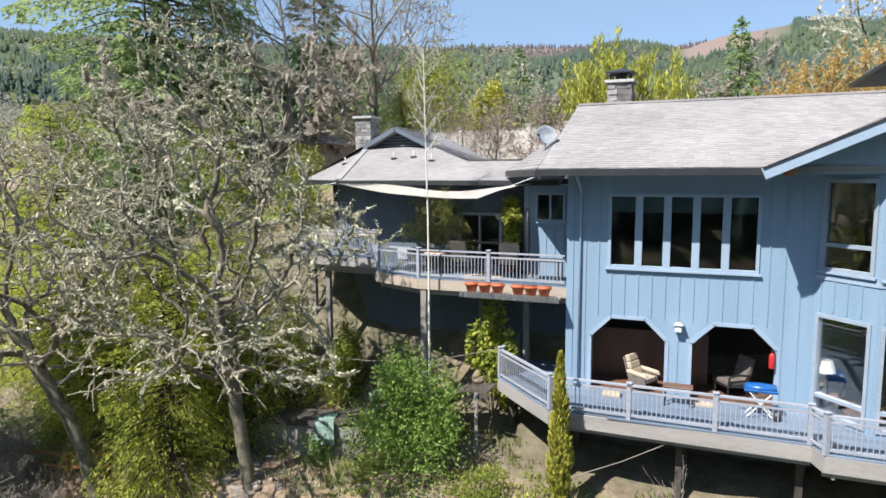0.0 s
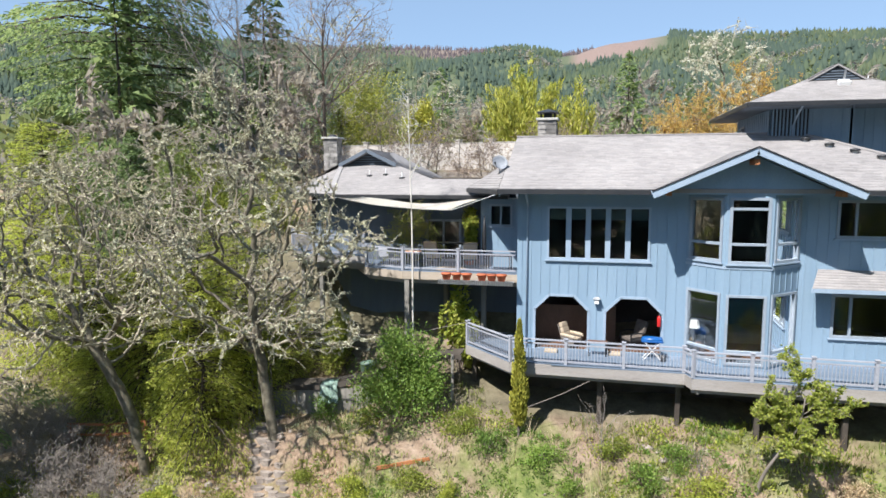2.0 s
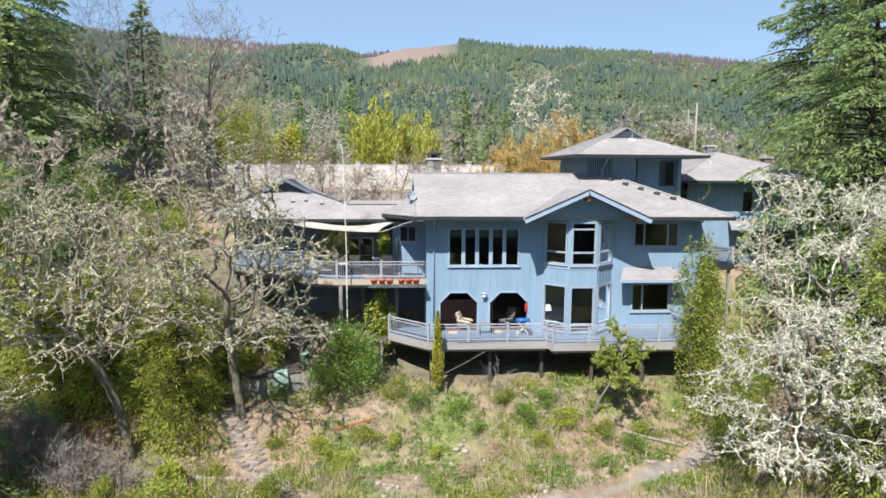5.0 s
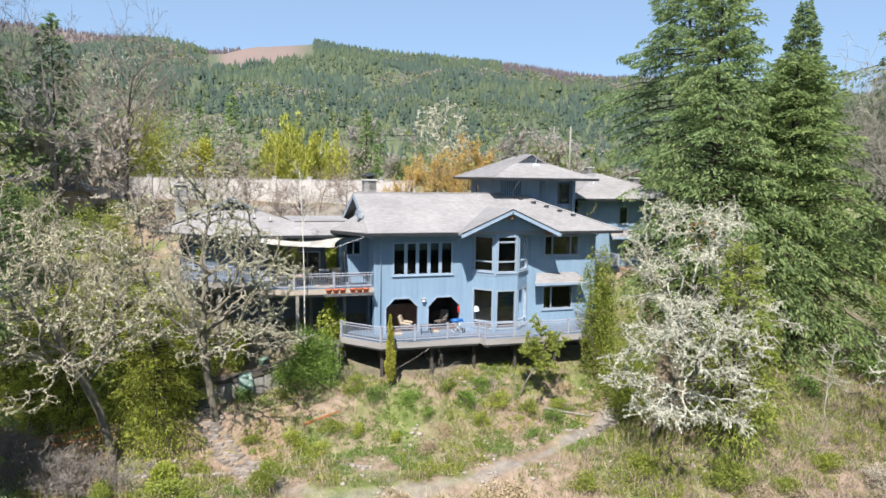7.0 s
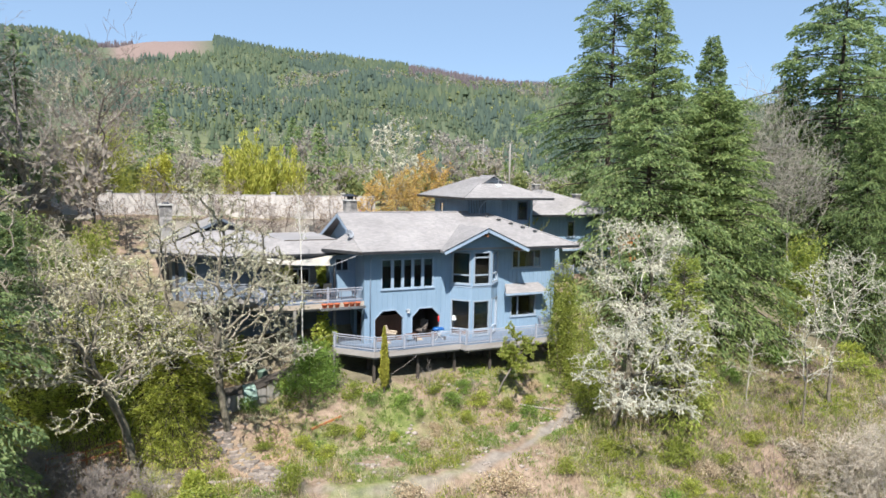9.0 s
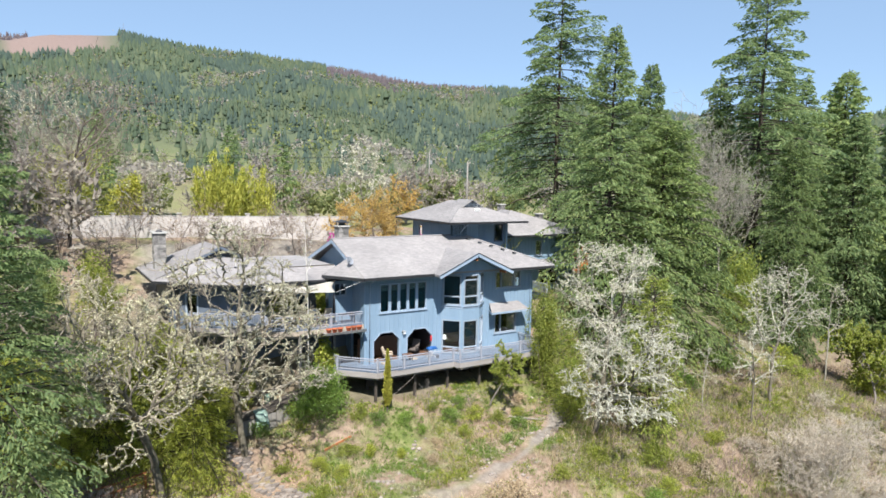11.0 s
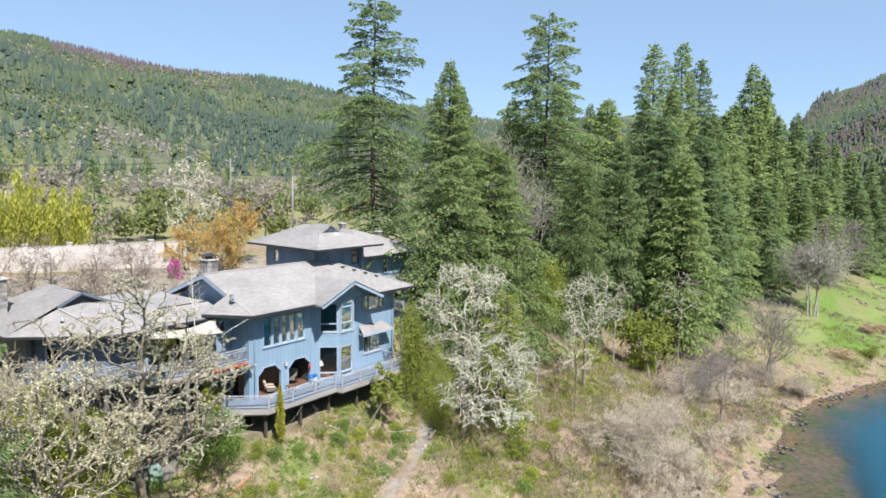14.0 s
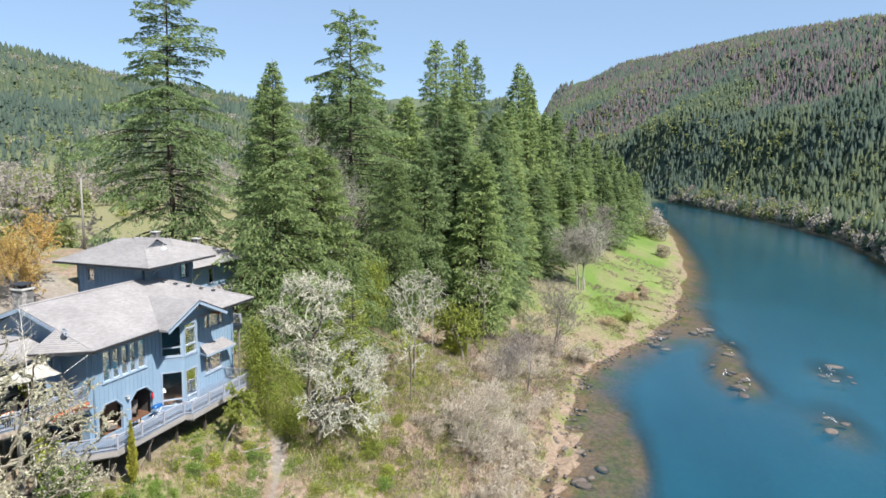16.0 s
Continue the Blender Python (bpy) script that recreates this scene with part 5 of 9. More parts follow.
def bare_tree(seed, label, at, height, trunk_r, colour=TWIGBROWN, sides=3, name="bare_tree", group="", buds=None, per_metre=2.0, bud=(0.1, 0.06), **kw):
    rng = np.random.default_rng(seed)
    segs, lev = branching(rng, height, trunk_r, **kw)
    t = tree_thing(name, label, at, group=group)
    stem = segs[lev == 0]
    P, R = np.concatenate([stem[:, 0:3], stem[-1:, 3:6]]), np.append(stem[:, 6], stem[-1, 7])
    v, f = chain_tubes(P, R, [np.arange(len(P))], 7)
    smooth(np_part("trunk", mesh_np("trunk", v, f), BARK if colour is TWIGBROWN else colour, t))
    v, f = joined(tubes_np(segs[lev == 1], 5), tubes_np(segs[lev > 1], sides))
    np_part("branch", mesh_np("branch", v, f), colour, t)["kind"] = "stuff"
    if buds:
        v, f = tufts_on(rng, segs, lev, 2, per_metre, bud[0], bud[1], 0.1)
        np_part("crown", mesh_np("crown", v, f), buds, t)
    return t


def boughs_np(rng, c, d, length, width, tilt=0.75):
    """Flat sprays at c that point along d, their faces mostly upwards."""
    n = len(c)
    d = d / (np.linalg.norm(d, axis=1, keepdims=True) + 1e-9)
    up = np.array([[0, 0, 1.0]]) + rng.normal(size=(n, 3)) * tilt
    s = np.cross(d, up)
    s /= np.linalg.norm(s, axis=1, keepdims=True) + 1e-9
    L = (length * rng.uniform(0.6, 1.4, n))[:, None]
    W = (width * rng.uniform(0.6, 1.4, n))[:, None]
    sag = np.array([[0, 0, 1.0]]) * L * 0.12
    verts = np.stack([c - d * L * 0.5 - sag, c + s * W * 0.5, c + d * L * 0.5 - sag, c - s * W * 0.5], 1).reshape(-1, 3)
    return verts, np.arange(n * 4).reshape(-1, 4)


def fir_meshes(seed, height, radius, spray=0.5, density=1.0, bare=0.08, power=0.75, boughs=200, gaps=0.1, droop=0.35, ragged=0.3, limbs=True, lift=0.6):
    """Trunk and needle meshes of a conifer of that height, its foot at the origin. ragged: how uneven its outline is; gaps: boughs missing."""
    rng = np.random.default_rng(seed)
    segs, cen, dirs = [], [], []
    n = 12
    bend = [np.array([math.sin(i * 0.9 + seed) * 0.004 * height, math.cos(i * 0.7 + seed) * 0.004 * height, height * i / n]) for i in range(n + 1)]
    for i in range(n):
        segs.append((*bend[i], *bend[i + 1], 0.0115 * height * (1 - i / n) + 0.02, 0.0115 * height * (1 - (i + 1) / n) + 0.02))
    lump = rng.uniform(0, math.tau, 6)
    clump = rng.uniform(0, 1, (17, 5))
    for k in range(boughs):
        t = bare + (0.985 - bare) * ((k + rng.uniform(0, 1)) / boughs) ** 0.9
        u = (t - bare) / (1 - bare)
        a = k * 2.39996 + rng.uniform(-0.5, 0.5)
        uneven = 1 + ragged * (0.5 * math.sin(3 * a + 9 * u + lump[0]) + 0.45 * math.sin(2 * a - 14 * u + lump[1]) + 0.9 * (clump[int(u * 17) % 17][int(a / math.tau * 5) % 5] - 0.5))
        if rng.uniform() < gaps * (0.4 + 1.2 * (uneven < 1)):
            continue
        L = (radius * min(1.0, 0.62 + 2.4 * u) * (1 - u) ** power * uneven * rng.uniform(0.72, 1.12)) + 0.25
        out = np.array([math.cos(a), math.sin(a), 0.0])
        side = np.array([-out[1], out[0], 0])
        rise = -0.05 + lift * u + rng.uniform(-0.1, 0.1)
        fall = droop * (1.15 - 0.7 * u)
        p0 = np.array([0, 0, t * height])

        def spot(q):
            return out * (L * q) + np.array([0, 0, 1.0]) * (L * (rise * q - fall * q * q))

        segs.append((*p0, *(p0 + spot(0.5)), 0.011 * L + 0.012, 0.007 * L + 0.008))
        segs.append((*(p0 + spot(0.5)), *(p0 + spot(1.0)), 0.007 * L + 0.008, 0.006))
        m = max(6, int(L * 9.0 * density / spray))
        q = rng.uniform(0.16, 1.0, m) ** 0.7
        w = L * 0.30 * np.sin(math.pi * np.clip(q, 0, 1) ** 1.4 * 0.9) + 0.12
        j = rng.uniform(-1, 1, m)
        c = p0 + out[None] * (L * q)[:, None] + side[None] * (j * w)[:, None]
        c[:, 2] += L * (rise * q - fall * q * q) - np.abs(j) * w * 0.4 - rng.exponential(0.18 * spray + 0.05, m)
        cen.append(c)
        slope = (rise - 2 * fall * q)[:, None] * np.array([[0, 0, 1.0]])
        dirs.append(out[None] * 0.75 + slope * 0.7 + side[None] * (np.sign(j) * 0.65)[:, None] + np.array([[0, 0, -0.22]]) + rng.normal(size=(m, 3)) * 0.38)
    cen, dirs = np.concatenate(cen), np.concatenate(dirs)
    v, f = boughs_np(rng, cen, dirs, spray, spray * 0.3)
    tv, tf = joined(tubes_np(segs[:n], 7), tubes_np(segs[n:], 3)) if limbs else tubes_np(segs[:n], 5)
    return mesh_np("trunk", tv, tf), mesh_np("crown", v, f)


def fir(meshes, at, height, base_height, label, turn=0.0, leaf=FIRLEAF, name="fir_tree", wide=1.0, group="firs along the river bank"):
    s = height / base_height
    t = thing(name, label, "tree", group)
    t.matrix_basis = Matrix.Translation(at) @ Matrix.Rotation(turn, 4, "Z") @ Matrix.Diagonal((s * wide, s * wide, s, 1))
    np_part("trunk", meshes[0], BARKDARK, t)
    np_part("crown", meshes[1], leaf, t)
    return t


def lobes_np(rng, lobes, n, length, width, shell=0.55):
    """Leaves over a heap of uneven lobes (x, y, z, rx, ry, rz)."""
    lobes = np.asarray(lobes, float)
    vol = lobes[:, 3] * lobes[:, 4] + lobes[:, 4] * lobes[:, 5]
    idx = rng.choice(len(lobes), n, p=vol / vol.sum())
    d = unit(rng, n)
    r = shell + (1 - shell) * rng.uniform(0, 1, n) ** 0.6
    r *= 1 + 0.22 * np.sin(d[:, 0] * 9 + idx) * np.sin(d[:, 1] * 8 + idx * 2) * np.sin(d[:, 2] * 7)
    c = lobes[idx, 0:3] + d * lobes[idx, 3:6] * r[:, None]
    return leaves_np(rng, c, length, width, d * 0.7 + np.array([[0, 0, 0.2]]), 0.9)


def shrub(seed, name, label, at, size, leaf, n=1500, length=0.2, width=0.1, lobes=9, stems=7, category="bush", group="", shell=0.55):
    """A leafy bush on thin stems; size is (x, y, z) of its whole heap."""
    rng = np.random.default_rng(seed)
    sx, sy, sz = size
    L = []
    for k in range(lobes):
        a, q = rng.uniform(0, math.tau), math.sqrt(rng.uniform(0, 1)) * 0.62
        z = rng.uniform(0.22, 0.85) * sz
        g = rng.uniform(0.2, 0.38) * (1.15 - 0.5 * z / sz)
        L.append((math.cos(a) * q * sx * (1.1 - 0.6 * z / sz), math.sin(a) * q * sy * (1.1 - 0.6 * z / sz), z, g * sx * 1.25, g * sy * 1.25, g * sz))
    t = thing(name, label, category, group)
    t.location = at
    v, f = lobes_np(rng, L, n, length, width, shell)
    np_part("crown", mesh_np("crown", v, f), leaf, t)
    segs = []
    for k in range(stems):
        e = L[k % lobes]
        m = (e[0] * 0.4, e[1] * 0.4, e[2] * 0.5)
        segs.append((e[0] * 0.08, e[1] * 0.08, -0.1, *m, 0.035, 0.025))
        segs.append((*m, e[0], e[1], e[2], 0.025, 0.01))
    v, f = tubes_np(segs, 4)
    np_part("stem", mesh_np("stem", v, f), TWIGBROWN, t)
    return t


def column_tree(seed, label, at, height, radius, leaf, n=2600, name="cypress_tree", length=0.2, power=0.7):
    rng = np.random.default_rng(seed)
    t = tree_thing(name, label, at)
    z = rng.uniform(0.02, 1, n) ** 0.9
    r = radius * np.minimum(1, (z / 0.25) ** 0.5) * (1.02 - z) ** power
    a = rng.uniform(0, math.tau, n)
    r = r * (0.55 + 0.5 * rng.uniform(0, 1, n)) * (1 + 0.18 * np.sin(a * 3 + z * 21) + 0.1 * np.sin(z * 47))
    c = np.stack([np.cos(a) * r + 0.04 * np.sin(z * 5) * height * 0.1, np.sin(a) * r, 0.1 * height + z * height * 0.9], -1)
    d = np.stack([np.cos(a) * 0.35, np.sin(a) * 0.35, np.ones(n)], -1)
    v, f = leaves_np(rng, c, length, length * 0.4, d, 0.35)
    np_part("crown", mesh_np("crown", v, f), leaf, t)
    v, f = tubes_np([(0, 0, -0.3, 0, 0, height * 0.5, 0.03 + radius * 0.08, 0.03), (0, 0, height * 0.5, 0, 0, height * 0.95, 0.03, 0.008)], 6)
    np_part("trunk", mesh_np("trunk", v, f), BARK, t)
    return t


def bamboo(seed, label, at, size, canes=40, n=7000):
    """A clump of thin leaning canes with narrow leaves held upwards."""
    rng = np.random.default_rng(seed)
    t = thing("bamboo_clump", label, "bamboo", "bamboo beyond the white wall")
    t.location = at
    a, q = rng.uniform(0, math.tau, canes), np.sqrt(rng.uniform(0, 1, canes))
    bx, by = np.cos(a) * q * size[0] * 0.55, np.sin(a) * q * size[1] * 0.55
    h = size[2] * rng.uniform(0.55, 1.0, canes) * (1.05 - 0.3 * q)
    tx, ty = bx * 1.7 + rng.normal(0, 0.3, canes), by * 1.7 + rng.normal(0, 0.3, canes)
    segs = np.stack([bx, by, np.full(canes, -0.2), tx, ty, h, np.full(canes, 0.04), np.full(canes, 0.012)], -1)
    v, f = tubes_np(segs, 4)
    np_part("stem", mesh_np("stem", v, f), CYPRESS, t)
    i = rng.integers(0, canes, n)
    s = rng.uniform(0.22, 1.03, n) ** 0.8
    c = segs[i, 0:3] * (1 - s[:, None]) + segs[i, 3:6] * s[:, None]
    w = 0.5 * (1.1 - s) + 0.12
    c = c + rng.normal(size=(n, 3)) * w[:, None] * np.array([1, 1, 0.5])
    d = segs[i, 3:6] - segs[i, 0:3]
    d /= np.linalg.norm(d, axis=1, keepdims=True)
    v, f = leaves_np(rng, c, 0.55, 0.1, d, 0.55)
    np_part("crown", mesh_np("crown", v, f), BAMBOO, t)
    return t


def foot(x, y, sink=0.15):
    return (x, y, ground_z(x, y) - sink)


# oaks hung with lichen, below the house
def up_from(x, y, *more):
    """A stem from the ground at x, y through the points given."""
    return [foot(x, y, 0.3), *more]


old_oak(11, "old straight-trunked oak with spreading limbs hung with pale lichen", up_from(-14.6, 17.7, (-14.9, 17.7, -2.2), (-15.2, 17.5, 0.6)),
        plates(1, (-14.3, 15.6, 4.0), (4.5, 4.8, 4.0), 26, 1.5, 0.4, -0.95) + [(-16.0, 16.6, 10.6, 1.5, 1.3, 1.1), (-18.0, 16.6, 8.4, 1.9, 1.7, 0.9), (-13.4, 16.4, 8.6, 1.9, 1.7, 0.9), (-14.2, 17.0, 10.2, 1.2, 1.2, 0.7), (-15.4, 17.0, 9.2, 1.8, 1.5, 0.8), (-10.6, 15.5, 0.9, 1.5, 1.5, 0.6), (-10.2, 17.4, 4.6, 1.4, 1.3, 0.6), (-12.2, 13.2, 2.2, 1.8, 1.8, 0.6)],
        3700, moss=LICHEN, limb=LIMBDULL, twigs=1, tuft=(0.14, 0.05), per_node=18, per_twig=8, hang=0.5)
old_oak(12, "leaning oak with long low limbs hung with pale lichen", up_from(-19.9, 16.1, (-20.5, 15.8, -2.6), (-21.5, 15.0, 0.3)),
        plates(2, (-21.4, 14.0, 3.6), (4.5, 4.8, 3.6), 27, 1.55, 0.4, -0.9) + [(-25.2, 12.6, 1.6, 1.7, 1.5, 0.6), (-18.0, 12.6, 2.4, 1.7, 1.7, 0.6), (-22.6, 11.4, -0.4, 1.5, 1.5, 0.5), (-23.6, 16.4, 7.6, 1.8, 1.6, 0.8)],
        3900, moss=LICHEN, limb=LIMBDULL, twigs=1, tuft=(0.14, 0.05), per_node=18, per_twig=8, hang=0.5)
old_oak(13, "thin brownish oak behind the larger oaks", up_from(-19.2, 21.4, (-19.2, 21.3, 0.5)),
        plates(3, (-19.4, 21.2, 5.0), (3.4, 2.6, 3.4), 12, 1.3), 700, moss=LICHENDULL, limb=LIMBDULL, per_node=3, per_twig=2)
old_oak(19, "thin brownish oak behind the larger oaks", up_from(-25.2, 21.5, (-25.3, 21.4, 0.5)),
        plates(4, (-25.6, 21.2, 5.6), (4.0, 3.0, 4.2), 13, 1.4), 800, moss=LICHENDULL, limb=LIMBDULL, per_node=3, per_twig=2)
old_oak(14, "lichen-white oak with drooping branches beside the path", up_from(12.1, 11.9, (12.6, 11.4, -3.4), (12.6, 10.4, -1.6)),
        plates(5, (12.6, 8.9, -0.4), (5.4, 4.6, 3.6), 30, 1.2, 0.34, -1.0) + [(9.6, 9.4, 0.9, 1.3, 1.3, 0.5)],
        3800, moss=LICHENWHITE, limb=LIMBWHITE, tuft=(0.17, 0.055), per_node=7, per_twig=5, hang=0.5)
old_oak(15, "tall lichen-white oak behind the path's end", up_from(15.6, 14.6, (16.2, 14.8, -0.5), (17.2, 15.0, 2.0)),
        plates(6, (17.2, 14.6, 4.0), (5.0, 4.2, 5.0), 32, 1.35, 0.38, -1.0) + [(14.2, 13.2, 2.4, 1.6, 1.5, 0.6), (22.6, 14.6, 1.6, 1.7, 1.5, 0.5), (24.6, 13.6, 0.2, 1.5, 1.3, 0.4)],
        3800, moss=LICHENWHITE, limb=LIMBWHITE, tuft=(0.17, 0.055), per_node=6, per_twig=4, hang=0.45)
old_oak(16, "pale lichen tree above the river", up_from(34.6, 10.4, (34.6, 10.4, -2.5)),
        plates(7, (35.2, 10.6, 2.4), (3.9, 3.6, 3.7), 22, 1.3, 0.6, -0.9), 2400, moss=LICHENWHITE, limb=LIMBWHITE, step=0.5, kill=0.7, gnarl=0.25, hang=-0.1, per_node=4, per_twig=4)
old_oak(17, "small pale lichen tree above the river", up_from(29.4, 9.0, (29.5, 9.0, -4.0)),
        plates(8, (29.8, 9.2, -1.6), (2.4, 2.2, 2.6), 12, 0.9, 0.6, -0.9), 900, moss=LICHENWHITE, limb=LIMBWHITE, step=0.5, kill=0.7, gnarl=0.25, hang=-0.1)
for k, (x, y, h) in enumerate([(-16.1, 19.2, 9.0), (-16.6, 19.6, 8.0), (-15.7, 19.9, 8.5), (-17.3, 19.0, 7.0)]):
    bare_tree(120 + k, "slim pale sapling with a straight bare stem under the oaks", foot(x, y), h, 0.06, colour=TWIG, kids=(9, 4, 3), levels=2, first=0.45, spread=0.6, gnarl=0.07, min_r=0.008, name="sapling", group="saplings under the oaks")
old_oak(18, "tall lichen-covered tree beyond the white wall", up_from(9.2, 49.6, (9.2, 49.6, 10.0)), plates(31, (9.2, 49.6, 14.2), (3.4, 3.4, 4.8), 20, 1.25, 0.5, -0.9), 1300, moss=LICHENWHITE, limb=LIMBWHITE, tuft=(0.26, 0.09), per_node=4, per_twig=3, step=0.5, kill=0.7)
old_oak(31, "bare lichen-grey tree beyond the white wall", up_from(-25.3, 53.0, (-25.3, 53.0, 11.0)), plates(32, (-25.3, 53.0, 17.0), (5.0, 4.0, 5.5), 22, 1.7, 0.55, -0.9), 1500, moss=LICHEN, tuft=(0.26, 0.08), per_node=3, per_twig=2, step=0.55, kill=0.75)
old_oak(32, "bare lichen-grey tree beyond the white wall", up_from(-15.8, 52.5, (-15.8, 52.5, 10.0)), plates(33, (-15.8, 52.5, 13.0), (3.6, 3.0, 3.4), 16, 1.3, 0.5, -0.9), 900, moss=LICHEN, tuft=(0.26, 0.09), per_node=4, per_twig=3, step=0.5, kill=0.7)
bare_tree(33, "tall leafless tree behind the wing", foot(-23.2, 44.0), 17.0, 0.2, lean=(0.03, 0), kids=(14, 6, 4, 3), first=0.2, spread=0.75, gnarl=0.22, min_r=0.012, buds=LICHENDULL, per_metre=2.5)
bare_tree(34, "tall leafless tree behind the wing", foot(-28.0, 40.0), 19.0, 0.22, colour=TWIG, lean=(-0.03, 0), kids=(14, 6, 4, 3), first=0.2, spread=0.75, gnarl=0.22, min_r=0.012)
bare_tree(35, "leafless shrub by the driveway", foot(-3.0, 40.0), 5.0, 0.08, kids=(12, 6, 4, 3), first=0.05, spread=0.9, gnarl=0.25, min_r=0.01, buds=DRYLEAF, per_metre=3)
bare_tree(36, "leafless shrub by the driveway", foot(-7.5, 38.0), 5.5, 0.08, kids=(12, 6, 4, 3), first=0.05, spread=0.9, gnarl=0.25, min_r=0.01, buds=DRYLEAF, per_metre=3)
bare_tree(37, "leafless shrub by the driveway", foot(-12.5, 39.5), 5.5, 0.08, kids=(12, 6, 4, 3), first=0.05, spread=0.9, gnarl=0.25, min_r=0.01, buds=LICHENDULL, per_metre=3)
for k, (x, y, z, r) in enumerate([(27.0, 12.5, -2.6, 1.7), (50.0, 13.0, 0.5, 2.6), (66.0, 9.0, 0.0, 3.0)]):
    old_oak(160 + k, "pale lichen tree in front of the firs", up_from(x, y, (x, y, z - 2.2)), plates(20 + k, (x, y, z), (r, r, r * 1.1), 9, r * 0.42, 0.55), 420, moss=LICHEN, limb=LIMBPALE, step=0.5, kill=0.7, gnarl=0.25, hang=0.0)
for k, (x, y, sx, sz, leaf) in enumerate([(42.6, 19.5, 3.6, 12.6, LIMELEAF), (56.5, 21.0, 2.4, 6.0, OLIVELEAF), (26.0, 18.0, 1.9, 7.0, OLIVELEAF)]):
    shrub(170 + k, "leafy_tree", "yellow-green leafy tree in front of the firs", foot(x, y), (sx, sx, sz), leaf, 6000, 0.26, 0.12, 26, 9, "tree", "leafy trees in front of the firs", 0.2)
bare_tree(175, "small leafy yellow-green tree on the bank", foot(53.8, 9.3), 9.8, 0.14, colour=TWIG, kids=(11, 6, 4, 3), first=0.3, spread=0.85, gnarl=0.2, min_r=0.016, name="leafy_tree", buds=LIMELEAF, per_metre=26, bud=(0.26, 0.14))
bare_tree(176, "small leafy yellow-green tree on the bank", foot(57.4, 9.4), 7.6, 0.12, colour=TWIG, kids=(10, 6, 4, 3), first=0.3, spread=0.85, gnarl=0.2, min_r=0.016, name="leafy_tree", buds=LIMELEAF, per_metre=26, bud=(0.26, 0.14))
bare_tree(40, "spreading leafless shrub above the water", foot(24.5, -0.5), 8.0, 0.10, colour=WILLOWTWIG, kids=(18, 7, 5, 3), first=0.03, spread=0.85, gnarl=0.18, min_r=0.009, ratio=(0.75, 0.55, 0.5, 0.45), buds=WILLOWBUD, per_metre=7, bud=(0.24, 0.022))
bare_tree(41, "spreading leafless shrub above the water", foot(29.0, 2.5), 6.0, 0.10, colour=WILLOWTWIG, kids=(18, 7, 5, 3), first=0.03, spread=0.85, gnarl=0.18, min_r=0.009, ratio=(0.75, 0.55, 0.5, 0.45), buds=WILLOWBUD, per_metre=7, bud=(0.24, 0.022))
bare_tree(42, "small leafless tree on the bank", foot(42.0, 2.0), 8.0, 0.13, colour=TWIG, kids=(13, 6, 4, 3), first=0.15, spread=0.9, gnarl=0.25, min_r=0.012)
bare_tree(43, "slim leafless tree on the bank", foot(50.0, -1.5), 13.0, 0.13, colour=TWIG, kids=(14, 5, 4, 3), first=0.2, spread=0.7, gnarl=0.2, min_r=0.014)
for k, (x, y, lx, ly) in enumerate([(117.0, -2.4, -0.12, 0.0), (117.8, -2.9, 0.05, -0.06), (118.4, -3.4, 0.16, -0.1), (116.4, -1.9, -0.05, 0.08)]):
    bare_tree(190 + k, "pale leafless tree with a long bare stem on the grassy bank", foot(x, y), 17.0 - k * 0.8, 0.2, colour=LIMBPALE, lean=(lx, ly), kids=(13, 6, 4, 3), first=0.5, spread=0.75, gnarl=0.14, min_r=0.035, group="leafless trees on the grassy bank")
bare_tree(194, "thick leaning bare tree near the water", foot(59.5, 1.9), 7.0, 0.32, colour=TWIG, lean=(0.5, -0.15), kids=(12, 6, 4, 3), first=0.3, spread=0.95, gnarl=0.3, min_r=0.02)
bare_tree(195, "thick leaning bare tree near the water", foot(58.9, 2.2), 6.0, 0.28, colour=TWIG, lean=(-0.5, 0.1), kids=(12, 6, 4, 3), first=0.3, spread=0.95, gnarl=0.3, min_r=0.02)
bare_tree(196, "slim leafless tree at the waterline", foot(75.2, -2.1), 13.0, 0.14, colour=TWIG, lean=(-0.08, 0), kids=(14, 5, 4, 3), first=0.3, spread=0.6, gnarl=0.16, min_r=0.022)
bare_tree(197, "slim leafless tree at the waterline", foot(75.8, -2.5), 11.0, 0.12, colour=TWIG, lean=(0.18, 0), kids=(14, 5, 4, 3), first=0.3, spread=0.6, gnarl=0.16, min_r=0.022)
shrub(198, "yellow_bush", "bright yellow bush at the bank's far point", foot(318.0, -24.5), (9.0, 6.0, 6.0), BAMBOO, 3000, 0.8, 0.4, 14, 6)
shrub(199, "dark_bush", "dull brown-green bush near the water", foot(214.0, -24.0), (6.5, 4.0, 4.4), LICHENDULL, 2600, 0.6, 0.2, 14, 8, shell=0.2)
for k, (x, y, q) in enumerate([(132.0, -17.3, 4.5), (126.0, -14.5, 4.0), (139.0, -17.0, 3.4), (121.0, -12.0, 3.0)]):
    shrub(200 + k, "brown_bush", "rusty brown leafless bush on the grassy bank", foot(x, y), (q, q * 0.6, 1.8), DRYLEAF, 1800, 0.5, 0.1, 14, 8, group="brown bushes on the bank", shell=0.2)
bare_tree(44, "leafless tree on the grassy bank", foot(150.0, -2.0), 17.0, 0.2, colour=TWIG, kids=(13, 6, 4, 3), first=0.25, spread=0.8, gnarl=0.2, min_r=0.03)
bare_tree(45, "leafless tree on the grassy bank", foot(168.0, -4.0), 17.0, 0.22, colour=TWIG, kids=(13, 6, 4, 3), first=0.25, spread=0.8, gnarl=0.2, min_r=0.03)
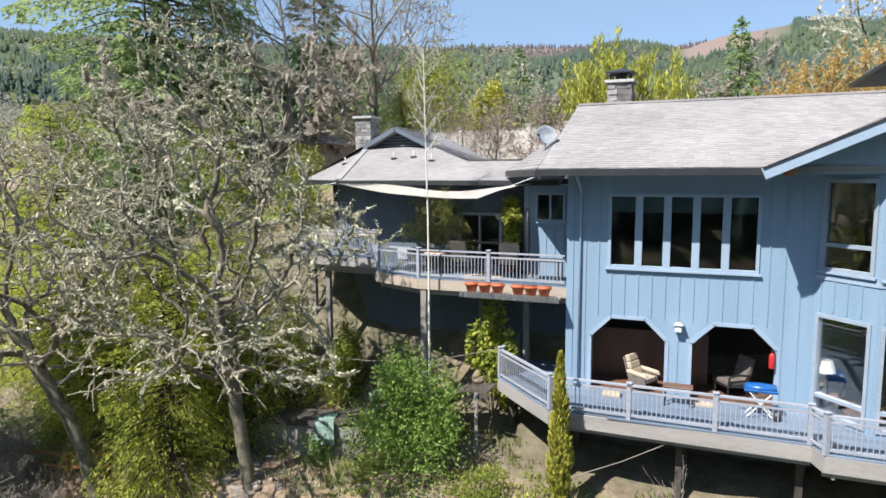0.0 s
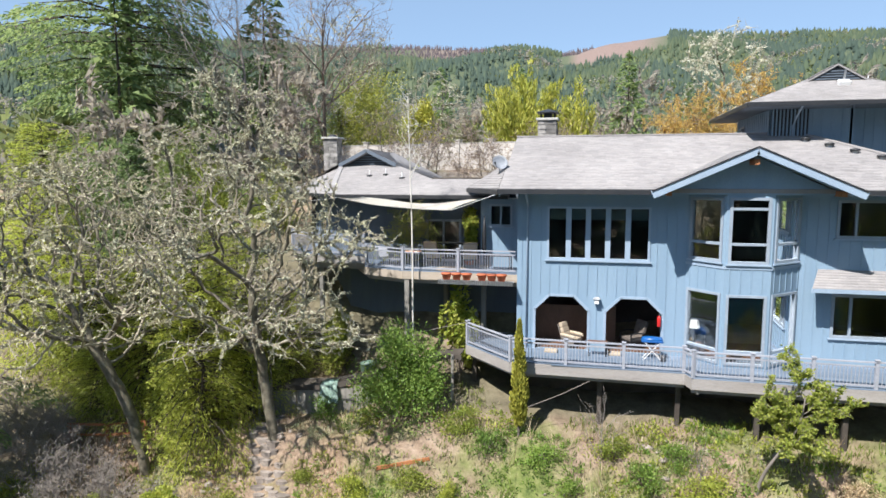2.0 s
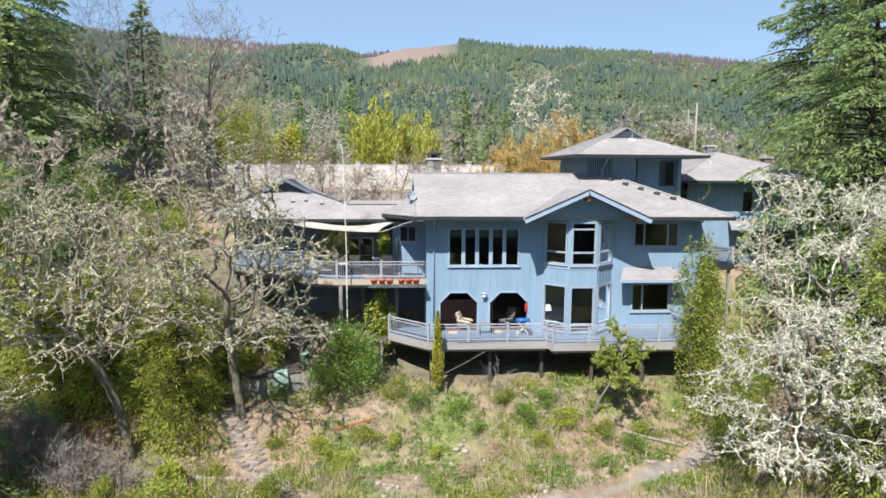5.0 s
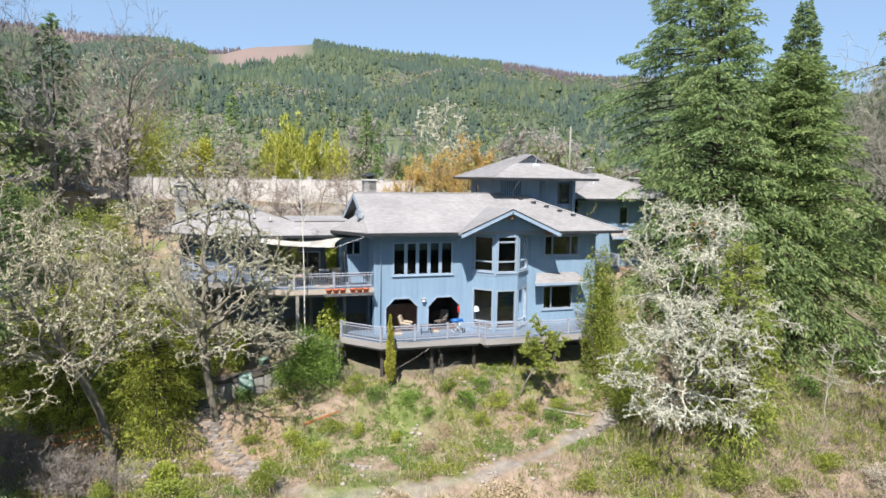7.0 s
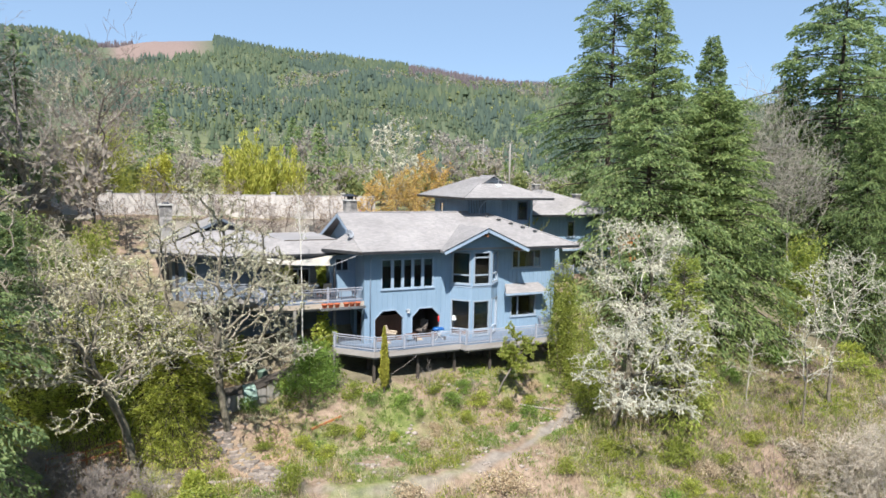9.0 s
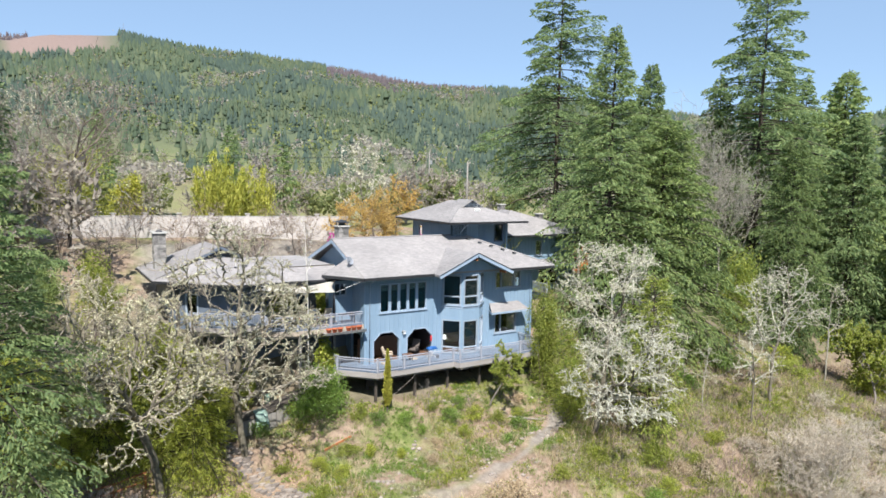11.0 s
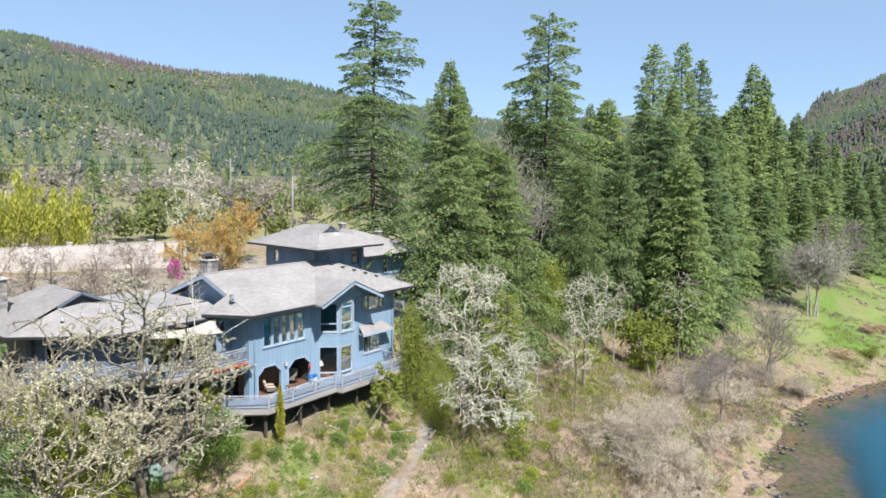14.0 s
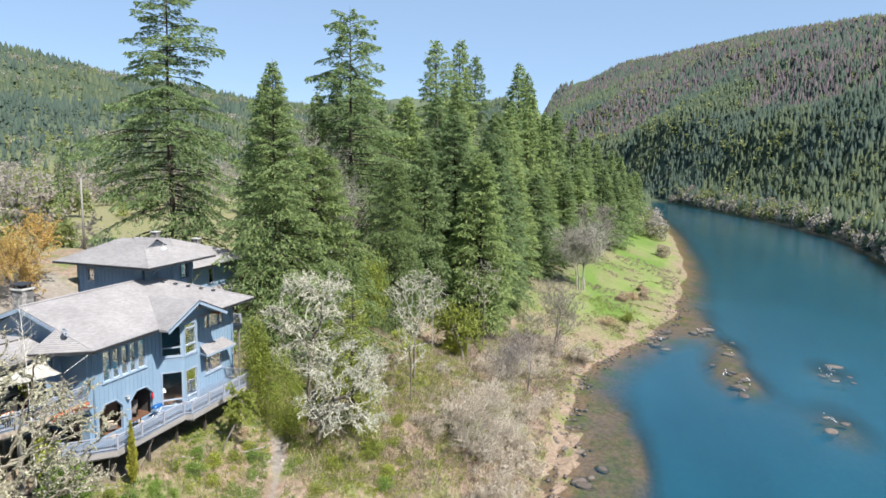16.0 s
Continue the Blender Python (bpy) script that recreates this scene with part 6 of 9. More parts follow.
bare_tree(46, "pale leafless sapling below the deck", foot(-0.4, 17.4), 3.2, 0.03, colour=TWIG, kids=(12, 4, 3), levels=2, first=0.05, spread=0.5, gnarl=0.15, min_r=0.006)
bare_tree(47, "pale leafless sapling below the deck", foot(3.3, 17.0), 2.2, 0.025, colour=TWIG, kids=(9, 4, 3), levels=2, first=0.05, spread=0.5, gnarl=0.15, min_r=0.006)

# conifers
FIR_A = fir_meshes(21, 44, 12.0, 0.66, 1.8, 0.06, 0.56, 240, 0.26, 0.36, 0.6, True, 0.42)
FIR_B = fir_meshes(22, 34, 10.2, 0.5, 1.35, 0.03, 0.85, 330, 0.04, 0.42, 0.22)
FIR_C = fir_meshes(23, 48, 8.4, 0.85, 1.2, 0.16, 0.62, 230, 0.16, 0.34, 0.3)
FIR_D = fir_meshes(24, 28, 7.2, 0.62, 1.3, 0.02, 0.66, 280, 0.04, 0.4, 0.2)
FIR_E = fir_meshes(25, 36, 7.0, 1.0, 0.95, 0.03, 0.72, 230, 0.06, 0.36, 0.22)
FIR_H = fir_meshes(26, 28, 9.4, 0.52, 1.35, 0.02, 0.48, 300, 0.04, 0.45, 0.2)
FIRS = [(FIR_A, 44), (FIR_B, 34), (FIR_C, 48), (FIR_D, 28), (FIR_E, 36), (FIR_H, 28)]


def fir_to(x, y, top, kind, label="tall dark green fir on the river bank", turn=0.0, wide=1.0, leaf=FIRLEAF, group="firs along the river bank"):
    p = foot(x, y, 0.3)
    me, h = FIRS[kind]
    return fir(me, p, top - p[2], h, label, turn, leaf, wide=wide, group=group)


fir_to(44.7, 53.6, 46.8, 0, "tall ragged fir behind the house", 0.4, 1.0)
fir_to(25.9, 24.4, 30.8, 1, "broad dense fir beside the house", 0.0, 0.95)
fir_to(33.2, 23.4, 21.5, 5, "round-topped dense evergreen beside the broad fir", 0.8, 1.08, CEDARLEAF)
fir_to(46.0, 36.0, 21.0, 5, "round-topped dense evergreen behind the broad fir", 2.8, 0.8)
fir_to(50.8, 40.6, 31.8, 3, "thin-topped fir behind the round evergreen", 1.3, 0.75)
fir_to(69.5, 35.2, 46.8, 0, "tall ragged fir above the river bank", 2.9, 1.0)
fir_to(54.5, 20.9, 20.2, 5, "dense dark fir above the river bank", 2.0, 0.62)
fir_to(69.9, 21.2, 24.4, 3, "olive-green fir above the river bank", 0.9, 0.85, CEDARLEAF)
fir_to(74.4, 12.0, 22.2, 3, "broad green fir above the river bank", 2.2, 1.05, CEDARLEAF)
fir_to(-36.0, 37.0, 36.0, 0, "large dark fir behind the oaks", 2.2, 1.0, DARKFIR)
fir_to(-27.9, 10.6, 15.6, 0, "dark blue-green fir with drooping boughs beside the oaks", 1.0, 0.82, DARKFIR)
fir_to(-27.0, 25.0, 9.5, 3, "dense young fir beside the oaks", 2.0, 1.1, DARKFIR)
for k, (x, y, top, kind, wide) in enumerate([(152, 45.5, 56.5, 2, 1.0), (166, 42.0, 59.0, 2, 0.9), (178, 40.0, 55.8, 2, 0.95), (189, 27.3, 55.0, 4, 1.0), (200, 26.0, 53.0, 4, 0.9), (122, 50.7, 37.0, 4, 0.9),
                                             (128, 32.0, 41.7, 4, 0.95), (141, 36.0, 42.0, 4, 1.0), (92, 22.0, 30.0, 3, 1.1), (104, 30.0, 36.0, 4, 1.0), (87, 13.0, 26.0, 3, 1.1), (99, 15.0, 31.0, 3, 0.95), (112, 15, 33, 4, 1.0), (125, 17, 36, 4, 1.05), (138, 15, 36, 4, 1.0),
                                             (150, 12, 35, 4, 1.1), (163, 18, 42, 4, 1.0), (176, 12, 38, 4, 1.05), (190, 8, 34, 4, 1.1), (205, 5, 31, 4, 1.0), (84, 30, 33, 3, 1.0), (66, 40, 32, 4, 1.0), (82, 44, 36, 4, 1.0), (96, 47, 38, 4, 1.0), (112, 52, 38, 4, 1.0),
                                             (222, 2, 29, 4, 1.1), (240, -3, 27, 4, 1.0), (258, -6, 25, 4, 1.1), (210, 25, 44, 4, 1.0), (230, 20, 40, 4, 1.0)]):
    fir_to(x, y, top, kind, turn=k * 1.7, wide=wide, leaf=CEDARLEAF if k % 5 in (1, 3) and x < 145 else FIRLEAF)
bare_tree(39, "leafless grey tree among the firs", foot(62.0, 38.0), 25.0, 0.18, colour=LIMBPALE, kids=(16, 7, 5, 3), first=0.3, spread=0.6, gnarl=0.16, lift=0.2, min_r=0.022)
bare_tree(38, "leafless grey tree among the firs", foot(58.5, 33.5), 22.0, 0.16, colour=LIMBPALE, kids=(16, 7, 5, 3), first=0.3, spread=0.6, gnarl=0.16, lift=0.2, min_r=0.022)
for k, (x, y, top) in enumerate([(80, 16, 14), (88, 13, 16), (97, 12, 18), (106, 11, 17), (118, 9, 18), (130, 8, 18), (144, 5, 19), (158, 3, 19), (172, 2, 20), (188, -3, 20), (204, -6, 18), (235, -8, 18), (255, -10, 17), (290, -12, 18), (310, -12, 18)]):
    fir_to(x, y, top, 4, "young fir at the front of the river bank woods", k * 2.3, (1.5, 1.8, 1.35)[k % 3], CEDARLEAF if k % 2 else FIRLEAF, "young firs along the river bank")

# plants near the house
column_tree(51, "thin golden cypress standing against the deck", foot(-3.7, 18.0), 5.0, 0.42, CYPRESS, 3800, length=0.2)
shrub(53, "evergreen_tree", "tall glossy evergreen beside the house corner", foot(11.2, 17.6), (1.9, 1.8, 9.8), OLIVELEAF, 12000, 0.16, 0.08, 26, 9, "tree")
shrub(54, "evergreen_tree", "loose yellow-green evergreen beside the house corner", foot(11.9, 14.9), (2.5, 2.3, 8.8), LIMELEAF, 14000, 0.16, 0.05, 20, 12, "tree", shell=0.2)
bare_tree(55, "small round-headed leafy tree in front of the deck", foot(5.2, 17.0), 6.4, 0.075, colour=TWIG, kids=(11, 6, 4, 3), first=0.45, spread=0.75, gnarl=0.2, ratio=(0.36, 0.5, 0.5, 0.45), name="leafy_tree", buds=LIMELEAF, per_metre=60, bud=(0.11, 0.06))
shrub(57, "leafy_bush", "dense green bush below the upper deck", foot(-8.8, 18.7), (2.9, 2.3, 4.4), BUSHLEAF, 13000, 0.13, 0.06, 40, 12, shell=0.12)
shrub(58, "leafy_bush", "bright leafy vine under the upper deck", foot(-7.0, 22.0), (1.4, 1.0, 4.8), LIMELEAF, 1500, 0.26, 0.16, 10, 7)
YOUNG = fir_meshes(59, 8, 2.3, 0.2, 0.9, 0.02, 0.5, 150, 0.1, 0.4, 0.3)
fir(YOUNG, foot(17.3, 10.8), 13.2, 8, "golden-green evergreen among lichen branches", 1.2, LIMELEAF, "evergreen_tree", 0.85, "")
FEATHER = fir_meshes(109, 7, 2.9, 0.15, 1.3, 0.03, 0.5, 150, 0.14, 0.36, 0.5, True, 0.45)
for k, (x, y, h, wide, leaf) in enumerate([(-17.9, 17.5, 8.4, 0.8, CEDARBRIGHT), (-19.6, 20.0, 8.2, 0.95, CEDARBRIGHT), (-16.8, 19.6, 6.0, 0.95, CEDARBRIGHT), (-23.0, 20.6, 8.0, 1.0, CEDARBRIGHT), (-15.8, 21.8, 5.0, 0.9, CEDARLEAF), (-26.4, 20.8, 7.0, 1.1, CEDARBRIGHT), (-24.6, 18.6, 3.6, 1.0, CEDARBRIGHT), (-28.5, 21.4, 7.6, 1.0, CEDARLEAF), (-31.5, 22.5, 8.5, 0.9, CEDARLEAF), (-33.5, 25.5, 9.5, 0.9, CEDARLEAF), (-19.0, 22.5, 7.0, 1.0, CEDARLEAF)]):
    fir(FEATHER, foot(x, y), h, 7, "feathery yellow-green young cedar among the oaks", k * 2.1, leaf, "young_cedar", wide, "young cedars among the oaks")
bamboo(61, "tall yellow bamboo clump beyond the white wall", foot(-7.4, 52.3), (3.8, 2.6, 9.8), 46, 8000)
bamboo(62, "small yellow bamboo clump beyond the white wall", foot(-2.9, 52.6), (1.8, 1.6, 8.2), 16, 2600)
shrub(63, "yellow_bush", "yellow-green hedge bush beyond the white wall", foot(-22.4, 52.6), (6.6, 3.0, 9.2), BAMBOO, 12000, 0.3, 0.08, 36, 10, shell=0.2)
shrub(64, "yellow_bush", "yellow-green hedge bush beyond the white wall", foot(-16.8, 52.6), (3.4, 2.0, 6.4), BAMBOO, 3200, 0.35, 0.12, 12, 8, shell=0.2)
for k, (x, y, s) in enumerate([(6.4, 39.5, 1.0), (9.6, 42.0, 1.15), (4.0, 43.0, 0.8)]):
    bare_tree(65 + k, "budding orange-brown shrub behind the house", foot(x, y), 7.0 * s, 0.09, kids=(13, 6, 4, 3), first=0.05, spread=0.8, gnarl=0.25, min_r=0.012, name="orange_shrub", buds=ORANGELEAF, per_metre=26, bud=(0.14, 0.05))
shrub(69, "blossom_bush", "magenta blossoming bush beside the white wall", foot(1.8, 41.5), (1.0, 0.9, 2.2), PINKLEAF, 900, 0.16, 0.12, 8, 6)
bare_tree(70, "slim birch pole with wispy yellow twigs by the deck", foot(-8.95, 20.75), 18.6, 0.052, colour=BIRCH, kids=(26, 3, 2), levels=2, first=0.72, spread=0.6, gnarl=0.03, ratio=(0.09, 0.5), min_r=0.005, name="birch_sapling", buds=LIMELEAF, per_metre=2, bud=(0.1, 0.04))

# grey dead brush below the oaks
for k, (x, y, h) in enumerate([(-22.6, 13.4, 2.6), (-24.6, 14.4, 3.0), (-21.2, 12.6, 2.0), (-26.0, 15.6, 3.2), (-23.4, 15.4, 2.4), (-17.8, 14.0, 1.6), (-19.6, 13.4, 2.0), (-24.8, 16.2, 2.6), (-22.2, 15.0, 2.2), (-20.8, 14.4, 1.8), (-27.6, 16.8, 2.8), (-26.4, 13.8, 2.4)]):
    bare_tree(180 + k, "grey tangle of dead twigs below the oaks", foot(x, y), h, 0.04, colour=TWIG, kids=(15, 6, 4), levels=3, first=0.02, spread=1.0, gnarl=0.3, min_r=0.01, ratio=(0.8, 0.6, 0.5), name="dead_brush", group="dead brush below the oaks")

# shade-loving thicket under the oaks
for k, (x, y, sx, sz, leaf) in enumerate([(-16.4, 20.8, 1.6, 4.2, OLIVELEAF), (-20.6, 20.0, 2.0, 5.0, CEDARLEAF), (-13.4, 22.2, 1.3, 3.4, OLIVELEAF), (-17.0, 13.0, 1.1, 1.5, LIMELEAF), (-30.5, 25.0, 3.0, 9.0, CEDARLEAF), (-22.5, 26.5, 2.4, 6.0, OLIVELEAF), (-26.5, 29.0, 2.8, 7.0, CEDARLEAF), (-22.0, 32.5, 2.2, 5.0, OLIVELEAF), (-30.0, 33.0, 3.0, 7.0, OLIVELEAF), (-25.5, 36.0, 2.2, 2.8, CEDARLEAF), (-34.0, 38.0, 3.2, 7.0, OLIVELEAF)]):
    shrub(130 + k, "thicket_bush", "leafy olive-green bush in the thicket under the oaks", foot(x, y, 0.1), (sx, sx, sz), leaf, 4200, 0.19, 0.065, 18, 8, group="thicket under the oaks", shell=0.35)
bare_tree(141, "small yellow-flowering tree between the roofs", foot(14.6, 26.0), 8.8, 0.07, kids=(7, 4, 3), levels=3, first=0.62, spread=0.8, gnarl=0.25, name="flowering_tree", buds=BAMBOO, per_metre=10, bud=(0.14, 0.07))
for k, (x, y, h) in enumerate([(-14.0, 42.0, 5.0), (-17.5, 43.5, 5.5), (-9.5, 42.5, 4.6), (-5.5, 43.0, 4.8), (-1.0, 42.0, 4.4), (-20.5, 39.0, 5.5), (-24.0, 42.0, 5.5), (-10.0, 37.0, 4.0), (-1.5, 36.5, 4.2)]):
    bare_tree(150 + k, "leafless brown shrub in the yard behind the house", foot(x, y), h, 0.06, kids=(12, 5, 4), levels=3, first=0.04, spread=0.85, gnarl=0.22, min_r=0.011, ratio=(0.7, 0.55, 0.5, 0.45), buds=DRYLEAF, per_metre=3, bud=(0.14, 0.04), group="leafless yard shrubs")

# ---- decks ----
def mesh_box(name, sx, sy, sz, bevel=0.0):
    """A box mesh standing on its origin, to be shared."""
    bm = fresh()
    box(bm, -sx / 2, sx / 2, -sy / 2, sy / 2, 0, sz)
    if bevel:
        soften(bm, bevel)
    me = bpy.data.meshes.new(name)
    bm.to_mesh(me)
    bm.free()
    return me


def placed(name, me, material, parent, at, turn=0.0):
    if not me.materials:
        me.materials.append(material)
    ob = new(name, me)
    ob.parent = parent
    ob.location = at
    ob.rotation_euler = (0, 0, turn)
    return ob


BALUSTER = mesh_box("baluster", 0.024, 0.024, 0.74)
POST = mesh_box("post", 0.13, 0.13, 1.08, 0.008)
POSTCAP = mesh_box("post_cap", 0.17, 0.17, 0.04, 0.01)


def railing(parent, a, b, floor, every=2.0, first=True, last=True, step=0.125):
    """Posts with caps, two upper rails, a lower rail and thin upright balusters."""
    a, b = Vector((*a, 0)), Vector((*b, 0))
    L = (b - a).length
    d = (b - a) / L
    turn = math.atan2(d.y, d.x)
    n = max(1, round(L / every))
    for i in range(n + 1):
        if (i == 0 and not first) or (i == n and not last):
            continue
        p = a + d * (L * i / n)
        post = placed("post", POST, RAIL, parent, (p.x, p.y, floor - 0.02), turn)
        placed("post_cap", POSTCAP, RAIL, post, (0, 0, 1.08), 0)
    for z, w, h, name in ((floor + 1.0, 0.13, 0.045, "top_rail"), (floor + 0.84, 0.05, 0.06, "upper_rail"), (floor + 0.12, 0.05, 0.07, "lower_rail")):
        bm = fresh()
        beam(bm, (a.x, a.y, z), (b.x, b.y, z), w, h)
        part(name, bm, RAIL, parent)
    m = int(L / step)
    for k in range(1, m):
        p = a + d * (L * k / m)
        placed("baluster", BALUSTER, RAIL, parent, (p.x, p.y, floor + 0.1), turn)


def deck_boards(parent, outline, z, width=0.14, gap=0.008, material=None):
    """Planks along x, each cut to the deck's outline."""
    ys = [p[1] for p in outline]
    y = min(ys)
    k = 0
    while y < max(ys) - 0.03:
        m = y + width / 2
        xs = []
        for (x0, y0), (x1, y1) in zip(outline, outline[1:] + outline[:1]):
            if (y0 - m) * (y1 - m) < 0:
                xs.append(x0 + (x1 - x0) * (m - y0) / (y1 - y0))
        xs.sort()
        for a, b in zip(xs[::2], xs[1::2]):
            bm = fresh()
            box(bm, a, b, y + gap / 2, y + width - gap / 2, z - 0.035 + 0.002 * (k % 2), z + 0.001 * (k % 3))
            part("plank", bm, material or DECKWOOD, parent)
            k += 1
        y += width


def deck_edge(parent, a, b, z, h=0.42, skirt=0.2, material=None):
    """Fascia under the edge, with a darker skirt set back below it."""
    o, u, n, L = along(a, b)
    bm = fresh()
    obox(bm, o, u, n, -0.03, L + 0.03, -0.05, 0.03, z - 0.04 - h, z - 0.04)
    part("fascia", bm, material or FASCIA, parent)
    bm = fresh()
    obox(bm, o, u, n, 0.0, L, -0.3, -0.22, z - 0.04 - h - skirt, z - 0.04 - h)
    part("skirt_beam", bm, FASCIA, parent)


DZ = GROUND_FLOOR + 0.0
lower = thing("lower_deck", "pale grey timber deck with slim railings along the house", "deck")
LD = [(-6.5, 21.1), (-4.2, 18.7), (2.75, 18.62), (2.95, 18.05), (11.4, 18.05)]
deck_boards(lower, LD + [(11.4, 21.09), (-4.2, 21.09), (-4.22, 23.6), (-6.5, 23.6)], DZ)
for a, b in zip(LD, LD[1:]):
    deck_edge(lower, a, b, DZ)
deck_edge(lower, (-6.5, 23.6), LD[0], DZ)
deck_edge(lower, LD[-1], (11.4, 21.0), DZ)
railing(lower, (-6.46, 23.5), (-6.46, 21.12), DZ, 2.4, first=True, last=False)
railing(lower, (-6.46, 21.12), (-4.17, 18.75), DZ, 3.2)
railing(lower, (-4.17, 18.75), (2.7, 18.68), DZ, 2.3, first=False)
railing(lower, (2.7, 18.68), (2.98, 18.12), DZ, 2, first=False, step=0.3)
railing(lower, (2.98, 18.12), (11.33, 18.12), DZ, 2.1, first=False)
railing(lower, (11.33, 18.12), (11.33, 21.0), DZ, 2.8, first=False, last=False)
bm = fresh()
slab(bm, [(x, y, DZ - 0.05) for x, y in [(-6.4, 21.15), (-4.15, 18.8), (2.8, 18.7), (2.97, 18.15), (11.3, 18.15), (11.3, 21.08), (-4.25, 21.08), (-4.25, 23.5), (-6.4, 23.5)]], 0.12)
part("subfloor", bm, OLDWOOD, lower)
for x, y in ((-4.0, 19.4), (-0.5, 19.4), (2.6, 19.4), (5.5, 18.9), (8.6, 18.9), (11.1, 18.9), (-6.2, 21.6)):
    bm = fresh()
    g = ground_z(x, y)
    box(bm, x - 0.09, x + 0.09, y - 0.09, y + 0.09, g - 0.3, DZ - 0.17)
    part("support_post", bm, OLDWOOD, lower)

UZ = 2.8
upper = thing("upper_deck", "weathered timber terrace deck raised on posts", "deck")
UD = [(-11.75, 22.1), (-9.6, 21.2), (-4.22, 21.22)]
deck_boards(upper, UD + [(-4.22, 23.34), (-6.3, 23.36), (-6.3, 24.58), (-13.2, 24.58)], UZ)
for a, b in zip(UD, UD[1:]):
    deck_edge(upper, a, b, UZ, 0.36, 0.22, TANFASCIA)
deck_edge(upper, (-13.2, 24.5), UD[0], UZ, 0.36, 0.22, TANFASCIA)
railing(upper, (-11.7, 22.15), (-9.58, 21.27), UZ, 2.4)
railing(upper, (-9.58, 21.27), (-4.3, 21.28), UZ, 2.65, first=False, last=False)
for x, y in ((-9.39, 21.32), (-6.0, 22.9), (-8.2, 24.3)):
    bm = fresh()
    box(bm, x - 0.11, x + 0.11, y - 0.11, y + 0.11, ground_z(x, y) - 0.3, UZ - 0.2)
    part("support_post", bm, GREYPOST, upper)
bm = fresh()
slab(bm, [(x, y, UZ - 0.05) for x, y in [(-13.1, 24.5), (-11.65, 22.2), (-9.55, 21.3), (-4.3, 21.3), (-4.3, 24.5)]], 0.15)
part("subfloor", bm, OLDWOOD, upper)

UZ2 = 3.3
side = thing("side_deck", "small raised timber deck beside the wing", "deck")
SD = [(-16.6, 24.2), (-14.6, 22.4), (-11.85, 22.2)]
deck_boards(side, SD + [(-13.5, 24.5), (-16.6, 27.0)], UZ2)
for a, b in zip(SD, SD[1:]):
    deck_edge(side, a, b, UZ2, 0.36, 0.3)
    railing(side, a, b, UZ2, 2.6)
bm = fresh()
slab(bm, [(x, y, UZ2 - 0.05) for x, y in [(-16.5, 24.3), (-14.6, 22.5), (-11.9, 22.3), (-13.5, 24.5), (-16.5, 27.0)]], 0.15)
part("subfloor", bm, OLDWOOD, side)
for x, y in ((-14.4, 22.9), (-16.2, 24.6)):
    bm = fresh()
    box(bm, x - 0.1, x + 0.1, y - 0.1, y + 0.1, ground_z(x, y) - 0.3, UZ2 - 0.2)
    part("support_post", bm, GREYPOST, side)

balcony = thing("balcony", "small side balcony with pale railings", "balcony")
deck_boards(balcony, [(12.92, 22.0), (15.6, 22.0), (15.6, 25.6), (12.92, 25.6)], 3.5)
deck_edge(balcony, (12.92, 22.0), (15.6, 22.0), 3.5, 0.3, 0.1)
deck_edge(balcony, (15.6, 22.0), (15.6, 25.6), 3.5, 0.3, 0.1)
railing(balcony, (13.0, 22.06), (15.54, 22.06), 3.5, 2.6)
railing(balcony, (15.54, 22.06), (15.54, 25.5), 3.5, 3.4, first=False)
for x, y in ((15.4, 22.2), (15.4, 25.4)):
    bm = fresh()
    box(bm, x - 0.08, x + 0.08, y - 0.08, y + 0.08, ground_z(x, y) - 0.3, 3.36)
    part("support_post", bm, GREYPOST, balcony)

# ---- fixtures on the house ----
def downspout(x, y, z1, z0, name="downspout"):
    bm = fresh()
    tube(bm, [(x, y - 1.1, z1), (x, y - 0.9, z1 - 0.12), (x, y - 0.1, z1 - 0.55), (x, y - 0.06, z1 - 0.8), (x, y - 0.06, z0)], 0.042, 8)
    return smooth(part(name, bm, TRIM, house))


downspout(-3.75, F, 6.5, -0.5)
downspout(12.6, F, 6.5, -0.5)
bm = fresh()
tube(bm, [(8.0, 24.4, TE - 0.15), (8.0, 25.3, TE - 0.6), (8.0, 25.84, TE - 1.0), (8.0, 25.84, 8.9)], 0.042, 8)
smooth(part("downspout", bm, TRIM, house))
for k in range(5):
    x, y = 8.35 + 3.1 * k / 4, 25.1 - 3.0 * k / 4
    z = EZ + (y - EY) * (RZ - EZ) / (RY - EY)
    v = thing("roof_vent", "low dark mushroom roof vent", "vent", "roof vents on the hip")
    v.location = (x, y, z)
    v.scale = (0.85, 0.85, 0.7)
    bm = fresh()
    tube(bm, [(0, 0, -0.05), (0, 0, 0.14)], 0.12, 10)
    part("neck", bm, GALV, v)
    bm = fresh()
    tube(bm, [(0, 0, 0.12), (0, 0, 0.15), (0, 0, 0.24), (0, 0, 0.28)], [0.2, 0.25, 0.23, 0.08], 12)
    smooth(part("cap", bm, DARKMETAL, v))
for x, y, z in ((-12.85, 26.0, 7.2), (-12.0, 26.2, 7.26), (-10.9, 25.6, 7.08), (-15.5, 26.3, 7.0), (11.6, 27.6, 11.6), (18.2, 31.0, 9.95)):
    v = thing("vent_pipe", "short pale plumbing vent pipe in the roof", "vent", "plumbing vents")
    v.location = (x, y, z)
    bm = fresh()
    tube(bm, [(0, 0, -0.15), (0, 0, 0.3)], 0.03, 8)
    part("pipe", bm, WHITEPAINT, v)
    bm = fresh()
    tube(bm, [(0, 0, -0.08), (0, 0, 0.02), (0, 0, 0.05)], [0.15, 0.15, 0.04], 8)
    part("flashing", bm, DARKMETAL, v)
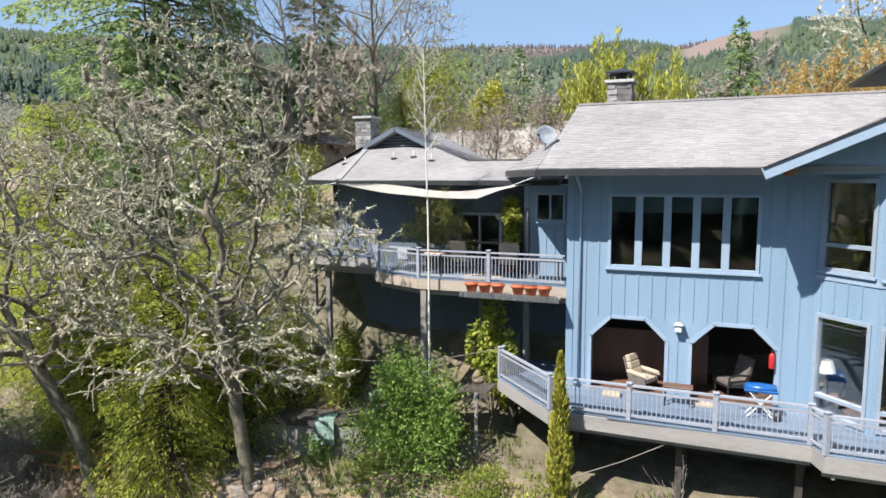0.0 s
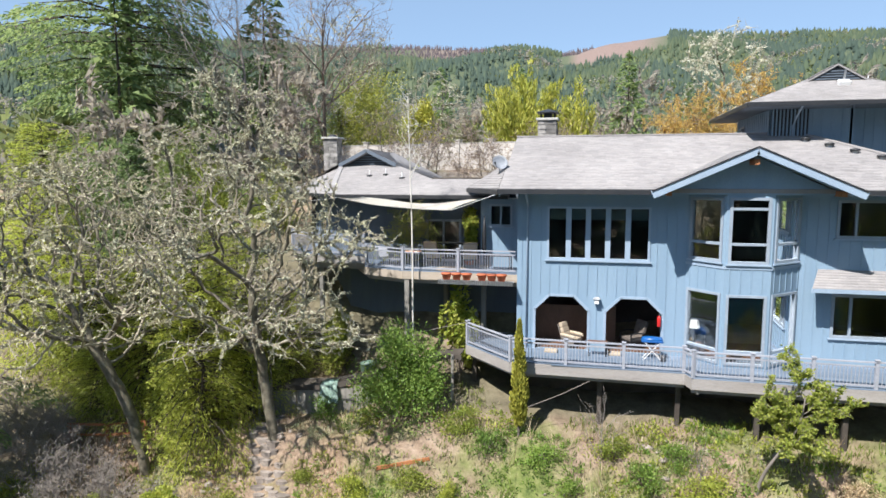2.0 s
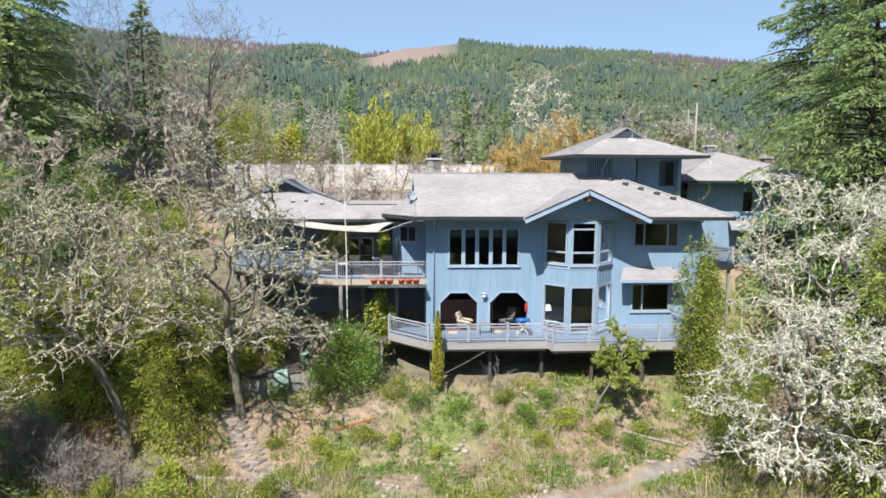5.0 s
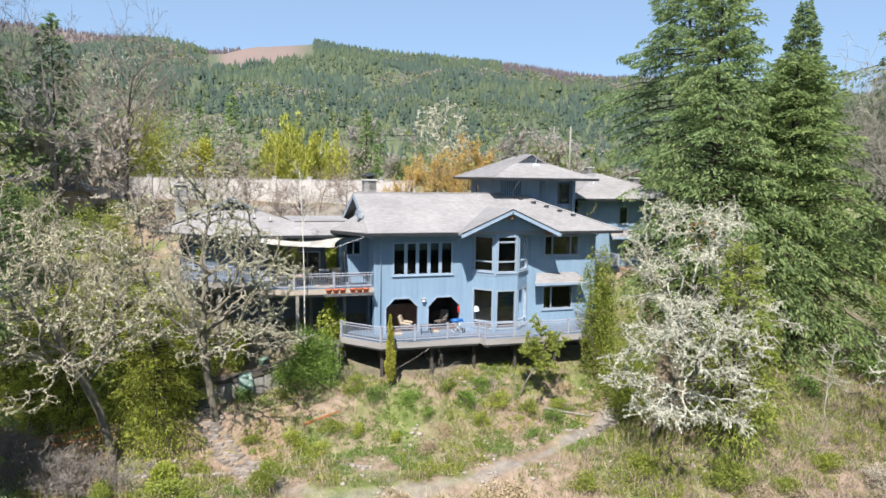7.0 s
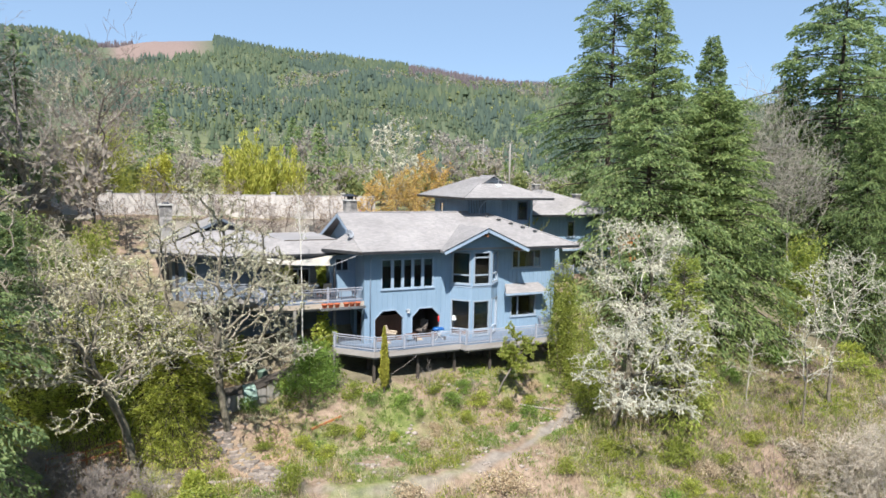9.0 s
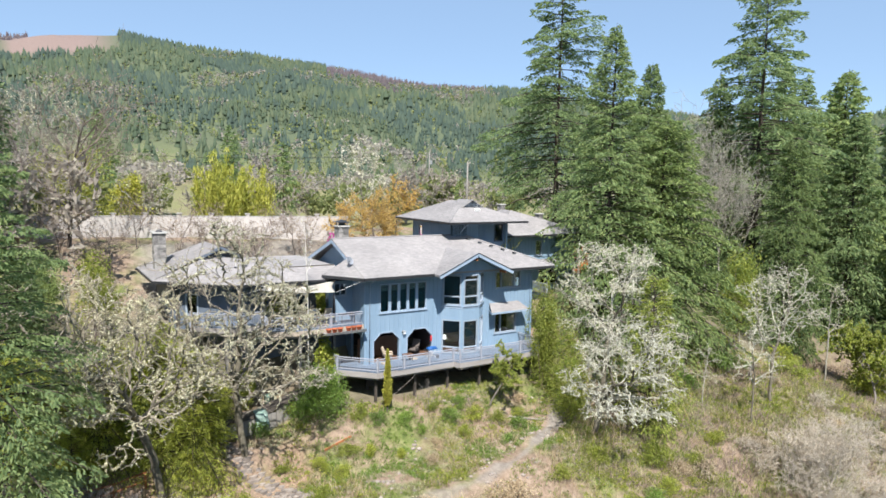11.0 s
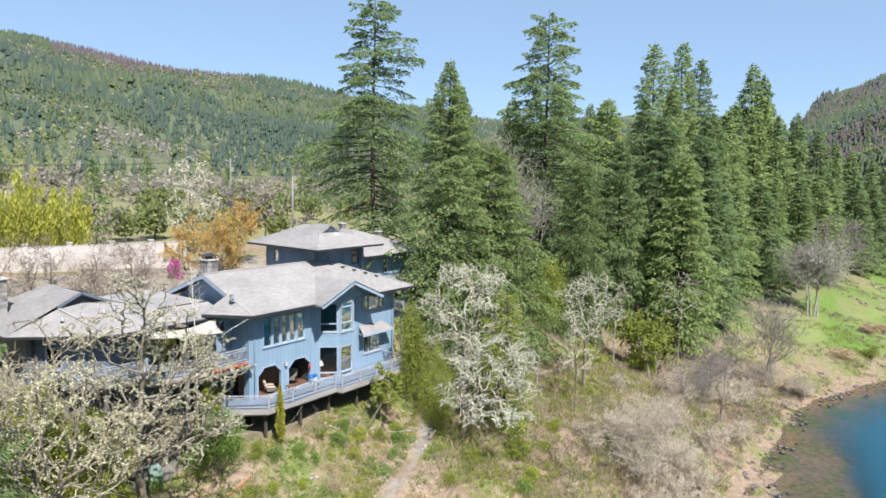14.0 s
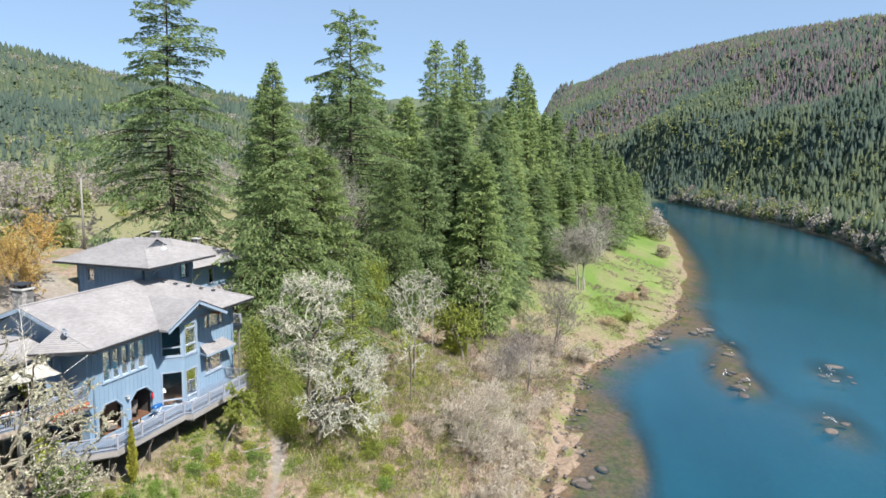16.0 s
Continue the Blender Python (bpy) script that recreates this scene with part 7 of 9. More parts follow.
v = thing("roof_box", "small pale vent box on the tower roof", "vent")
v.location = (10.2, 26.4, 11.42)
v.rotation_euler = (radians(22), 0, 0)
bm = fresh()
box(bm, -0.25, 0.25, -0.18, 0.18, -0.1, 0.14)
part("box", soften(bm, 0.02), WHITEPAINT, v)
bm = fresh()
tube(bm, [(0.05, 0.25, -0.1), (0.05, 0.25, 0.55)], 0.04, 8)
part("flue", bm, GALV, v)

dish = thing("satellite_dish", "pale grey satellite dish on a bent arm", "satellite dish")
dish.location = (-5.15, 21.9, 7.25)
dish.scale = (0.74, 0.74, 0.7)
bm = fresh()
nr, na2 = 5, 20
rings = [[bm.verts.new((math.cos(a * math.tau / na2) * 0.48 * r / nr, 0.14 * (r / nr) ** 2, math.sin(a * math.tau / na2) * 0.48 * r / nr)) for a in range(na2)] for r in range(1, nr + 1)]
c = bm.verts.new((0, 0, 0))
for a in range(na2):
    bm.faces.new((c, rings[0][a], rings[0][(a + 1) % na2]))
    for r in range(nr - 1):
        bm.faces.new((rings[r][a], rings[r + 1][a], rings[r + 1][(a + 1) % na2], rings[r][(a + 1) % na2]))
bmesh.ops.solidify(bm, geom=bm.faces[:], thickness=0.02)
d = smooth(part("reflector", bm, DISHGREY, dish))
d.matrix_basis = pose(0, 0, 0.75, 25, 0, 205)
bm = fresh()
tube(bm, [(0, 0, -0.4), (0, 0, 0.35), (0, 0.1, 0.72)], 0.03, 8)
part("mast", bm, GALV, dish)
bm = fresh()
tube(bm, [(0.02, 0.1, 0.35), (-0.15, -0.35, 0.5), (-0.2, -0.45, 0.72)], 0.018, 6)
box(bm, -0.26, -0.16, -0.52, -0.42, 0.7, 0.82)
part("feed_arm", bm, BLACKIRON, dish)

lamp = thing("wall_lamp", "square outdoor wall lamp between the arches", "lamp")
lamp.location = (-0.69, F, 1.8)
bm = fresh()
box(bm, -0.09, 0.09, -0.04, 0.0, -0.12, 0.12)
part("backplate", bm, DARKMETAL, lamp)
bm = fresh()
box(bm, -0.1, 0.1, -0.26, -0.05, -0.16, 0.06)
part("glass", soften(bm, 0.02), WHITEPAINT, lamp)
bm = fresh()
v = [bm.verts.new((sx * 0.16, -0.15 + sy * 0.16, 0.06)) for sx, sy in ((-1, -1), (1, -1), (1, 1), (-1, 1))]
w = [bm.verts.new((sx * 0.06, -0.15 + sy * 0.06, 0.15)) for sx, sy in ((-1, -1), (1, -1), (1, 1), (-1, 1))]
bm.faces.new(v[::-1])
bm.faces.new(w)
for i in range(4):
    bm.faces.new((v[i], v[(i + 1) % 4], w[(i + 1) % 4], w[i]))
part("hood", bm, GALV, lamp)

ext = thing("fire_extinguisher", "small red fire extinguisher hung on the arch jamb", "extinguisher")
ext.location = (1.93, F - 0.11, 0.75)
bm = fresh()
tube(bm, [(0, 0, 0), (0, 0, 0.03), (0, 0, 0.4), (0, 0, 0.48)], [0.07, 0.08, 0.08, 0.03], 12)
smooth(part("cylinder", bm, REDPAINT, ext))
bm = fresh()
box(bm, -0.03, 0.06, -0.03, 0.03, 0.48, 0.56)
part("valve", bm, BLACKIRON, ext)

# ---- furniture and pots ----
def sail_shade():
    s = thing("shade_sail", "cream canvas shade sail slung over the terrace", "shade sail")
    P = [Vector((-12.6, 20.7, 6.2)), Vector((-7.0, 20.1, 5.7)), Vector((-5.7, 23.0, 6.15)), Vector((-12.1, 22.9, 6.15))]
    bm = fresh()
    n = 14
    g = []
    for i in range(n + 1):
        row = []
        for j in range(n + 1):
            a, b = i / n, j / n
            bb = b + (0.5 - b) * 0.26 * 4 * a * (1 - a)
            aa = a + (0.5 - a) * 0.12 * 4 * b * (1 - b)
            p = P[0].lerp(P[1], aa).lerp(P[3].lerp(P[2], aa), bb)
            p.z -= 0.34 * 4 * a * (1 - a) * (0.6 + 0.4 * 4 * b * (1 - b)) + 0.05 * math.sin(a * 9) * math.sin(b * 5)
            row.append(bm.verts.new(p))
        g.append(row)
    for i in range(n):
        for j in range(n):
            bm.faces.new((g[i][j], g[i + 1][j], g[i + 1][j + 1], g[i][j + 1]))
    bmesh.ops.solidify(bm, geom=bm.faces[:], thickness=0.008)
    smooth(part("canvas", bm, CANVAS, s))
    for p, q in ((P[0], (-14.2, 20.2, 6.0)), (P[1], (-4.9, 20.0, 6.45)), (P[2], (-4.3, 23.3, 6.1)), (P[3], (-13.2, 23.3, 6.1))):
        bm = fresh()
        tube(bm, [p, q], 0.012, 6)
        part("rope", bm, WHITEPAINT, s)


sail_shade()

shelf = thing("plant_shelf", "galvanised metal shelf hung under the terrace rail", "shelf")
bm = fresh()
box(bm, -7.7, -4.3, 20.45, 20.95, 2.46, 2.5)
part("tray", bm, GALV, shelf)
bm = fresh()
ribs = 68
for k in range(ribs + 1):
    x = -7.7 + 3.4 * k / ribs
    y = 20.43 + (0.012 if k % 2 else -0.012)
    for z in (2.36, 2.56):
        bm.verts.new((x, y, z))
bm.verts.ensure_lookup_table()
for k in range(ribs):
    bm.faces.new([bm.verts[m] for m in (2 * k, 2 * k + 2, 2 * k + 3, 2 * k + 1)])
bmesh.ops.solidify(bm, geom=bm.faces[:], thickness=0.006)
part("lip", bm, GALV, shelf, "corrugated metal lip")
for x in (-7.5, -6.0, -4.5):
    bm = fresh()
    beam(bm, (x, 20.5, 2.42), (x, 21.15, 2.42), 0.05, 0.06)
    part("bracket", bm, GALV, shelf)


def pot(at, size=1.0):
    p = thing("flower_pot", "terracotta flower pot on the metal shelf", "pot", "terracotta pots in a row")
    bm = fresh()
    tube(bm, [(0, 0, 0), (0, 0, 0.2), (0, 0, 0.2), (0, 0, 0.26), (0, 0, 0.26), (0, 0, 0.2)], [0.11, 0.16, 0.185, 0.19, 0.165, 0.15], 14)
    smooth(part("body", bm, TERRACOTTA, p))
    bm = fresh()
    tube(bm, [(0, 0, 0.2), (0, 0, 0.225)], 0.15, 12)
    part("soil", bm, OLDWOOD, p)
    p.matrix_basis = Matrix.Translation(at) @ Matrix.Scale(size, 4)
    return p


pot0 = pot((-7.35, 20.68, 2.5), 1.3)
for x in (-6.88, -6.42, -5.72, -5.28, -4.84):
    copy_thing(pot0, pose(x, 20.68, 2.5, 0, 0, x * 40)).scale = (1.3, 1.3, 1.3)


def lounge_chair(name, at, turn, seat_mat, frame_mat, label, group=""):
    """Low armchair: legs, seat, raked back, two arms."""
    c = thing(name, label, "chair", group)
    bm = fresh()
    box(bm, -0.29, 0.29, -0.3, 0.3, 0.34, 0.46)
    part("seat", soften(bm, 0.035, 2), seat_mat, c)
    bm = fresh()
    box(bm, -0.29, 0.29, -0.06, 0.06, 0.0, 0.66)
    b = part("backrest", soften(bm, 0.035, 2), seat_mat, c)
    b.matrix_basis = pose(0, 0.3, 0.42, -16, 0, 0)
    for s in (-1, 1):
        bm = fresh()
        tube(bm, [(s * 0.34, -0.3, 0.3), (s * 0.34, -0.28, 0.6), (s * 0.34, 0.0, 0.64), (s * 0.34, 0.36, 0.6)], 0.03, 6)
        part("arm", bm, frame_mat, c)
        for y in (-0.28, 0.3):
            bm = fresh()
            tube(bm, [(s * 0.29, y, 0.0), (s * 0.31, y, 0.36)], 0.022, 6)
            part("leg", bm, frame_mat, c)
    bm = fresh()
    box(bm, -0.32, 0.32, -0.31, 0.31, 0.29, 0.335)
    part("seat_frame", bm, frame_mat, c)
    c.matrix_basis = Matrix.Translation(at) @ Matrix.Rotation(turn, 4, "Z") @ Matrix.Scale(1.15, 4)
    return c


def recliner(at, turn):
    """A padded armchair: thick seat, tufted back, rolled arms, swivel foot."""
    c = thing("armchair", "tan padded recliner armchair under the arch", "chair")
    bm = fresh()
    box(bm, -0.31, 0.31, -0.36, 0.3, 0.3, 0.5)
    part("seat_cushion", soften(bm, 0.07, 3), TAN, c)
    for k in range(3):
        bm = fresh()
        box(bm, -0.33 + 0.02 * k, 0.33 - 0.02 * k, -0.1, 0.1, 0.0, 0.27)
        part("back_cushion", soften(bm, 0.08, 3), TAN, c).matrix_basis = pose(0, 0.3 + 0.085 * k, 0.46 + 0.25 * k, -18, 0, 0)
    bm = fresh()
    box(bm, -0.32, 0.32, -0.03, 0.03, 0.0, 0.8)
    part("back_frame", soften(bm, 0.02), WICKER, c).matrix_basis = pose(0, 0.42, 0.36, -18, 0, 0)
    for q in (-1, 1):
        bm = fresh()
        tube(bm, [(q * 0.4, -0.42, 0.52), (q * 0.4, -0.38, 0.6), (q * 0.4, 0.1, 0.64), (q * 0.4, 0.42, 0.66)], [0.05, 0.085, 0.085, 0.07], 8)
        part("arm", bm, TAN, c)
        bm = fresh()
        box(bm, q * 0.4 - 0.04, q * 0.4 + 0.04, -0.36, 0.36, 0.2, 0.56)
        part("side_panel", soften(bm, 0.02), WICKER, c)
    bm = fresh()
    tube(bm, [(0, 0, 0), (0, 0, 0.05), (0, 0, 0.08), (0, 0, 0.32)], [0.34, 0.34, 0.08, 0.08], 16)
    part("swivel_foot", bm, BLACKIRON, c)
    c.matrix_basis = Matrix.Translation(at) @ Matrix.Rotation(turn, 4, "Z") @ Matrix.Scale(0.88, 4)
    return c


recliner((-1.75, 21.7, DZ), 1.1)
lounge_chair("wicker_chair", (0.9, 22.1, DZ), -1.0, WICKER, BLACKIRON, "dark wicker chair turned sideways under the arch")
for i, (x, y, r) in enumerate([(-8.5, 23.2, 2.9), (-6.75, 23.1, 3.4)]):
    lounge_chair("patio_chair", (x, y, UZ), r, TAN, BLACKIRON, "tan sling patio chair on the terrace", "patio chairs")


def table(name, at, sx, sy, h, top_mat, leg_mat, label):
    t = thing(name, label, "table")
    t.location = at
    bm = fresh()
    box(bm, -sx / 2, sx / 2, -sy / 2, sy / 2, h - 0.05, h)
    part("tabletop", soften(bm, 0.012), top_mat, t)
    for a in (-1, 1):
        for b in (-1, 1):
            bm = fresh()
            beam(bm, (a * (sx / 2 - 0.06), b * (sy / 2 - 0.06), 0), (a * (sx / 2 - 0.06), b * (sy / 2 - 0.06), h - 0.05), 0.045, 0.045)
            part("leg", bm, leg_mat, t)
    return t


table("side_table", (-0.62, 20.45, DZ), 0.85, 0.45, 0.62, INTERIORWOOD, BLACKIRON, "brown wooden side table on black legs")
table("bar_table", (-7.5, 24.05, UZ), 2.1, 0.6, 1.05, BLACKIRON, BLACKIRON, "long black metal bar table on the terrace")
table("dining_table", (-5.2, 22.3, UZ), 1.2, 0.8, 0.72, BLACKIRON, BLACKIRON, "black metal dining table on the terrace")
rug = thing("round_rug", "round tan rug lying on the terrace boards", "rug")
rug.location = (-7.5, 22.15, UZ)
bm = fresh()
tube(bm, [(0, 0, 0.004), (0, 0, 0.02)], 0.75, 28)
part("pile", bm, TAN, rug)
bm = fresh()
tube(bm, [(0, 0, 0.02), (0, 0, 0.024)], 0.4, 28)
part("centre", bm, WICKER, rug, "brown centre of the rug")
striped = thing("round_table", "small round table with a red and white striped top", "table")
striped.location = (-9.35, 22.25, UZ)
for k in range(12):
    a0, a1 = k * math.tau / 12, (k + 1) * math.tau / 12
    bm = fresh()
    prism(bm, [(0, 0, 0.74), (math.cos(a0) * 0.4, math.sin(a0) * 0.4, 0.74), (math.cos((a0 + a1) / 2) * 0.41, math.sin((a0 + a1) / 2) * 0.41, 0.74), (math.cos(a1) * 0.4, math.sin(a1) * 0.4, 0.74)], (0, 0, 0.05))
    part("stripe", bm, TERRACOTTA if k % 2 else CANVAS, striped)
bm = fresh()
tube(bm, [(0, 0, 0), (0, 0, 0.03), (0, 0, 0.05), (0, 0, 0.74)], [0.22, 0.22, 0.035, 0.035], 14)
part("pedestal", bm, DARKMETAL, striped)
for x, y in ((-11.0, 22.75), (-10.45, 22.5)):
    lg = thing("sun_lounger", "low pale sun lounger on the terrace", "lounger", "sun loungers")
    lg.matrix_basis = Matrix.Translation((x, y + 0.35, UZ)) @ Matrix.Rotation(0.5, 4, "Z")
    bm = fresh()
    box(bm, -0.26, 0.26, -0.45, 0.45, 0.28, 0.34)
    part("bed", soften(bm, 0.02, 2), RAIL, lg)
    bm = fresh()
    box(bm, -0.26, 0.26, -0.03, 0.03, 0.0, 0.6)
    part("backrest", soften(bm, 0.02, 2), RAIL, lg).matrix_basis = pose(0, 0.45, 0.3, -40, 0, 0)
    for a in (-0.22, 0.22):
        for b in (-0.4, 0.4):
            bm = fresh()
            tube(bm, [(a, b, 0), (a, b, 0.3)], 0.018, 6)
            part("leg", bm, BLACKIRON, lg)

grill = thing("portable_grill", "bright blue portable grill on a folding white stand", "grill")
grill.location = (1.62, 20.35, DZ)
bm = fresh()
tube(bm, [(-0.42, 0, 0.86), (-0.40, 0, 0.86), (0.0, 0, 0.86), (0.40, 0, 0.86), (0.42, 0, 0.86)], [0.1, 0.2, 0.24, 0.2, 0.1], 12)
for v in bm.verts:
    v.co.z = 0.86 + (v.co.z - 0.86) * 0.55
smooth(part("lid", bm, BLUEPLASTIC, grill))
bm = fresh()
box(bm, -0.44, 0.44, -0.24, 0.24, 0.76, 0.84)
part("tray", soften(bm, 0.02), BLUEPLASTIC, grill)
for s in (-1, 1):
    for y in (-0.2, 0.2):
        bm = fresh()
        tube(bm, [(s * 0.36, y, 0.0), (-s * 0.3, y, 0.76)], 0.022, 6)
        part("leg", bm, WHITEPAINT, grill)
bm = fresh()
beam(bm, (-0.44, 0, 0.8), (-0.78, 0, 0.8), 0.05, 0.04)
part("handle", bm, BLACKIRON, grill)
pail = thing("pail", "small dark grill pail on the deck", "bucket")
pail.location = (2.05, 20.1, DZ)
bm = fresh()
tube(bm, [(0, 0, 0), (0, 0, 0.02), (0, 0, 0.26), (0, 0, 0.25)], [0.1, 0.11, 0.13, 0.11], 12)
smooth(part("body", bm, DARKMETAL, pail))
for x, y in ((-2.6, 20.6), (0.1, 20.7)):
    cush = thing("cushion", "tan folded cushion lying on the deck", "cushion", "cushions on the deck")
    cush.location = (x, y, DZ)
    bm = fresh()
    box(bm, -0.28, 0.28, -0.2, 0.2, 0, 0.12)
    part("cover", soften(bm, 0.045, 2), TAN, cush)

tl = thing("table_lamp", "table lamp with a white shade behind the bay window", "lamp")
tl.location = (3.35, 21.2, 0.25)
bm = fresh()
tube(bm, [(0, 0, -0.15), (0, 0, 0.0), (0, 0, 0.55)], [0.1, 0.06, 0.03], 10)
part("stem", bm, DARKMETAL, tl)
bm = fresh()
tube(bm, [(0, 0, 0.5), (0, 0, 0.85)], [0.26, 0.15], 14, caps=False)
part("shade", bm, WHITEPAINT, tl)
table("console_table", (3.4, 21.25, DZ), 0.6, 0.5, 0.62, INTERIORWOOD, INTERIORWOOD, "small wooden table inside the bay")

planter = shrub(75, "potted_tree", "leafy green tree in a pot on the terrace", (-6.9, 23.75, UZ + 0.35), (0.75, 0.6, 2.3), LIMELEAF, 1300, 0.17, 0.11, 10, 5, "tree")
bm = fresh()
tube(bm, [(0, 0, -0.35), (0, 0, -0.05), (0, 0, 0.02), (0, 0, 0.0)], [0.2, 0.27, 0.28, 0.24], 14)
part("pot", bm, TERRACOTTA, planter)
parasol = thing("parasol", "closed dark parasol standing on the terrace", "parasol")
parasol.location = (-6.0, 22.9, UZ)
bm = fresh()
tube(bm, [(0, 0, 0), (0, 0, 2.5)], 0.025, 8)
part("pole", bm, DARKMETAL, parasol)
bm = fresh()
tube(bm, [(0, 0, 0.7), (0, 0, 0.9), (0, 0, 1.8), (0, 0, 2.5)], [0.06, 0.11, 0.09, 0.03], 10)
smooth(part("canopy", bm, DARKMETAL, parasol))
bm = fresh()
tube(bm, [(0, 0, 0), (0, 0, 0.08)], 0.25, 14)
part("base", bm, CONCRETE, parasol)
bare_tree(76, "loose weeping shrub with yellow-green leaves on the terrace", (-9.6, 22.95, UZ), 3.9, 0.035, kids=(16, 8, 5), levels=3, first=0.25, spread=1.1, gnarl=0.4, lift=-0.12, droop=0.26, min_r=0.006, name="weeping_shrub", buds=LIMELEAF, per_metre=26, bud=(0.075, 0.03))

# ---- grounds ----
WALL_LINE = [(-62, 55.0), (-40, 53.0), (-25, 51.2), (-15.8, 50.1), (-9.6, 47.8), (4.6, 43.4)]
pw = thing("perimeter_wall", "whitewashed boundary wall with capped piers", "wall")
rng = random.Random(3)
for (ax, ay), (bx, by) in zip(WALL_LINE, WALL_LINE[1:]):
    L = math.hypot(bx - ax, by - ay)
    n = max(1, round(L / 3.6))
    for i in range(n):
        x0, y0 = ax + (bx - ax) * i / n, ay + (by - ay) * i / n
        x1, y1 = ax + (bx - ax) * (i + 1) / n, ay + (by - ay) * (i + 1) / n
        o, u, nn, l = along((x0, y0), (x1, y1))
        bm = fresh()
        obox(bm, o, u, nn, 0.2, l - 0.2, -0.1, 0.1, 6.2, 9.9)
        part("panel", bm, WHITEWALL, pw)
        bm = fresh()
        obox(bm, o, u, nn, 0.2, l - 0.2, -0.14, 0.14, 9.9, 9.96)
        part("coping", bm, CONCRETE, pw)
        bm = fresh()
        obox(bm, o, u, nn, -0.22, 0.2, -0.22, 0.22, 6.2, 10.15)
        pier = part("pier", bm, WHITEWALL, pw)
        bm = fresh()
        obox(bm, o, u, nn, -0.3, 0.28, -0.3, 0.3, 10.15, 10.25)
        part("cap", bm, CONCRETE, pier)
low = thing("retaining_wall", "low pale retaining wall by the drive", "wall")
for k in range(9):
    x0 = -17.0 + k * 1.6
    bm = fresh()
    box(bm, x0, x0 + 1.58, 37.6, 37.9, 3.6, 5.3)
    part("block", soften(bm, 0.02), WHITEWALL, low)


def utility_pole(x, y, top, gear, label):
    g = ground_z(x, y)
    p = thing("utility_pole", label, "utility pole", "utility poles")
    p.location = (x, y, g)
    h = top - g
    bm = fresh()
    tube(bm, [(0, 0, -0.4), (0, 0, h)], [0.16, 0.11], 10)
    smooth(part("pole", bm, GREYPOST, p))
    if gear:
        for z in (h - 0.5, h - 1.3):
            bm = fresh()
            beam(bm, (-1.1, 0, z), (1.1, 0, z), 0.1, 0.12)
            part("crossarm", bm, GREYPOST, p)
        bm = fresh()
        tube(bm, [(0.4, -0.1, h - 2.6), (0.4, -0.1, h - 1.7)], 0.26, 12)
        part("transformer", bm, GALV, p)
        for dx in (-1.0, 0.0, 1.0):
            bm = fresh()
            tube(bm, [(dx, 0, h - 0.44), (dx, 0, h - 0.26)], 0.05, 6)
            part("insulator", bm, WHITEPAINT, p)
    return p


utility_pole(27.3, 53.1, 17.0, False, "bare wooden utility pole behind the house")
utility_pole(43.8, 91.1, 20.2, True, "wooden utility pole with crossarms and a transformer")
for dz, dx in ((-0.3, -0.9), (-0.3, 0.9), (-1.2, 0.0)):
    w = thing("power_line", "thin sagging power line between poles", "cable", "power lines")
    bm = fresh()
    a, b = Vector((43.8 + dx, 91.1, 20.2 + dz)), Vector((-60 + dx, 120.0, 22.0 + dz))
    tube(bm, [a.lerp(b, k / 12) - Vector((0, 0, 3.0 * 4 * (k / 12) * (1 - k / 12))) for k in range(13)], 0.025, 4)
    part("wire", bm, BLACKIRON, w)

# low outbuilding beyond the drive
def outbuilding(x0, x1, y, ridge, eave, reach=3.2):
    """A low hip-roofed building; x0 to x1 is its ridge."""
    b = thing("outbuilding", "low tan outbuilding with a grey hipped roof", "building")
    g = min(ground_z(x0, y), ground_z(x1, y)) - 0.5
    wx0, wx1, wy0, wy1 = x0 - reach + 0.5, x1 + reach - 0.5, y - reach + 0.5, y + reach - 0.5
    for p in ((wx0, wx1, wy0, wy0 + 0.2), (wx0, wx1, wy1 - 0.2, wy1), (wx0, wx0 + 0.2, wy0 + 0.2, wy1 - 0.2), (wx1 - 0.2, wx1, wy0 + 0.2, wy1 - 0.2)):
        bm = fresh()
        box(bm, *p, g, eave + 0.1)
        part("wall", bm, TANFASCIA, b)
    A, B = (x0, y, ridge), (x1, y, ridge)
    c = [(x0 - reach, y - reach, eave), (x1 + reach, y - reach, eave), (x1 + reach, y + reach, eave), (x0 - reach, y + reach, eave)]
    for pts in ([c[0], c[1], B, A], [c[1], c[2], B], [c[2], c[3], A, B], [c[3], c[0], A]):
        bm = fresh()
        slab(bm, pts, 0.14)
        part("roof", bm, SHINGLE, b)
    return b


outbuilding(-32.3, -28.8, 44, 10.1, 8.8)

# stepping stones, garden rail, water tank, rope
steps = thing("stone_steps", "irregular flagstone steps climbing beside the oak", "steps")
rng = random.Random(9)
for k in range(26):
    t = k / 25
    x, y = -12.0 - 3.8 * t + 0.3 * math.sin(t * 6), 12.4 + 7.0 * t
    for s in (-0.45, 0.1, 0.6):
        px, py = x + s + rng.uniform(-0.12, 0.12), y + rng.uniform(-0.1, 0.1)
        r = rng.uniform(0.2, 0.36)
        z = ground_z(px, py)
        n = 7
        pts = [(px + math.cos(i * math.tau / n) * r * rng.uniform(0.75, 1.15), py + math.sin(i * math.tau / n) * r * 0.62 * rng.uniform(0.75, 1.15), z + 0.09) for i in range(n)]
        bm = fresh()
        slab(bm, pts, 0.3)
        part("stone", bm, PATHSTONE, steps)
edge = thing("rock_border", "row of rough stones edging the path", "rocks")
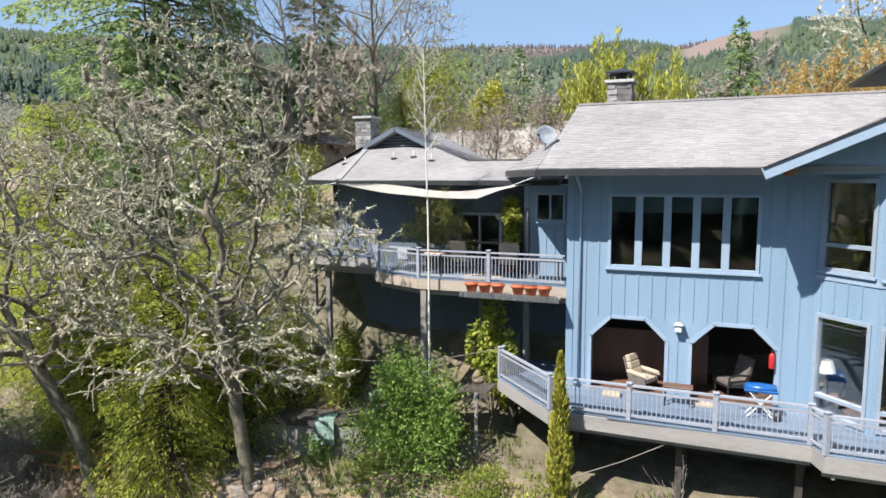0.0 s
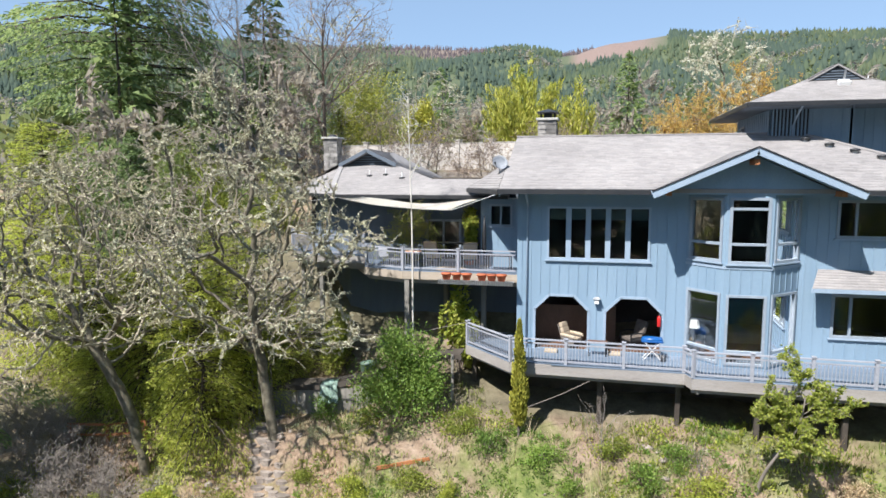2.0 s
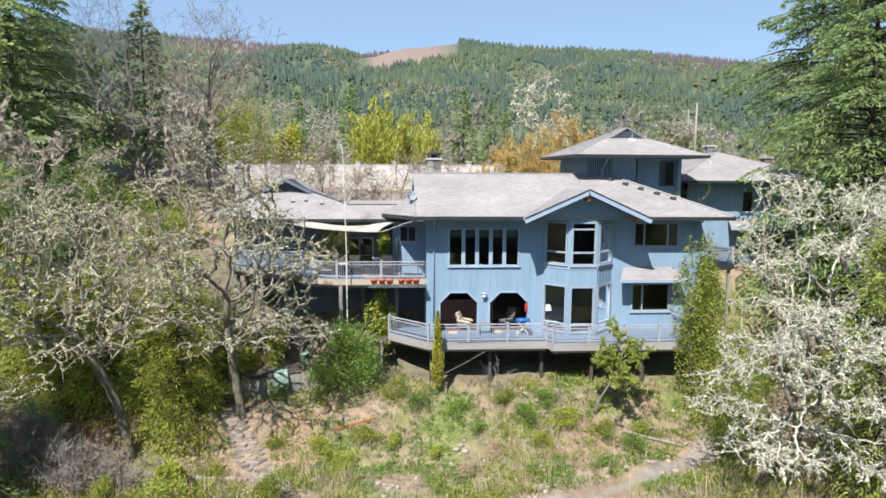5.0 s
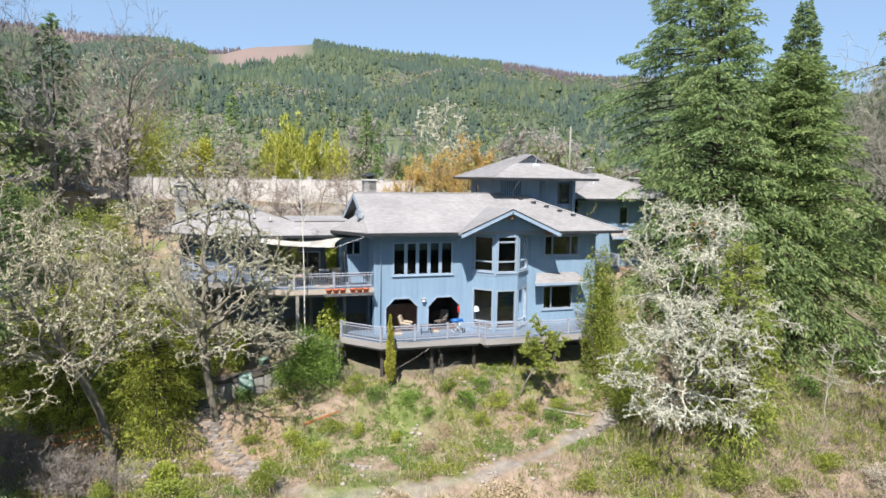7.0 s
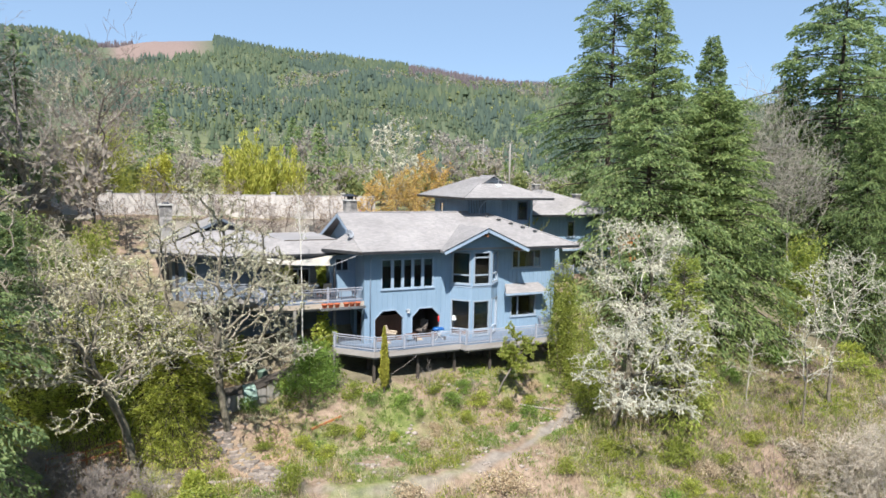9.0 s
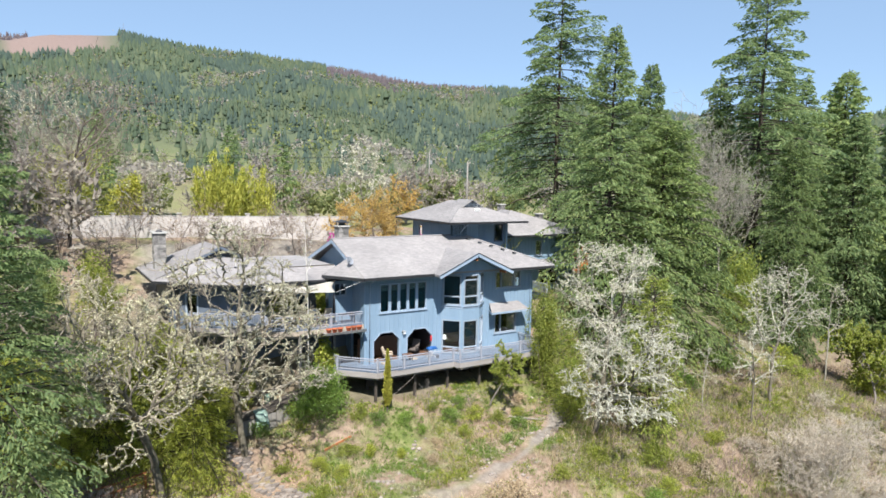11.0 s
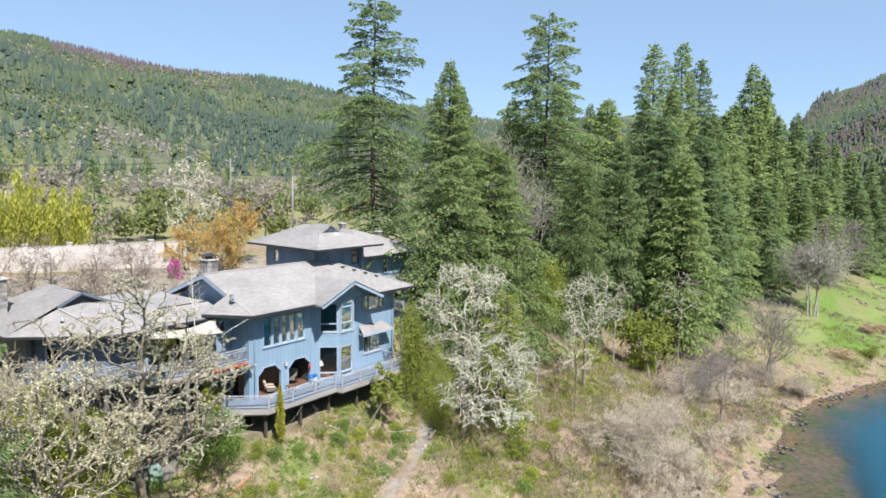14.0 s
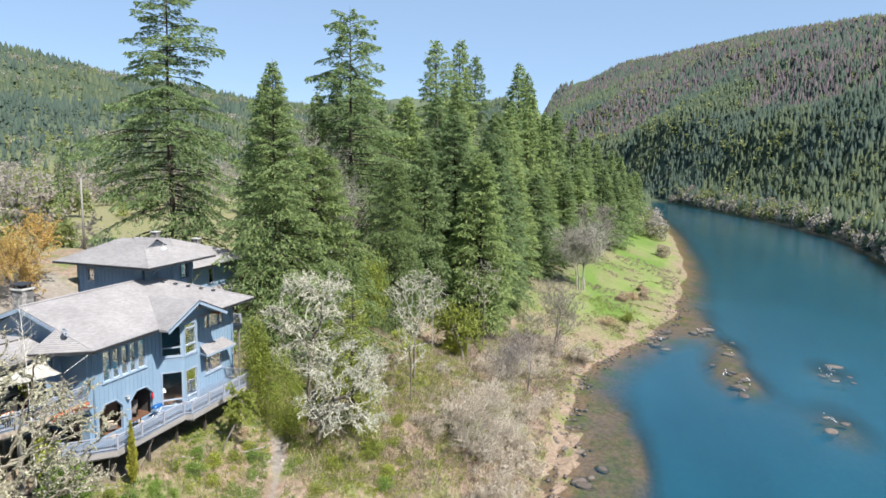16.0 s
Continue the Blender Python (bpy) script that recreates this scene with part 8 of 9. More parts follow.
for k in range(46):
    t = k / 45
    x, y = -20.5 + 14.5 * t, 14.9 - 1.9 * t + 0.35 * math.sin(t * 17)
    r = rng.uniform(0.12, 0.26)
    bm = fresh()
    bmesh.ops.create_icosphere(bm, subdivisions=1, radius=r)
    for v in bm.verts:
        v.co *= rng.uniform(0.75, 1.2)
        v.co.z *= 0.7
        v.co += Vector((x, y, ground_z(x, y) + 0.04))
    part("stone", bm, PATHSTONE, edge)

gr = thing("garden_rail", "low red-stained timber bridge rail below the oaks", "railing")
gx = [(-24.6, 16.8), (-22.6, 16.9), (-20.8, 17.2)]
for x, y in gx:
    bm = fresh()
    g = ground_z(x, y)
    box(bm, x - 0.06, x + 0.06, y - 0.06, y + 0.06, g - 0.2, g + 1.0)
    part("post", bm, REDWOOD, gr)
for h in (0.95, 0.45):
    bm = fresh()
    for (x0, y0), (x1, y1) in zip(gx, gx[1:]):
        beam(bm, (x0, y0, ground_z(x0, y0) + h), (x1, y1, ground_z(x1, y1) + h), 0.05, 0.1)
    part("rail", bm, REDWOOD, gr)
board = thing("border_board", "red-stained edging board on the slope", "board")
bm = fresh()
beam(bm, (-9.4, 16.6, ground_z(-9.4, 16.6) + 0.12), (-7.2, 16.9, ground_z(-7.2, 16.9) + 0.06), 0.08, 0.14)
part("plank", bm, REDWOOD, board)
tank = thing("water_butt", "dull green plastic bin under the terrace", "bin")
tank.location = (-11.6, 21.9, ground_z(-11.6, 21.9) - 0.05)
bm = fresh()
tube(bm, [(0, 0, 0), (0, 0, 0.05), (0, 0, 0.9), (0, 0, 0.95), (0, 0, 1.05)], [0.3, 0.33, 0.4, 0.43, 0.1], 16)
smooth(part("body", bm, GREENTANK, tank))
walk_deck = thing("plank_walkway", "weathered timber walkway climbing along the slope to the deck", "walkway")
WALK_LINE = [(-16.8, -2.95), (-12.9, -2.6), (-9.4, -1.55), (-7.2, -0.75), (-6.5, -0.75)]
WX, WZ = [a for a, b in WALK_LINE], [b for a, b in WALK_LINE]
for k in range(11):
    x = -16.8 + k * 0.93
    bm = fresh()
    beam(bm, (x + 0.01, 20.6, float(np.interp(x, WX, WZ)) - 0.03), (x + 0.92, 20.6, float(np.interp(x + 0.92, WX, WZ)) - 0.03), 1.1, 0.06)
    part("plank", bm, OLDWOOD, walk_deck)
for (x0, z0), (x1, z1) in zip(WALK_LINE, WALK_LINE[1:]):
    bm = fresh()
    beam(bm, (x0, 19.93, z0 - 0.1), (x1, 19.93, z1 - 0.1), 0.06, 0.24)
    part("edge_beam", bm, OLDWOOD, walk_deck)
for k in range(5):
    x = -16.0 + k * 1.45
    z = float(np.interp(x + 0.7, WX, WZ)) - 0.24
    bm = fresh()
    box(bm, x, x + 1.41, 19.98, 20.05, min(ground_z(x, 20), ground_z(x + 1.4, 20)) - 0.3, z)
    part("board", bm, GREYPOST, walk_deck, "silvered retaining board")
for x in (-16.0, -13.1, -10.2, -8.4, -6.9):
    bm = fresh()
    box(bm, x - 0.06, x + 0.06, 19.82, 19.9, ground_z(x, 19.9) - 0.3, float(np.interp(x, WX, WZ)) + 0.02)
    part("post", bm, GREYPOST, walk_deck)
tarp = thing("tarp", "pale green plastic tarp draped over the walkway edge", "tarp")
bm = fresh()
cols = 9
for row, (y, z) in enumerate([(20.5, -2.5), (20.0, -2.5), (19.78, -2.62), (19.7, -3.0), (19.62, -3.4)]):
    for c in range(cols):
        u = c / (cols - 1)
        bm.verts.new((-13.25 + 0.75 * u + 0.05 * row * u, y + 0.05 * math.sin(c * 2.4) * (row > 1), z + 0.03 * math.sin(c * 1.7 + row) + 0.1 * u))
bm.verts.ensure_lookup_table()
for row in range(4):
    for c in range(cols - 1):
        k = row * cols + c
        bm.faces.new([bm.verts[m] for m in (k, k + 1, k + cols + 1, k + cols)])
bmesh.ops.solidify(bm, geom=bm.faces[:], thickness=0.012)
smooth(part("sheet", bm, TARPGREEN, tarp))
rope = thing("rope", "pale rope tied from the deck to the slope", "rope")
bm = fresh()
tube(bm, [(-0.9, 18.6, -1.1), (-2.0, 18.2, -1.6), (-3.3, 17.8, -2.1)], 0.012, 5)
part("strand", bm, TWIG, rope)
rope = thing("rope", "pale rope tied from the deck to the trees", "rope")
bm = fresh()
tube(bm, [(-6.5, 21.1, 0.5), (-8.5, 20.6, 0.05), (-11.0, 20.0, -0.1), (-14.2, 18.6, 0.3)], 0.012, 5)
part("strand", bm, TWIG, rope)

log = thing("fallen_log", "pale fallen branch on the slope", "log")
bm = fresh()
tube(bm, [(6.6, 16.2, ground_z(6.6, 16.2) + 0.12), (8.2, 15.9, ground_z(8.2, 15.9) + 0.14), (9.8, 15.5, ground_z(9.8, 15.5) + 0.1)], [0.09, 0.08, 0.05], 8)
part("stem", bm, TWIG, log)

# river rocks
for k, (x, y, s, n) in enumerate([(72, -33, 1.5, 6), (79, -31.4, 1.1, 5), (109, -29, 1.8, 7), (94, -33, 1.2, 5), (83.6, -48, 1.6, 6), (58.7, -43, 1.4, 4), (91, -19.5, 1.4, 8), (30, -12, 1.2, 8), (37, -9.5, 1.0, 8), (100, -21, 1.3, 7), (48, -8.5, 0.9, 6), (64, -9.0, 0.9, 5)]):
    r2 = random.Random(100 + k)
    for i in range(n):
        ro = thing("river_rock", "low brown rock breaking the river surface", "rock", "rocks in the river")
        bm = fresh()
        bmesh.ops.create_icosphere(bm, subdivisions=2, radius=1.0)
        for v in bm.verts:
            v.co *= 1 + 0.25 * (noise.noise(v.co * 1.7 + Vector((k * 7.1, i * 3.3, 0))))
        part("body", bm, ROCK, ro)
        q = s * r2.uniform(0.2, 0.75)
        ro.matrix_basis = Matrix.Translation((x + r2.gauss(0, s * 2.4), y + r2.gauss(0, s * 0.9), WATER_Z - 0.05 - 0.15 * q)) @ Matrix.Rotation(r2.uniform(0, 6), 4, "Z") @ Matrix.Diagonal((q * 1.5, q, q * 0.35, 1))
r2 = np.random.default_rng(8)
bx = r2.uniform(18, 150, 420)
by = np.interp(bx, SHORE_X, SHORE_Y) + shore_noise(bx) + r2.normal(-0.5, 1.1, 420)
vs, fs = [], []
bm = fresh()
bmesh.ops.create_icosphere(bm, subdivisions=1, radius=1.0)
iv = np.array([v.co[:] for v in bm.verts])
ifc = np.array([[v.index for v in f.verts] for f in bm.faces])
bm.free()
S = r2.uniform(0.1, 0.5, 420) ** 1.3
for k in range(420):
    z = max(float(land(bx[k:k + 1], by[k:k + 1])[0]), WATER_Z - 0.05)
    vs.append(iv * r2.uniform(0.7, 1.25, iv.shape) * S[k] * np.array([1.2, 1, 0.6]) + np.array([bx[k], by[k], z]))
    fs.append(ifc + k * len(iv))
tagged(np_part("shore_stones", mesh_np("shore_stones", np.concatenate(vs), np.concatenate(fs)), ROCK), "brown stones scattered along the waterline", "stones", kind="stuff")

shed = thing("cedar_shed", "orange-brown cedar shed under the firs", "shed")
SX, SY = 39.4, 42.4
SZ = ground_z(SX, SY)
ST = max(SZ + 2.4, 5.9)
for k in range(10):
    bm = fresh()
    box(bm, SX + k * 0.2, SX + k * 0.2 + 0.19, SY, SY + 0.04, SZ - 0.3, ST)
    part("board", bm, CEDAR, shed)
bm = fresh()
box(bm, SX + 0.03, SX + 1.97, SY + 0.045, SY + 2.0, SZ - 0.3, ST - 0.05)
part("body", bm, CEDAR, shed)
bm = fresh()
slab(bm, [(SX - 0.2, SY - 0.3, ST + 0.1), (SX + 2.2, SY - 0.3, ST + 0.1), (SX + 2.2, SY + 2.3, ST + 0.4), (SX - 0.2, SY + 2.3, ST + 0.4)], 0.1)
part("roof", bm, DARKMETAL, shed)

for k, (x, y, a) in enumerate([(70.5, -32.2, 0.3), (73.5, -33.8, 0.1), (78, -30.6, -0.2), (83, -47.4, 0.2), (86, -48.6, 0.0), (94, -32.6, 0.3), (108, -28.6, 0.1), (60, -42.4, 0.2), (97, -20.6, 0.2)]):
    fo = thing("riffle", "streak of white water beside a river rock", "white water", "riffles in the river")
    r2 = random.Random(300 + k)
    bm = fresh()
    for j in range(5):
        n = 8
        cx, cy = r2.gauss(0, 1.0), r2.gauss(0, 0.25)
        L, W = r2.uniform(0.3, 0.8), r2.uniform(0.02, 0.06)
        bm.faces.new([bm.verts.new((cx + math.cos(i * math.tau / n) * L * r2.uniform(0.7, 1.2), cy + math.sin(i * math.tau / n) * W * r2.uniform(0.6, 1.3), r2.uniform(0.02, 0.07))) for i in range(n)])
    part("foam", bm, WHITEPAINT, fo)
    fo.matrix_basis = Matrix.Translation((x, y, WATER_Z)) @ Matrix.Rotation(a, 4, "Z")

# ---- undergrowth ----
def scatter(name, label, seed, n, area, keep, maker, material, category="undergrowth"):
    rng = np.random.default_rng(seed)
    x = rng.uniform(area[0], area[1], n)
    y = rng.uniform(area[2], area[3], n)
    k = keep(x, y, rng)
    x, y = x[k], y[k]
    z = land(x, y)
    v, f = maker(rng, np.stack([x, y, z], -1))
    return tagged(np_part(name, mesh_np(name, v, f), material), label, category, kind="stuff")


def blades(rng, p, per, spread, length, width, up=1.0):
    c = np.repeat(p, per, 0)
    c = c + rng.normal(size=c.shape) * np.array([spread, spread, 0])
    c[:, 2] += length * 0.4
    return leaves_np(rng, c, length, width, np.tile([[0, 0, up]], (len(c), 1)), 0.45)


def clumps(rng, p, per, size, length, width):
    s = rng.uniform(0.5, 1.3, len(p)) * size
    idx = np.repeat(np.arange(len(p)), per)
    d = unit(rng, len(idx))
    d[:, 2] = np.abs(d[:, 2])
    r = rng.uniform(0.35, 1.0, len(idx))
    c = p[idx] + d * (s[idx] * r)[:, None] * np.array([1, 1, 0.8])
    return leaves_np(rng, c, length, width, d + np.array([[0, 0, 0.5]]), 0.7)


def on_slope(x, y, rng, lo=0.0):
    s = np.clip((y - 12.4) / 7.0, 0, 1)
    steps_off = np.hypot(x + 12.0 + 3.8 * s, y - 12.4 - 7.0 * s)
    return (steps_off > 1.0) & (y > np.interp(x, SHORE_X, SHORE_Y) + 1.5) & (path_distance(x, y) > 0.8) & ~((x > -5) & (x < 13) & (y > 19.5)) & ~((x > -17) & (x < -4) & (y > 23))


def patchy(x, y, seed, scale, cut):
    return value_noise(x / scale, y / scale, seed) > cut


scatter("grass_tufts", "tufts of spring grass over the slope", 1, 8000, (-26, 34, 2, 21), lambda x, y, r: on_slope(x, y, r) & patchy(x, y, 11, 2.6, 0.45), lambda r, p: blades(r, p, 9, 0.16, 0.3, 0.04), GRASS)
scatter("dry_grass", "dry straw and dead stems over the slope", 2, 6500, (-26, 45, -2, 21), lambda x, y, r: on_slope(x, y, r) & patchy(x, y, 12, 3.1, 0.42), lambda r, p: blades(r, p, 7, 0.2, 0.38, 0.035), DRYLEAF)
scatter("low_brush", "low leafless brush on the bank", 3, 8500, (-26, 75, -7, 17), lambda x, y, r: on_slope(x, y, r) & (patchy(x, y, 13, 4.3, 0.42) | (x > 15)) & ((y < 11) | (x > 13)), lambda r, p: clumps(r, p, 15, 0.75, 0.45, 0.04), BARESCRUB)
scatter("green_brush", "low green brambles on the bank", 4, 4600, (-26, 50, 0, 19.5), lambda x, y, r: on_slope(x, y, r) & patchy(x, y, 14, 2.7, 0.52), lambda r, p: clumps(r, p, 38, 0.5, 0.13, 0.065), LIMELEAF)
scatter("bright_weeds", "patches of bright green weeds on the slope", 7, 2200, (-14, 16, 11, 19.5), lambda x, y, r: on_slope(x, y, r) & patchy(x, y, 19, 1.9, 0.56), lambda r, p: clumps(r, p, 34, 0.36, 0.14, 0.05), BUSHLEAF)
scatter("silver_weeds", "pale silvery weeds over the slope", 10, 3600, (-20, 30, 3, 19), lambda x, y, r: on_slope(x, y, r) & patchy(x, y, 23, 2.3, 0.5), lambda r, p: clumps(r, p, 22, 0.32, 0.16, 0.03), SILVERLEAF)
scatter("dead_stems", "pale dead stems standing over the slope", 8, 1500, (-24, 60, -6, 18.5), lambda x, y, r: on_slope(x, y, r) & patchy(x, y, 18, 3.0, 0.4), lambda r, p: blades(r, p, 9, 0.3, 1.3, 0.022), DRYLEAF)
scatter("dark_brush", "dull olive brambles on the bank", 5, 5200, (-26, 50, 0, 14), lambda x, y, r: on_slope(x, y, r) & patchy(x, y, 15, 2.9, 0.5), lambda r, p: clumps(r, p, 38, 0.55, 0.14, 0.065), OLIVELEAF)
scatter("bank_brush", "leafless willow brush along the far bank meadow", 6, 5200, (15, 190, -32, 20), lambda x, y, r: (y > np.interp(x, SHORE_X, SHORE_Y) + 1) & (y < np.interp(x, SHORE_X, SHORE_Y) + 26) & patchy(x, y, 16, 5.0, 0.5), lambda r, p: clumps(r, p, 26, 0.7, 0.5, 0.05), BARESCRUB)
scatter("bank_grass", "rough green and straw grass along the bank", 9, 9000, (16, 120, -22, 18), lambda x, y, r: (y > np.interp(x, SHORE_X, SHORE_Y) + 0.8) & (y < np.interp(x, SHORE_X, SHORE_Y) + 24) & patchy(x, y, 20, 4.0, 0.42), lambda r, p: blades(r, p, 7, 0.3, 0.5, 0.07), GRASS)

BUSHES = [shrub(80 + k, "bush", lab, (0, 0, -200), (1.7, 1.5, 1.2), mat, 1900, 0.12, 0.05, 24, 14, shell=0.03, group="bushes on the slope")
          for k, (lab, mat) in enumerate([("bright green bush on the slope", BUSHLEAF), ("yellow-green bush on the slope", LIMELEAF), ("dry leafless-looking bush on the slope", DRYLEAF), ("olive green bush on the slope", OLIVELEAF)])]
SLOPE_SPOTS = [(3.4, 16.6, 1.2, 1), (1.2, 16.9, 1, 0), (0.2, 17.6, 0.8, 1), (2.4, 17.4, 0.8, 0), (5.4, 16.2, 1, 3), (-2.6, 17.2, 0.8, 0), (-4.9, 17.3, 0.9, 0), (-6, 17.8, 0.9, 1), (-7.8, 16.2, 0.9, 3), (-4, 15.2, 0.7, 1), (-8.8, 14.9, 0.8, 1), (6.8, 15.2, 0.8, 0), (8.6, 17.2, 0.8, 2), (-12.5, 16.2, 0.7, 3), (-0.8, 15.4, 0.7, 2), (1.8, 15.6, 0.8, 1), (7.6, 16.4, 0.8, 1), (-1.5, 16.5, 0.7, 0), (-10.1, 15.6, 0.9, 1), (-6.2, 15.8, 0.7, 1), (4.8, 13.9, 0.7, 0), (2.4, 14.4, 0.6, 0)]
LOWER_SPOTS = [(-2.4, 13.4, 0.7, 2), (0.5, 8.2, 1.2, 2), (5.5, 8.6, 1.2, 3), (9.5, 9, 1.2, 3), (-5.5, 9, 1, 2), (-12, 11, 1.3, 3), (-16.5, 11.5, 1.4, 1), (-20.0, 12.6, 1.1, 1), (-26.5, 12, 1.6, 1), (14.5, 7.5, 1.4, 3), (18.5, 6.5, 1.4, 2), (22.5, 8, 1.3, 3), (26, 6, 1.4, 2), (21, 12, 1.2, 1), (24, 15.5, 1.6, 3), (28.5, 15.5, 1.6, 0), (13.5, 20.5, 1.3, 3), (15.5, 18.5, 1.3, 0), (36, 17, 2.2, 0)]
BANK_SPOTS = [(44, 14, 2, 1), (55.5, 11.5, 2.8, 1), (58, 10.5, 2, 1), (-15.5, 14.8, 0.8, 3), (-13, 20, 1.2, 0), (-10.6, 20.2, 1, 3), (34, 3.5, 1.2, 2), (38, 6, 1.3, 2), (46, 4, 1.4, 2), (52, 6, 1.6, 2), (60, 2, 1.5, 3), (98, -10, 2.2, 2), (104, -14, 2, 3), (48, 17, 2, 1)]
for k, (x, y, s, kind) in enumerate(SLOPE_SPOTS + LOWER_SPOTS + BANK_SPOTS):
    copy_thing(BUSHES[kind], Matrix.Translation(foot(x, y, 0.1)) @ Matrix.Rotation(k * 1.9, 4, "Z")).scale = (s * (0.8 + 0.22 * (k % 3)), s * (0.9 - 0.15 * (k % 2)), s * (0.7 + 0.16 * (k % 4)))
for b in BUSHES:
    k = BUSHES.index(b)
    b.location = foot(11.5 + 2.2 * k, 5.0 + 0.6 * k, 0.1)


r3 = np.random.default_rng(18)
bx, by = r3.uniform(-19, 16, 900), r3.uniform(8.5, 18.5, 900)
keep = (path_distance(bx, by) < 1.7) & (path_distance(bx, by) > 0.7) | (value_noise(bx / 2.0, by / 2.0, 41) > 0.66)
bx, by = bx[keep], by[keep]
bz = land(bx, by)
S = r3.uniform(0.05, 0.2, len(bx))
vs = [iv * r3.uniform(0.7, 1.25, iv.shape) * S[k] * np.array([1.2, 1, 0.7]) + np.array([bx[k], by[k], bz[k] + 0.02]) for k in range(len(bx))]
fs = [ifc + k * len(iv) for k in range(len(bx))]
tagged(np_part("slope_stones", mesh_np("slope_stones", np.concatenate(vs), np.concatenate(fs)), PATHSTONE), "small pale stones along the path and slope", "stones", kind="stuff")

# leafless willows along the near bank
WILLOW_SEG = branching(np.random.default_rng(95), 4.2, 0.06, levels=3, kids=(13, 5, 3), first=0.02, spread=0.85, gnarl=0.2, min_r=0.016, ratio=(0.8, 0.55, 0.5))
v, f = tubes_np(WILLOW_SEG[0], 3)
WILLOW = mesh_np("branch", v, f)
v, f = tufts_on(np.random.default_rng(96), WILLOW_SEG[0], WILLOW_SEG[1], 2, 7, 0.4, 0.035, -0.2)
WILLOW_BUDS = mesh_np("crown", v, f)
r2 = random.Random(97)
for k in range(64):
    x = r2.uniform(13, 78)
    y = float(np.interp(x, SHORE_X, SHORE_Y)) + 1.2 + abs(r2.gauss(0, 7.0))
    if path_distance(x, y) < 3 or y > 14 or (x < 24 and y > 5):
        continue
    t = thing("willow_bush", "fuzzy leafless tan willow bush on the bank", "bush", "willow bushes on the bank")
    np_part("branch", WILLOW, WILLOWTWIG, t)
    np_part("crown", WILLOW_BUDS, WILLOWBUD, t)
    q = r2.uniform(0.35, 1.1)
    t.matrix_basis = Matrix.Translation(foot(x, y, 0.1)) @ Matrix.Rotation(r2.uniform(0, 6), 4, "Z") @ Matrix.Diagonal((q * r2.uniform(0.9, 1.4), q * r2.uniform(0.9, 1.4), q * r2.uniform(0.6, 1.0), 1))


# ---- far woods ----
def cones_np(rng, p, h, w, tiers=2, sides=5):
    """Small ragged firs: stacked open cones at the points p."""
    n = len(p)
    V, Fc, o = [], [], 0
    for t in range(tiers):
        lo, hi = 0.05 + 0.76 * t / tiers, min(1.0, 0.05 + 0.76 * (t + 1) / tiers + 0.42 / tiers + 0.08) if t < tiers - 1 else 1.0
        ang = rng.uniform(0, math.tau, n)[:, None] + np.arange(sides)[None] * math.tau / sides
        rr = (w * (1 - 0.8 * t / tiers))[:, None] * rng.uniform(0.45, 1.4, (n, sides))
        ring = np.stack([p[:, None, 0] + np.cos(ang) * rr, p[:, None, 1] + np.sin(ang) * rr, p[:, None, 2] + (h * lo)[:, None] + rng.uniform(-0.06, 0.06, (n, sides)) * h[:, None]], -1)
        tip = np.stack([p[:, 0], p[:, 1], p[:, 2] + h * hi], -1)[:, None]
        verts = np.concatenate([ring, tip], 1).reshape(-1, 3)
        base = np.arange(n)[:, None] * (sides + 1) + o
        k = np.arange(sides)[None]
        f = np.stack([base + k, base + (k + 1) % sides, np.repeat(base + sides, sides, 1)], -1).reshape(-1, 3)
        V.append(verts)
        Fc.append(f)
        o += len(verts)
    return np.concatenate(V), np.concatenate(Fc)


def puffs_np(rng, p, h, per=11, leaf=0.26):
    idx = np.repeat(np.arange(len(p)), per)
    d = unit(rng, len(idx))
    c = p[idx] + d * (h[idx] * rng.uniform(0.2, 0.42, len(idx)))[:, None] * np.array([0.85, 0.85, 1])
    c[:, 2] += h[idx] * 0.5
    V, Fq = leaves_np(rng, c, 1.0, 1.0, d, 0.8)
    V = V.reshape(-1, 4, 3)
    V = c[:, None] + (V - c[:, None]) * (h[idx] * leaf)[:, None, None]
    return V.reshape(-1, 3), Fq


def far_points(seed, n, az0, az1, r0, r1, power=1.0):
    rng = np.random.default_rng(seed)
    az = np.radians(rng.uniform(az0, az1, n))
    r = np.sqrt(rng.uniform(0, 1, n) ** power * (r1 ** 2 - r0 ** 2) + r0 ** 2)
    x, y = -15 + r * np.sin(az), -12 + r * np.cos(az)
    return rng, x, y, r, np.degrees(az)


